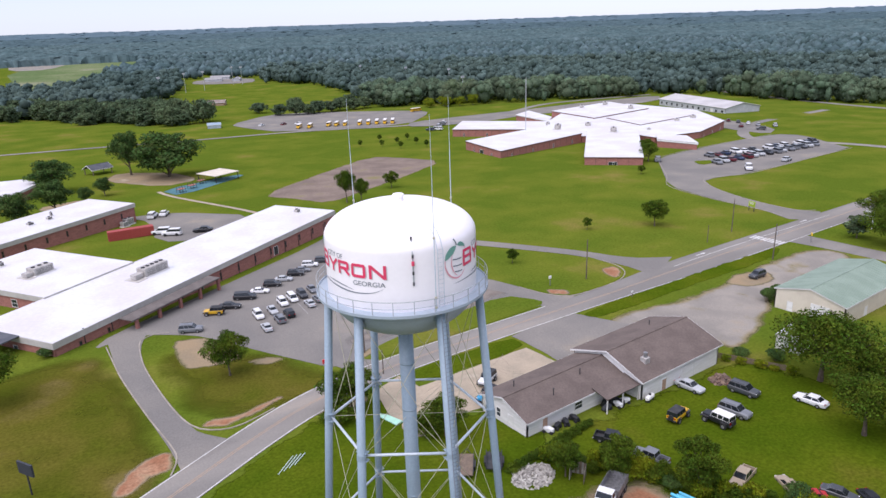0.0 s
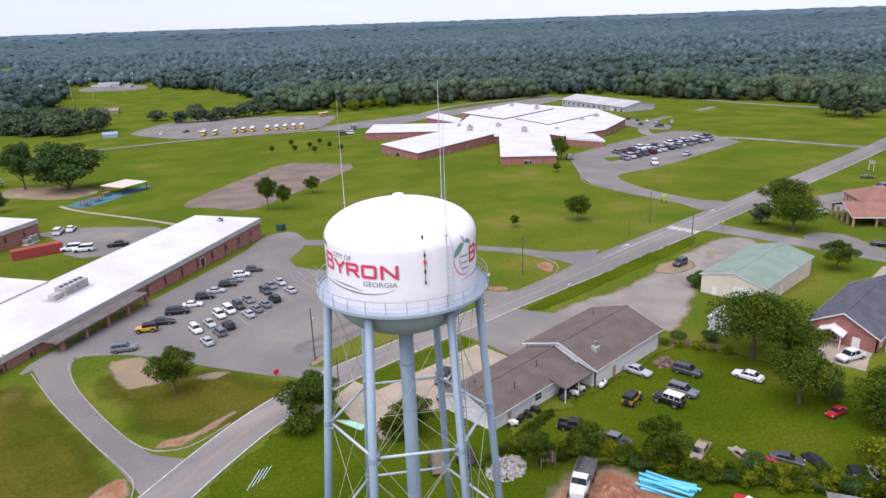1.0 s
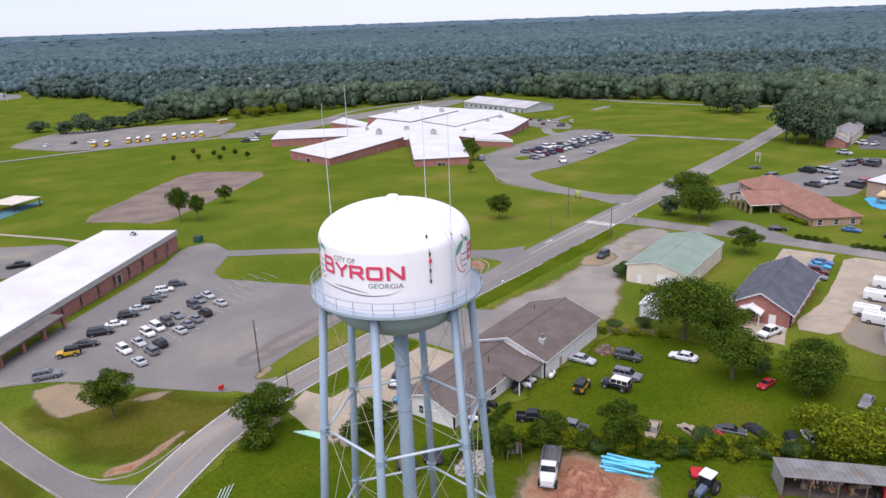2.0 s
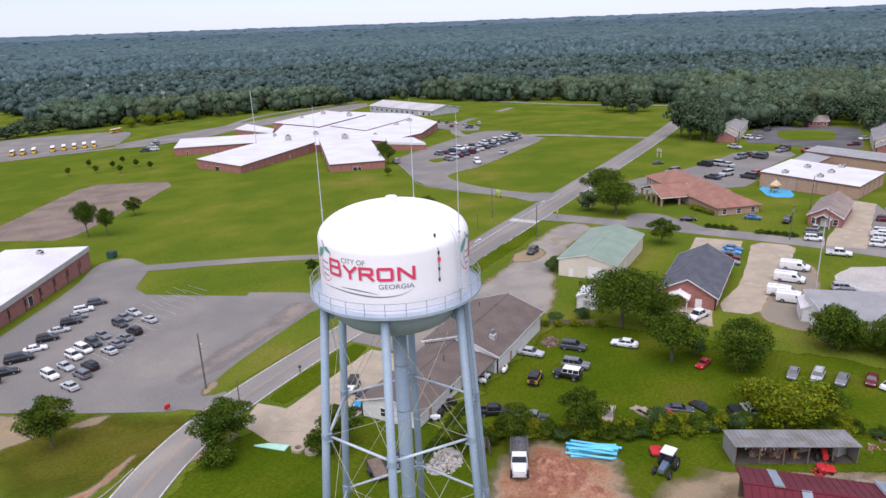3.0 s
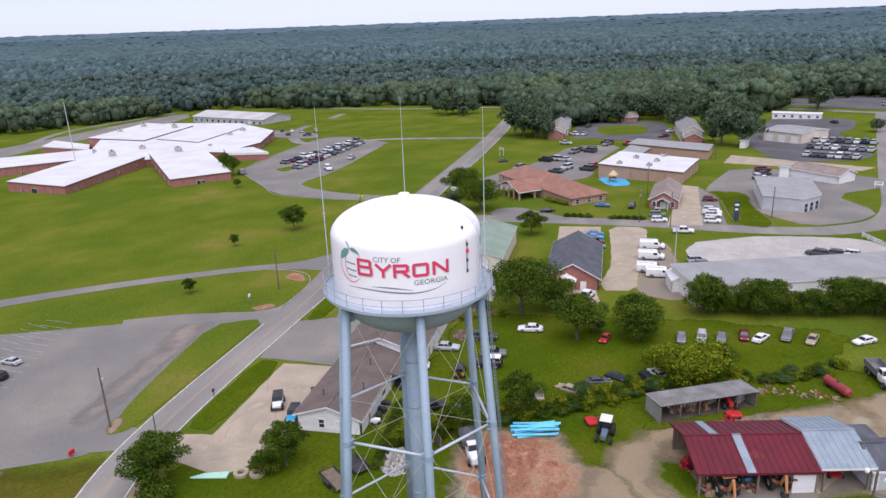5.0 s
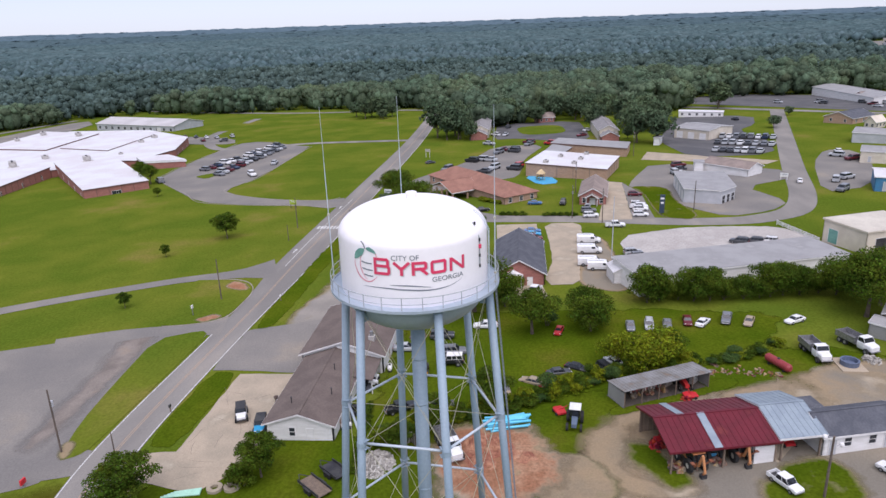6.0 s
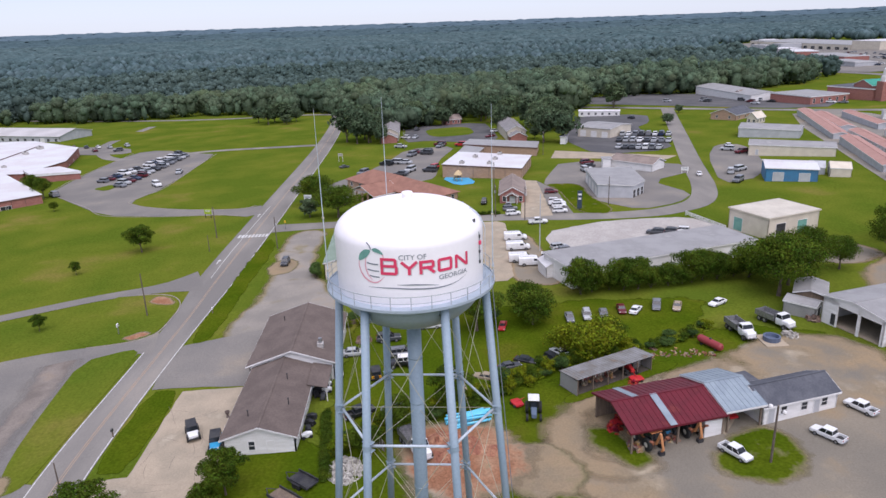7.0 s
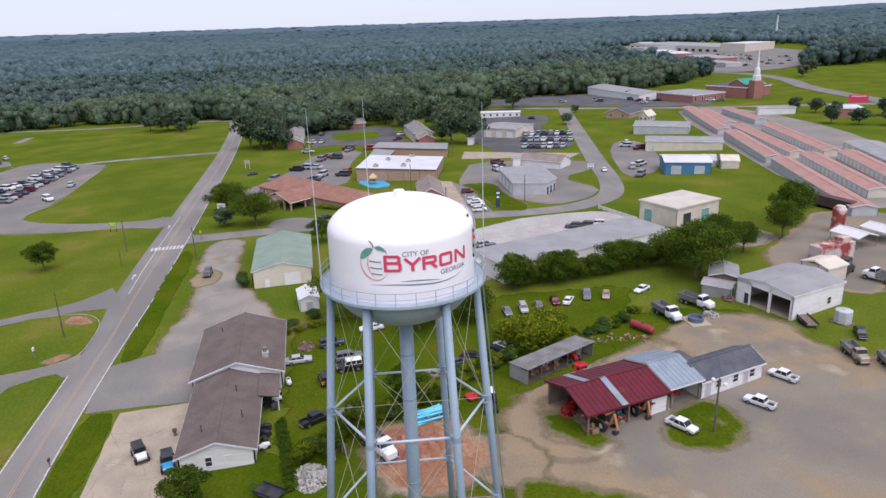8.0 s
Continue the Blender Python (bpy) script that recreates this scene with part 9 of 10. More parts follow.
# red shipping container at the school
cont = empty("shipping_container", on(38.0, 204.6, -6), "dull red steel shipping container", "container")
bm = bmesh.new()
box(bm, -6, -1.2, 0.1, 6, 1.2, 2.7)
part("shell", bm, PLAIN, cont).color = (0.34, 0.05, 0.045, 1)
for k in range(40):
    if k % 2 == 0:
        bm = bmesh.new()
        box(bm, -5.9 + k * 0.3, -1.24, 0.25, -5.75 + k * 0.3, -1.2, 2.6)
        part("rib", bm, PLAIN, cont).color = (0.36, 0.06, 0.05, 1)
bm = bmesh.new()
box(bm, 5.98, -1.1, 0.2, 6.04, 1.1, 2.6)
part("door", bm, PLAIN, cont).color = (0.3, 0.04, 0.04, 1)
for x, y, sz_ in ((31, 219.5, (2.4, 1.8, 1.8)), (36, 222.6, (2.6, 1.8, 2.0)), (41, 222.5, (3, 2, 2.0)), (39.5, 220.2, (2, 1.5, 1.6))):
    roof_unit(x, y, gz(x, y), U, sz_, "grey metal plant unit standing on the yard")
dumpster = empty("dumpster", on(94, 175.6, 25), "dark green steel dumpster beside the drive", "dumpster")
bm = bmesh.new()
loft(bm, [(1.1, 0.15, 1.5, 0.9, 0.95), (-1.1, 0.15, 1.7, 0.9, 0.95)])
part("bin", bm, PLAIN, dumpster).color = (0.015, 0.08, 0.06, 1)
bm = bmesh.new()
box(bm, -1.1, -0.95, 1.6, 1.1, 0.95, 1.72, pose(0, 0, 0, 0, 4, 0))
part("lid", bm, DARK, dumpster)


# ---- works depot: barn, shed and machines ----
for k in range(5):
    for yy in (0.15, 9.2):
        bm = bmesh.new()
        box(bm, 0.05 + k * 3.15, yy - 0.1, -1.2, 0.25 + k * 3.15, yy + 0.1, 3.3)
        part("post", bm, WOOD, barn)
for k in range(22):
    bm = bmesh.new()
    box(bm, k * 0.58, 9.25, -1.0, k * 0.58 + 0.54, 9.31, 3.3)
    part("board", bm, WOOD, barn)
# two bare metal sheets let into the red roof
for x0, lo_y, hi_y in ((5.0, -0.4, 4.7), (2.6, 4.7, 9.8)):
    bm = bmesh.new()
    z0 = 3.3 - (4.7 - 3.3) / 4.7 * 0.4 + 0.08
    za, zb = (z0, 4.78) if lo_y < 0 else (4.78, z0)
    quad_slab(bm, ((x0, lo_y, za + 0.075), (x0 + 0.95, lo_y, za + 0.075), (x0 + 0.95, hi_y, zb + 0.075), (x0, hi_y, zb + 0.075)), 0.03)
    part("patch_sheet", bm, ROOF_SILVER, barn, "bare grey roof sheet")
bm = bmesh.new()
box(bm, 10.2, 0.1, -0.8, 12.9, 2.6, 2.5, bevel=0.02)
part("store_box", bm, SIDING_WHITE, barn, "white boxed-in store")
for k in range(2):
    for yy in (0.15, 9.3):
        bm = bmesh.new()
        box(bm, 0.2 + k * 4.8, yy - 0.1, -1.2, 0.4 + k * 4.8, yy + 0.1, 3.3)
        part("post", bm, WOOD, barn2)
bm = bmesh.new()
box(bm, 0, 9.2, -1.0, 5.3, 9.3, 3.3)
part("back_wall", bm, SIDING_GREY, barn2)
bm = bmesh.new()
box(bm, -0.2, -0.5, -1.5, 5.5, 9.2, 0.1)
part("slab", bm, CONCRETE, barn2)
openings_along(office, (0, 0), (11.6, 0), 3, 1.0, 0.9, 1.1, start=1.5, end=0.5)
opening(office, (0, 0), (11.6, 0), 1.2, 0, 0.9, 2.0, "door", fill=SIDING_GREY)
opening(office, (0, 0), (11.6, 0), 8.3, 0, 0.9, 2.0, "door", fill=SIDING_GREY)
annex, anl = block("annex", "low dark flat-roofed annex behind the office", rect(57.4, 0.2, -76, 4.6, 2.8), 2.5, SIDING_WHITE, SHINGLE_DARK, 0.25, category="annex")

# Near-black board colour paints the shade at the back of the shed.
SHED_SHADE_BOARDS = mat("shed_shade_boards", (0.055, 0.045, 0.04), (0.09, 0.07, 0.06), 0.8, 6, 0.3, 0.9)
RED_STEEL = by_piece(mat("scuffed_red_steel", (0.40, 0.02, 0.03), (0.22, 0.015, 0.02), 0.9, 6, 0.3, 0.55), 0.35, 1.25, 0.02)
shed = empty("open_shed", on(67.2, 14.2, -64.5), "long open shed with a rusty grey metal roof", "shed")
bm = bmesh.new()
quad_slab(bm, ((-7.2, -2.2, 2.7), (7.2, -2.2, 2.7), (7.2, 2.0, 2.3), (-7.2, 2.0, 2.3)), 0.07)
shed_roof = part("roof", bm, ROOF_OLD, shed)
seam_parts(shed_roof, (-7.2, -2.2, 2.7), (7.2, -2.2, 2.7), (0, 4.2, -0.4), 26, ROOF_OLD, 0.04, 0.04)
for k in range(6):
    bm = bmesh.new()
    box(bm, -7.0 + k * 2.78, -2.0, -0.8, -6.88 + k * 2.78, -1.88, 2.62)
    part("post", bm, WOOD, shed)
for x in (-7.05, 7.0):
    bm = bmesh.new()
    box(bm, x, -1.95, -0.8, x + 0.06, 1.9, 2.3)
    part("end_wall", bm, ROOF_GREY, shed)
bm = bmesh.new()
box(bm, -7, 1.85, -0.8, 7, 1.92, 2.25)
part("back_wall", bm, SHED_SHADE_BOARDS, shed, "board wall coloured dark for the shed's shade")

random.seed(61)
for k in range(14):
    bm = bmesh.new()
    h = random.uniform(0.5, 0.9)
    box(bm, -0.09, -0.05, -h, 0.09, 0.05, 0, bevel=0.02)
    ob = part("hose_bundle", bm, PLAIN)
    ob.color = random.choice(((0.42, 0.16, 0.15, 1), (0.5, 0.44, 0.42, 1), (0.30, 0.06, 0.06, 1), (0.25, 0.22, 0.21, 1)))
    ob.matrix_basis = on(67.2, 14.2, -64.5) @ pose(-5.6 + k * 0.36, -1.5 + random.uniform(-0.15, 0.15), 2.5)
    tagged(ob, "faded red and grey bundle hanging from the shed roof", "bundle", "bundles hanging in the shed")


def machine(name, x, y, turn, colour, label, size=1.0, loader=True):
    """A tractor with cab, bonnet, big and small wheels, and a digging arm where it has one."""
    ob = empty(name, on(x, y, turn), label, "tractor")
    s = size
    bm = bmesh.new()
    loft(bm, [(1.9 * s, 0.7 * s, 1.2 * s, 0.32 * s, 0.28 * s), (0.4 * s, 0.65 * s, 1.4 * s, 0.4 * s, 0.36 * s), (-0.9 * s, 0.6 * s, 1.2 * s, 0.45 * s, 0.4 * s)])
    part("bonnet", bm, PLAIN, ob).color = (*colour, 1)
    bm = bmesh.new()
    box(bm, -1.1 * s, -0.62 * s, 1.2 * s, 0.35 * s, 0.62 * s, 2.3 * s, bevel=0.05)
    part("cab_glass", bm, CAR_GLASS, ob)
    bm = bmesh.new()
    box(bm, -1.25 * s, -0.72 * s, 2.3 * s, 0.45 * s, 0.72 * s, 2.42 * s, bevel=0.04)
    part("cab_roof", bm, PLAIN, ob, "pale cab roof" if not loader else "").color = (0.7, 0.7, 0.68, 1) if not loader else (*colour, 1)
    for px, r, w in ((-0.75, 0.78, 0.42), (1.4, 0.5, 0.3)):
        bm = bmesh.new()
        lathe(bm, [(r * 0.4 * s, -w / 2), (r * 0.95 * s, -w / 2), (r * s, -w * 0.3), (r * s, w * 0.3), (r * 0.95 * s, w / 2), (r * 0.4 * s, w / 2)], 16)
        for v in bm.verts:
            v.co = Vector((v.co.x, v.co.z, v.co.y))
        me = finish("wheel", bm, TYRE)
        for side in (-1, 1):
            o = new("wheel", me)
            o.parent = ob
            o.location = (px * s, side * 0.85 * s, r * s)
            bm = bmesh.new()
            tube(bm, (0, -w * 0.35, 0), (0, w * 0.35, 0), r * 0.42 * s, n=10)
            h = part("hub", bm, PLAIN, o)
            h.color = (0.6, 0.58, 0.5, 1)
    if loader:
        pts = [(-1.2, 0, 0.9), (-1.85, 0, 2.55), (-2.45, 0, 0.95), (-2.15, 0, 0.45)]
        for a, b in zip(pts, pts[1:]):
            bm = bmesh.new()
            m = Vector(a) * s
            n_ = Vector(b) * s
            tube(bm, m, n_, 0.16 * s, 0.13 * s, 6)
            part("boom", bm, PLAIN, ob).color = (0.50, 0.22, 0.09, 1)
        for side in (-1, 1):
            bm = bmesh.new()
            tube(bm, (-1.3 * s, side * 0.5 * s, 0.9 * s), (-1.75 * s, side * 1.05 * s, 1.75 * s), 0.1 * s, 0.09 * s, 6)
            box(bm, -1.95 * s, side * 1.05 * s - 0.2, 1.7 * s, -1.55 * s, side * 1.05 * s + 0.2, 1.8 * s)
            part("stabiliser", bm, PLAIN, ob, "rusty brown steel").color = (0.24, 0.09, 0.05, 1)
        bm = bmesh.new()
        loft(bm, [(-1.9 * s, 0.05, 0.5 * s, 0.3 * s, 0.3 * s), (-2.4 * s, 0.1, 0.55 * s, 0.34 * s, 0.34 * s)])
        part("bucket", bm, DARK, ob)
        bm = bmesh.new()
        loft(bm, [(2.3 * s, 0.1, 0.6 * s, 0.9 * s, 0.9 * s), (2.9 * s, 0.05, 0.3 * s, 0.95 * s, 0.95 * s)])
        part("front_bucket", bm, PLAIN, ob).color = (0.4, 0.2, 0.08, 1)
    return ob


machine("backhoe", 49.3, 13.8, 18, (0.42, 0.15, 0.05), "rusty orange backhoe parked before the barn", 1.1)
machine("backhoe", 51.4, 8.1, 14, (0.42, 0.15, 0.05), "rusty orange backhoe parked before the barn", 1.1)
heap("implement_heap", 48.9, 15.6, 1.1, 0.9, 34, SCRAP, "jumble of rusty farm implements before the barn", 0.32, 91, "scrap")
heap("implement_heap", 50.2, 10.6, 0.9, 0.7, 26, SCRAP, "jumble of rusty farm implements before the barn", 0.3, 92, "scrap")
heap("implement_heap", 53.4, 17.0, 1.3, 0.7, 36, RED_STEEL, "jumble of red mower parts under the barn edge", 0.36, 93, "scrap")
heap("implement_heap", 55.6, 15.4, 1.0, 0.6, 26, RED_STEEL, "jumble of red mower parts under the barn edge", 0.34, 94, "scrap")
heap("implement_heap", 64.9, 10.8, 0.9, 0.6, 18, RED_STEEL, "red mower parts before the open shed", 0.3, 95, "scrap")
machine("tractor", 51.4, 11.2, 15, (0.05, 0.25, 0.45), "blue tractor under the barn roof", 0.9, False)
machine("tractor", 58.3, 26.6, 172, (0.10, 0.14, 0.20), "dark tractor with a white cab roof", 1.05, False)
machine("tractor", 68.8, 10.6, 190, (0.5, 0.03, 0.03), "red tractor in the open shed", 0.95, False)
machine("tractor", 122.2, 12.6, -100, (0.5, 0.03, 0.03), "red tractor on the gravel strip", 1.0, False)


def mower(x, y, turn, label, w=1.9):
    ob = empty("mower_deck", on(x, y, turn), label, "mower")
    bm = bmesh.new()
    loft(bm, [(w / 2, 0.25, 0.5, 0.6, 0.5), (0.3, 0.22, 0.6, 0.8, 0.7), (-w / 2, 0.25, 0.5, 0.6, 0.5)])
    part("deck", bm, PLAIN, ob).color = (0.5, 0.02, 0.025, 1)
    bm = bmesh.new()
    tube(bm, (0, -0.3, 0.55), (0, -1.1, 0.9), 0.05, n=5)
    tube(bm, (0, 0.3, 0.55), (0, -1.1, 0.9), 0.05, n=5)
    part("hitch", bm, PLAIN, ob).color = (0.45, 0.02, 0.02, 1)
    small_wheels(ob, (0.5, -0.5), 0.7, 0.2)
    return ob


mower(61.3, 28.4, 20, "bright red mowing deck on the grass")
mower(65.6, 10.2, 100, "bright red mowing deck before the shed")
mower(54.4, 16.4, 20, "red mowing machine under the barn edge", 1.3)
mower(54.0, 1.4, 10, "red mower in the grey barn bay", 1.4)
for k, (x, y, c) in enumerate(((68.0, 15.5, (0.3, 0.3, 0.3)), (66.5, 17.6, (0.06, 0.06, 0.06)), (69.2, 12.8, (0.4, 0.35, 0.3)), (70.0, 9.0, (0.45, 0.46, 0.46)))):
    ob = empty("stored_crate", on(x, y, -64.5 + k * 9), "stacked stored gear in the open shed", "crate", "stored gear")
    bm = bmesh.new()
    box(bm, -0.8, -0.6, 0, 0.8, 0.6, 0.9 + 0.15 * k, bevel=0.04)
    part("crate", bm, PLAIN, ob).color = (*c, 1)
    bm = bmesh.new()
    for i in range(4):
        box(bm, -0.82, -0.62, 0.12 + i * 0.22, 0.82, 0.62, 0.17 + i * 0.22)
    part("slat_band", bm, WOOD, ob)
# small buildings round the garage
side_shed = gable("shed", "small rusty grey shed beside the garage", 84.2, -28.2, 43, 5.2, 3.6, 2.4, 3.0, ROOF_GREY, ROOF_GREY, 0.15, category="shed")
opening(side_shed, (0, 3.6), (0, 0), 1.8, 0, 1.6, 1.9, "door", fill=DARK)
side_shed2 = gable("shed", "low grey shed behind the garage", 86.0, -29.8, -32, 7, 5, 2.6, 3.3, WOOD, ROOF_GREY, 0.3, category="shed")
tan_roof = gable("canopy", "open tan metal canopy", 89.5, -50.2, 105, 5.6, 5.8, 3.2, 4.0, SIDING_CREAM, SIDING_CREAM, 0.2, category="canopy", walls="N")
for px, py in ((0.1, 0.1), (5.5, 0.1), (0.1, 5.7), (5.5, 5.7)):
    bm = bmesh.new()
    box(bm, px - 0.07, py - 0.07, -1, px + 0.07, py + 0.07, 3.25)
    part("post", bm, RIM, tan_roof)
RUSTY = mat("rusty_white_steel", (0.55, 0.46, 0.42), (0.30, 0.06, 0.05), 0.35, 3, 0.2, 0.8, lo=0.45, hi=0.58)
hopper = empty("old_plant", on(94.6, -57.2, -79), "rusty white steel hopper of an old plant", "hopper")
bm = bmesh.new()
box(bm, -5, -1.5, 0, 5, 1.5, 3.6, bevel=0.08)
part("body", bm, RUSTY, hopper)
for k in range(6):
    bm = bmesh.new()
    box(bm, -4.8 + k * 1.9, -1.56, 0.2, -4.68 + k * 1.9, 1.56, 3.7)
    part("frame_rib", bm, RUSTY, hopper)
bm = bmesh.new()
box(bm, 1.5, -1.0, 3.6, 4.2, 1.0, 4.6)
part("top_box", bm, RUSTY, hopper)
silo = empty("silo", on(111, -72.5), "tall rusty cream silo", "silo")
bm = bmesh.new()
lathe(bm, [(1.5, 0), (1.5, 5.4), (1.0, 6.2), (0, 6.5)], 20)
part("drum", bm, RUSTY, silo)
for k in range(4):
    bm = bmesh.new()
    a = k * math.pi / 2
    tube(bm, (1.6 * math.cos(a), 1.6 * math.sin(a), -0.5), (1.55 * math.cos(a), 1.55 * math.sin(a), 4.5), 0.08, n=6)
    part("leg", bm, RUSTY, silo)
put(van, "van", BLACK, 86.4, -53.6, -60, "on the workshop yard", 0.06, "", "van")
put(dump_truck, "flatbed truck", WHITE, 80.4, -56.4, 20, "on the workshop yard", 0.06, "", "truck")
for x, y in ((101.6, -69, ), (102, -77)):
    ob = gable("canopy", "white fabric canopy on posts", x - 3, y - 3, 10, 7, 6, 2.6, 3.4, SIDING_WHITE, ROOF_WHITE, 0.1, category="canopy", walls="")
    for px, py in ((0.1, 0.1), (6.9, 0.1), (0.1, 5.9), (6.9, 5.9)):
        bm = bmesh.new()
        box(bm, px - 0.06, py - 0.06, -1, px + 0.06, py + 0.06, 2.7)
        part("post", bm, RIM, ob)
rail_car = empty("rail_car", on(128.6, -85.5, -170), "dark brown old rail car", "rail car")
bm = bmesh.new()
box(bm, -6.6, -1.4, 0.6, 6.6, 1.4, 3.2, bevel=0.06)
part("body", bm, PLAIN, rail_car).color = (0.07, 0.035, 0.03, 1)
for k in range(13):
    bm = bmesh.new()
    box(bm, -6.4 + k, -1.46, 0.7, -6.25 + k, 1.46, 3.15)
    part("rib", bm, DARK, rail_car)
for x in (-4.5, 4.5):
    bm = bmesh.new()
    box(bm, x - 1, -1.1, 0, x + 1, 1.1, 0.6)
    part("bogie", bm, DARK, rail_car)

# ---- things round the house ----
vent = empty("roof_cooler", pose(76.7, 57.4, gz(82, 61) + 4.35), "grey metal cooler on the shingle roof", "roof unit")
bm = bmesh.new()
box(bm, -0.5, -0.5, -0.5, 0.5, 0.5, 0.75, bevel=0.03)
part("casing", bm, UNIT, vent)
bm = bmesh.new()
tube(bm, (0, 0, 0.75), (0, 0, 1.5), 0.3, n=12)
part("flue", bm, RIM, vent)
for x, y, z in ((66.9, 61.0, 3.9), (57.6, 64.6, 3.6), (87.1, 64.8, 4.7), (60.5, 59.8, 3.4)):
    ob = empty("vent_pipe", pose(x, y, gz(x, y) + z), "dark vent pipe on the shingle roof", "vent pipe", "roof vent pipes")
    bm = bmesh.new()
    tube(bm, (0, 0, -0.4), (0, 0, 0.8), 0.07, n=8)
    part("pipe", bm, DARK, ob)
    bm = bmesh.new()
    tube(bm, (0, 0, 0.8), (0, 0, 0.88), 0.12, n=8)
    part("cap", bm, DARK, ob)
random.seed(8)
for k in range(11):
    x, y = (66.8 + random.uniform(0, 6), 55.8 + random.uniform(0, 1.6)) if k < 7 else (57 + (k - 7) * 1.6, 57.1)
    ob = empty("yard_cart", on(x, y, random.uniform(0, 180)), "parked yard gear against the wall", "gear", "gear beside the house")
    bm = bmesh.new()
    loft(bm, [(0.7, 0.25, 0.7, 0.25, 0.2), (0, 0.2, 0.9, 0.35, 0.25), (-0.7, 0.25, 0.75, 0.25, 0.2)])
    part("tub", bm, PLAIN, ob).color = (*random.choice((BLACK, DARKGREY, RED, WHITE, BLACK)), 1)
    small_wheels(ob, (0.5, -0.5), 0.28, 0.24)
statue = empty("urn", on(63.9, 69.3), "dark garden urn on the concrete pad", "urn")
bm = bmesh.new()
lathe(bm, [(0.25, 0), (0.18, 0.2), (0.12, 0.4), (0.3, 0.75), (0.36, 1.0), (0.3, 1.0), (0.2, 0.7), (0, 0.6)], 14)
part("bowl", bm, PLAIN, statue).color = (0.12, 0.09, 0.08, 1)
# small white shed behind the house, store shed beside the vans
ws = gable("shed", "small white wooden shed", 104.2, 48.6, 5, 6, 3.8, 2.6, 3.3, SIDING_WHITE, ROOF_WHITE, 0.15, category="shed")
opening(ws, (0, 3.8), (0, 0), 1.9, 0, 1.2, 1.9, "door", fill=SIDING_GREY)
ss = gable("shed", "small white metal store shed", 112.6, 10.9, 8, 5.5, 3.8, 2.5, 3.4, SIDING_WHITE, ROOF_WHITE, 0.15, 8, category="shed")
openings_along(warehouse, wl[3], wl[0], 2, 0, 3.0, 2.8, "garage_door")
opening(beige, bl[3], bl[0], 3.0, 0, 2.6, 3.2, "garage_door", fill=SIGN_GREEN)
opening(beige, bl[0], bl[1], 4.0, 0, 3.0, 3.4, "garage_door", fill=DARK)
opening(beige, bl[0], bl[1], 11.0, 0, 3.0, 3.4, "garage_door", fill=SIGN_GREEN)
bp = gable("porch", "small white gabled brick-house porch", 109.8, 33.2, 0, 2.2, 3.6, 2.5, 3.4, SIDING_WHITE, SIDING_WHITE, 0.2, category="porch", walls="")
for py in (0.15, 3.45):
    bm = bmesh.new()
    box(bm, 0.05, py - 0.08, -0.6, 0.22, py + 0.08, 2.5)
    part("post", bm, FASCIA, bp)
sheet("concrete_pad", [(104, 38.5), (111.8, 38.6), (111.8, 29), (104, 28)], 0.056, CONCRETE, "worn pale concrete before the brick house", 0, 0.4, category="driveway")

# ---- along the side road ----
rail_fence = empty("rail_fence", on(153.6, -31.3, math.degrees(math.atan2(-4.3, -14.9))), "white wooden rail fence", "fence")
for k in range(8):
    bm = bmesh.new()
    box(bm, k * 2.2 - 0.08, -0.08, -0.4, k * 2.2 + 0.08, 0.08, 1.3)
    part("post", bm, FASCIA, rail_fence)
for z in (0.45, 0.8, 1.15):
    bm = bmesh.new()
    box(bm, 0, -0.05, z - 0.09, 15.4, -0.08 + 0.12, z + 0.09)
    part("rail", bm, FASCIA, rail_fence)
for px, py in ((0.3, 0.3), (0.3, 3.6), (0.3, 6.8), (0.3, 10), (0.3, 13.3), (6, 0.3)):
    bm = bmesh.new()
    box(bm, px - 0.25, py - 0.25, -1, px + 0.25, py + 0.25, 3.0)
    part("column", bm, BROWN_BRICK, rr2)
openings_along(red_roof, (0, 13), (0, 0), 3, 0.8, 1.2, 1.4)
openings_along(red_roof, (0, 0), (27, 0), 5, 0.8, 1.2, 1.4)
opening(chapel, (0, 7.8), (0, 0), 3.9, 0, 1.6, 2.2, "door", fill=SIDING_WHITE)
for u in (1.4, 6.4):
    opening(chapel, (0, 7.8), (0, 0), u, 0.8, 1.0, 1.5)
cp = gable("porch", "white gabled porch of the brick house", 179.2, 10.6, -8, 2.2, 3.6, 2.6, 3.6, SIDING_WHITE, SHINGLE_TAUPE, 0.2, category="porch", walls="")
for py in (0.2, 3.4):
    bm = bmesh.new()
    tube(bm, (0.3, py, -0.5), (0.3, py, 2.6), 0.12, n=10)
    part("column", bm, FASCIA, cp)
for e in range(4):
    for k in range(1, 5):
        p_, q_ = Vector(fl[e]), Vector(fl[(e + 1) % 4])
        c_ = p_ + (q_ - p_) * k / 5
        bm = bmesh.new()
        d_ = (q_ - p_).normalized()
        n_ = Vector((d_.y, -d_.x))
        m_ = Matrix.Translation((c_.x + n_.x * 0.03, c_.y + n_.y * 0.03, 0))
        box(bm, -0.08, -0.08, -1, 0.08, 0.08, 4.2, m_)
        part("pilaster", bm, SHINGLE_TAUPE, flat)
play = empty("play_structure", on(221, 26, 20), "yellow and tan play tower with a slide", "playground")
for px, py in ((-1, -1), (1, -1), (-1, 1), (1, 1)):
    bm = bmesh.new()
    tube(bm, (px, py, -0.3), (px, py, 2.6), 0.09, n=7)
    part("post", bm, PLAIN, play).color = (0.5, 0.33, 0.1, 1)
bm = bmesh.new()
lathe(bm, [(1.8, 2.5), (0.9, 3.5), (0, 4.2)], 4)
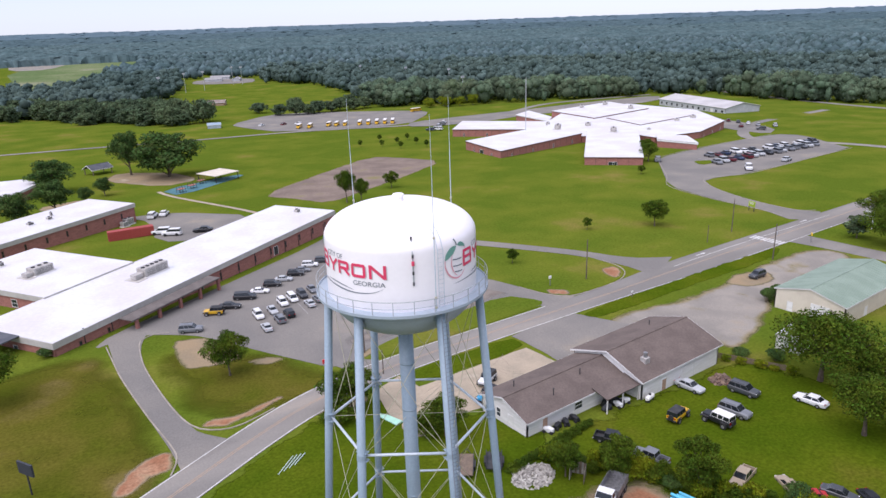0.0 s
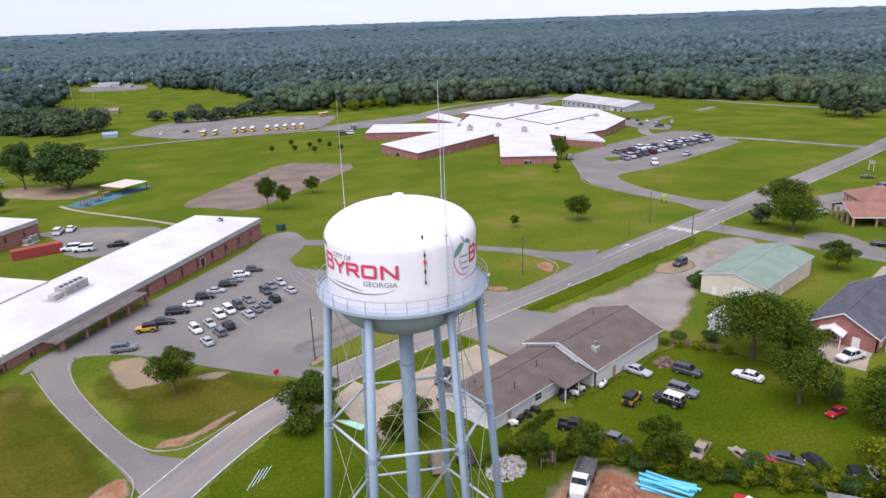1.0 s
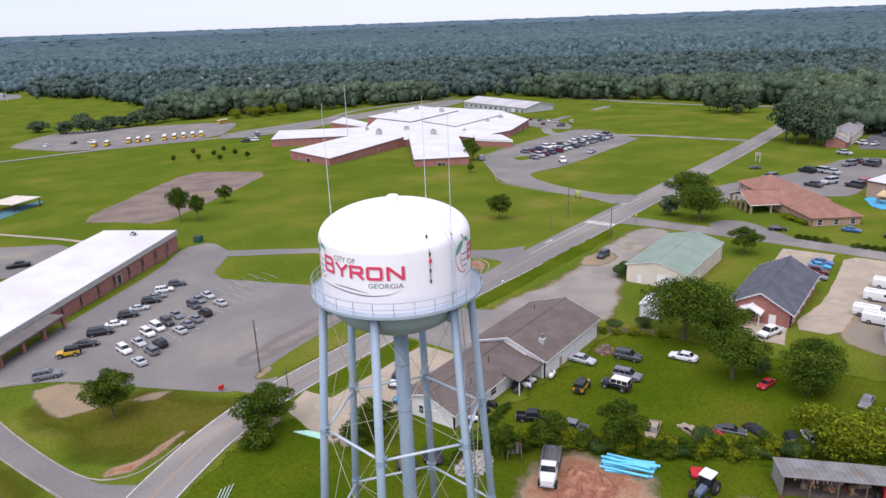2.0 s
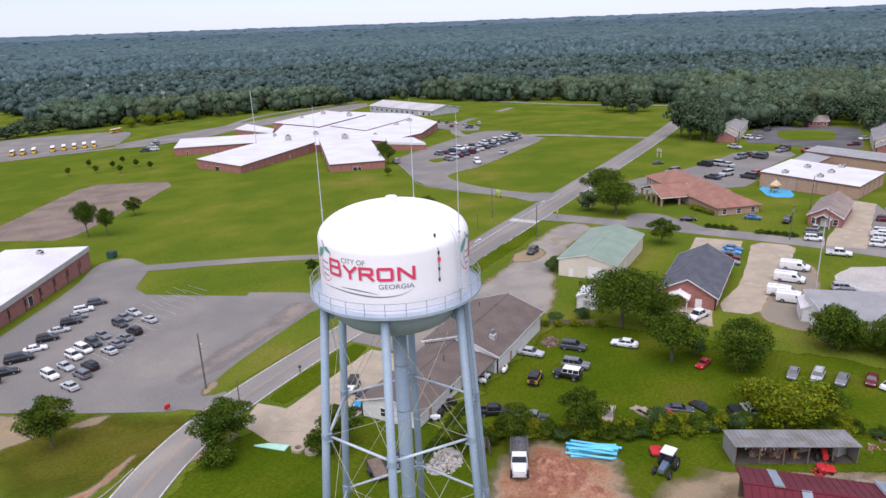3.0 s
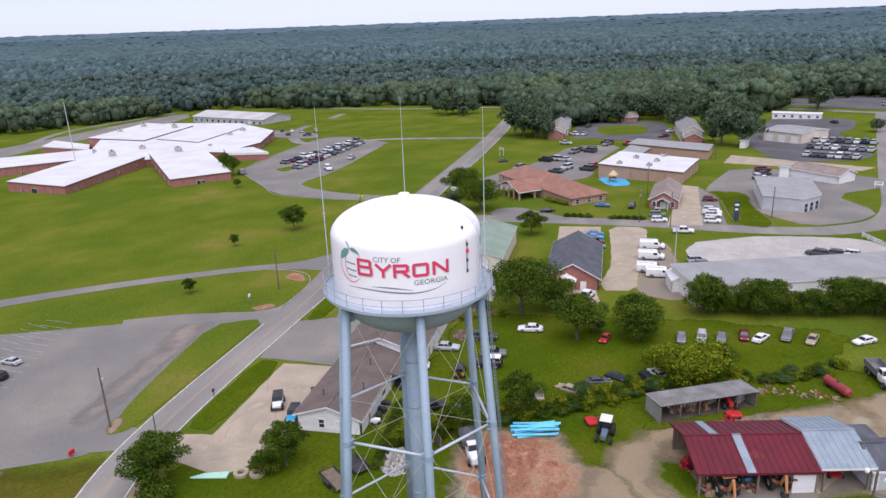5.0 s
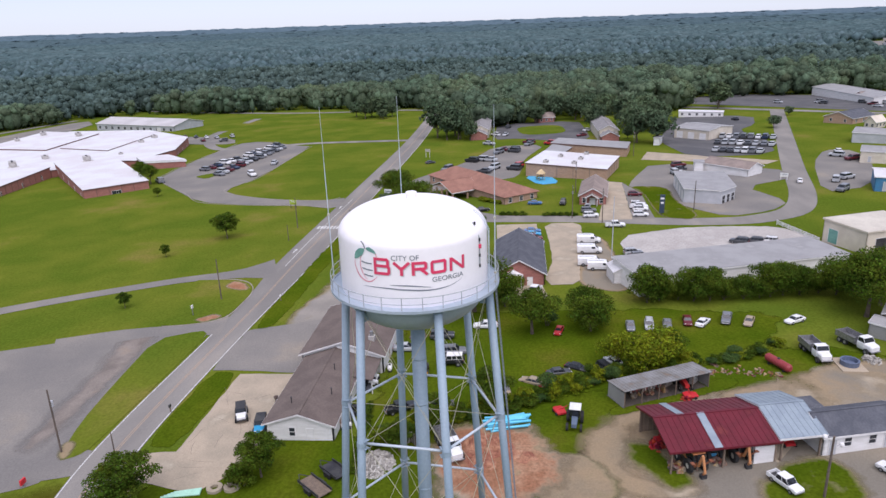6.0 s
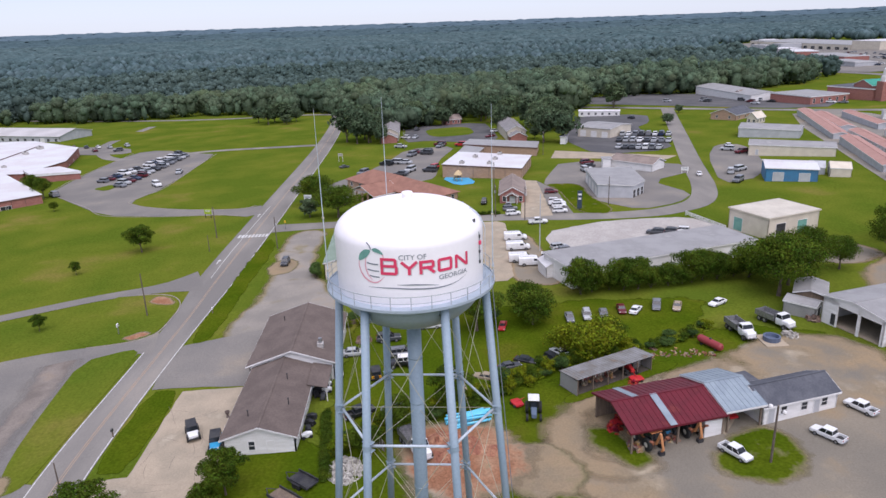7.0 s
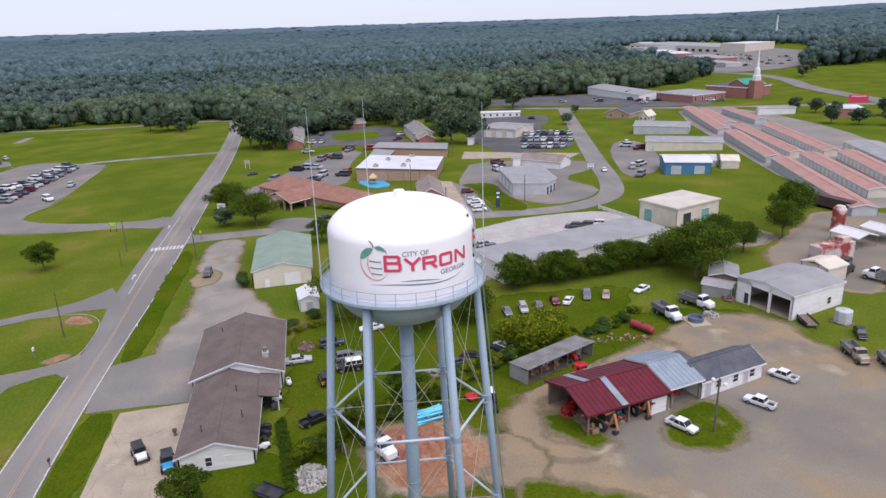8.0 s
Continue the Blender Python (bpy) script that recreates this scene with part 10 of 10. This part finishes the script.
part("roof", bm, PLAIN, play).color = (0.6, 0.45, 0.25, 1)
bm = bmesh.new()
quad_slab(bm, ((1, -0.5, 1.7), (4.2, -0.5, 0.3), (4.2, 0.5, 0.3), (1, 0.5, 1.7)), 0.12)
part("slide", bm, PLAIN, play).color = (0.75, 0.5, 0.03, 1)
bm = bmesh.new()
box(bm, -1.1, -1.1, 1.4, 1.1, 1.1, 1.55)
part("platform", bm, WOOD, play)
MAT_BLUE = mat("blue_rubber_mat", (0.05, 0.30, 0.50), (0.07, 0.35, 0.55), 0.5, 4, 0.1, 0.8)
MAT_TEAL = mat("teal_rubber_mat", (0.05, 0.14, 0.17), (0.07, 0.17, 0.19), 0.5, 4, 0.12, 0.85)
sheet("play_mat", [(229, 32), (213, 27), (215, 19.5), (231, 23)], 0.08, MAT_BLUE, "bright blue rubber play mat", 1, category="play mat")
sheet("play_mat", [(63, 272), (98, 286), (100, 281), (66, 256)], 0.08, MAT_TEAL, "dull teal rubber play surface", 1, category="play mat")
canopy = empty("shade_canopy", on(88, 279, 20), "tan flat shade canopy over the playground", "canopy")
bm = bmesh.new()
box(bm, -6, -6, 3.0, 6, 6, 3.25, bevel=0.05)
part("roof", bm, SIDING_CREAM, canopy)
for px, py in ((-5.5, -5.5), (5.5, -5.5), (-5.5, 5.5), (5.5, 5.5)):
    bm = bmesh.new()
    box(bm, px - 0.12, py - 0.12, -0.5, px + 0.12, py + 0.12, 3.0)
    part("post", bm, DARK, canopy)
for x, y in ((80, 276), (68.5, 263), (74, 268)):
    ob = empty("jungle_gym", on(x, y, 30), "dark climbing frame on the play surface", "playground", "climbing frames")
    for px in (-1.5, 0, 1.5):
        for py in (-1, 1):
            bm = bmesh.new()
            tube(bm, (px, py, -0.2), (px * 0.8, py * 0.8, 2.4), 0.09, n=6)
            part("post", bm, DARK, ob)
    bm = bmesh.new()
    box(bm, -1.5, -1, 1.3, 1.5, 1, 1.45)
    part("platform", bm, BRICK, ob)
gaz = gable("pavilion", "dark roofed pavilion beside the playground", 50, 330, 20, 9, 7, 2.8, 4.4, WOOD, SHINGLE_DARK, 0.5, category="pavilion", walls="")
for px, py in ((0.2, 0.2), (8.8, 0.2), (0.2, 6.8), (8.8, 6.8)):
    bm = bmesh.new()
    box(bm, px - 0.15, py - 0.15, -0.5, px + 0.15, py + 0.15, 2.85)
    part("post", bm, WOOD, gaz)
strip("footpath", [(62, 270, 1.6), (64, 255, 1.6), (75, 217, 1.6), (78, 200, 1.6)], 0.07, CONCRETE, "narrow pale concrete footpath")
bw, bwl = block("school_wing", "low school wing with a white roof", [(-12, 286), (14, 279), (26, 299), (22, 311), (-12, 318)], 4.0, BRICK, ROOF_WHITE, 0.8, category="school")
blue_shed = gable("shed", "dull blue-grey metal shed in the field", 150, 486, -20, 9, 6, 2.6, 3.8, BOWL_GREY, STEEL_BLUE, 0.2, category="shed")
sheet("parking_lot", [(272, 930), (300, 1000), (372, 962), (340, 884)], 0.3, LOT, "pale asphalt lot beyond the ball park", 2, category="parking lot")
for x, y, turn, length in ((300, 958, -25, 22), (338, 930, 60, 16), (318, 990, -30, 26)):
    gable("house", "low grey building beyond the ball park", x, y, turn, length, 10, 3.2, 5.2, SIDING_GREY, ROOF_GREY, 0.4)
field_house = gable("field_house", "small brick building of the ball park", 206, 660, -30, 16, 9, 3, 5, BROWN_BRICK, SHINGLE_TAUPE, 0.6)
# houses among the trees
for x, y, a, l, w, wall_, roof_ in ((392, 22, -70, 10, 7, BRICK, SHINGLE_TAUPE), (330, -126, -52, 20, 14, BROWN_BRICK, SHINGLE_DARK), (312, -128, -52, 9, 5, SIDING_CREAM, SIDING_CREAM), (425, -176, -60, 16, 12, BRICK, SHINGLE_TAUPE)):
    ob = gable("house", "small pale house with a taupe roof" if wall_ is SIDING_CREAM else "small brick house with a dark roof", x, y, a, l, w, 3.2 if l < 16 else 3.0, 5.6, wall_, roof_, 0.4)
    openings_along(ob, (0, 0), (l, 0), 3, 0.9, 1.1, 1.3)
    openings_along(ob, (0, w), (0, 0), 2, 0.9, 1.1, 1.3)
sheet("drive", [(328, 47), (394, 46), (394, -1), (352, -2), (318, -1), (312, 12), (320, 22), (330, 34)], 0.1, DARK_ASPHALT, "dark asphalt drive between the houses", 1, category="driveway")
sheet("grass_patch", [(340, 32), (376, 36), (380, 10), (342, 8)], 0.14, GRASS, "round lawn between the houses", 2, category="grass")
crate_white, cwl = block("trailer_box", "white box trailer standing on grass", rect(296, -30.5, 70, 2.6, 7), 3.4, SIDING_WHITE, ROOF_WHITE, 0.2, category="trailer")
sheet("concrete_strip", [(273, -20), (255, -14.5), (236, -56), (242, -62)], 0.065, CONCRETE, "pale concrete strip", 0, 0.3, category="pavement")
# church steeple and green roof
steeple = empty("steeple", pose(372, -232, gz(372, -232)), "slender white church steeple on a brick tower", "steeple")
bm = bmesh.new()
box(bm, -3, -3, 0, 3, 3, 11)
part("tower", bm, BRICK, steeple)
bm = bmesh.new()
lathe(bm, [(2.6, 11), (2.6, 14), (2.0, 14.2), (1.6, 18), (0.9, 19), (0, 32)], 8)
part("spire", bm, FASCIA, steeple)
ROOF_JADE = mat("jade_metal_roof", (0.03, 0.26, 0.19), (0.04, 0.30, 0.22), 0.4, 4, 0.08, 0.5)
jade = gable("church_roof", "church nave with a jade green metal roof", 377, -228, -80, 16, 14, 8.5, 11.5, BRICK, ROOF_JADE, 0.4, category="church")
openings_along(church2, cl2[3], cl2[0], 5, 1.0, 1.6, 2.4)
openings_along(hall5, (0, 0), (72, 0), 10, 1.0, 1.6, 1.6)
# far things
far_mast = empty("radio_mast", pose(1127, -797, gz(1127, -797)), "slender pale far radio mast", "mast")
bm = bmesh.new()
lathe(bm, [(1.9, -4), (1.7, 10), (1.4, 26), (1.1, 40), (0, 41)], 12)
part("column", bm, FASCIA, far_mast)
random.seed(12)
for k in range(10):
    x, y = 640 + k * 62, -345 - k * 22 + random.uniform(-25, 25)
    st_, sl_ = block("store", "pale flat-roofed store far behind the woods", rect(x, y - 60, random.uniform(-20, 10), random.uniform(28, 60), random.uniform(20, 34)), random.uniform(5, 9), random.choice((SIDING_CREAM, BRICK, SIDING_GREY, SIDING_WHITE)), random.choice((ROOF_WHITE, ROOF_GREY)), 0.6, category="store", low=-10)
sheet("far_field", [(90, 1010), (150, 1000), (420, 1500), (410, 1850), (300, 1800), (110, 1470)], 0.4, FAR_FIELD, "open field far away, paled for haze", 1, category="field")
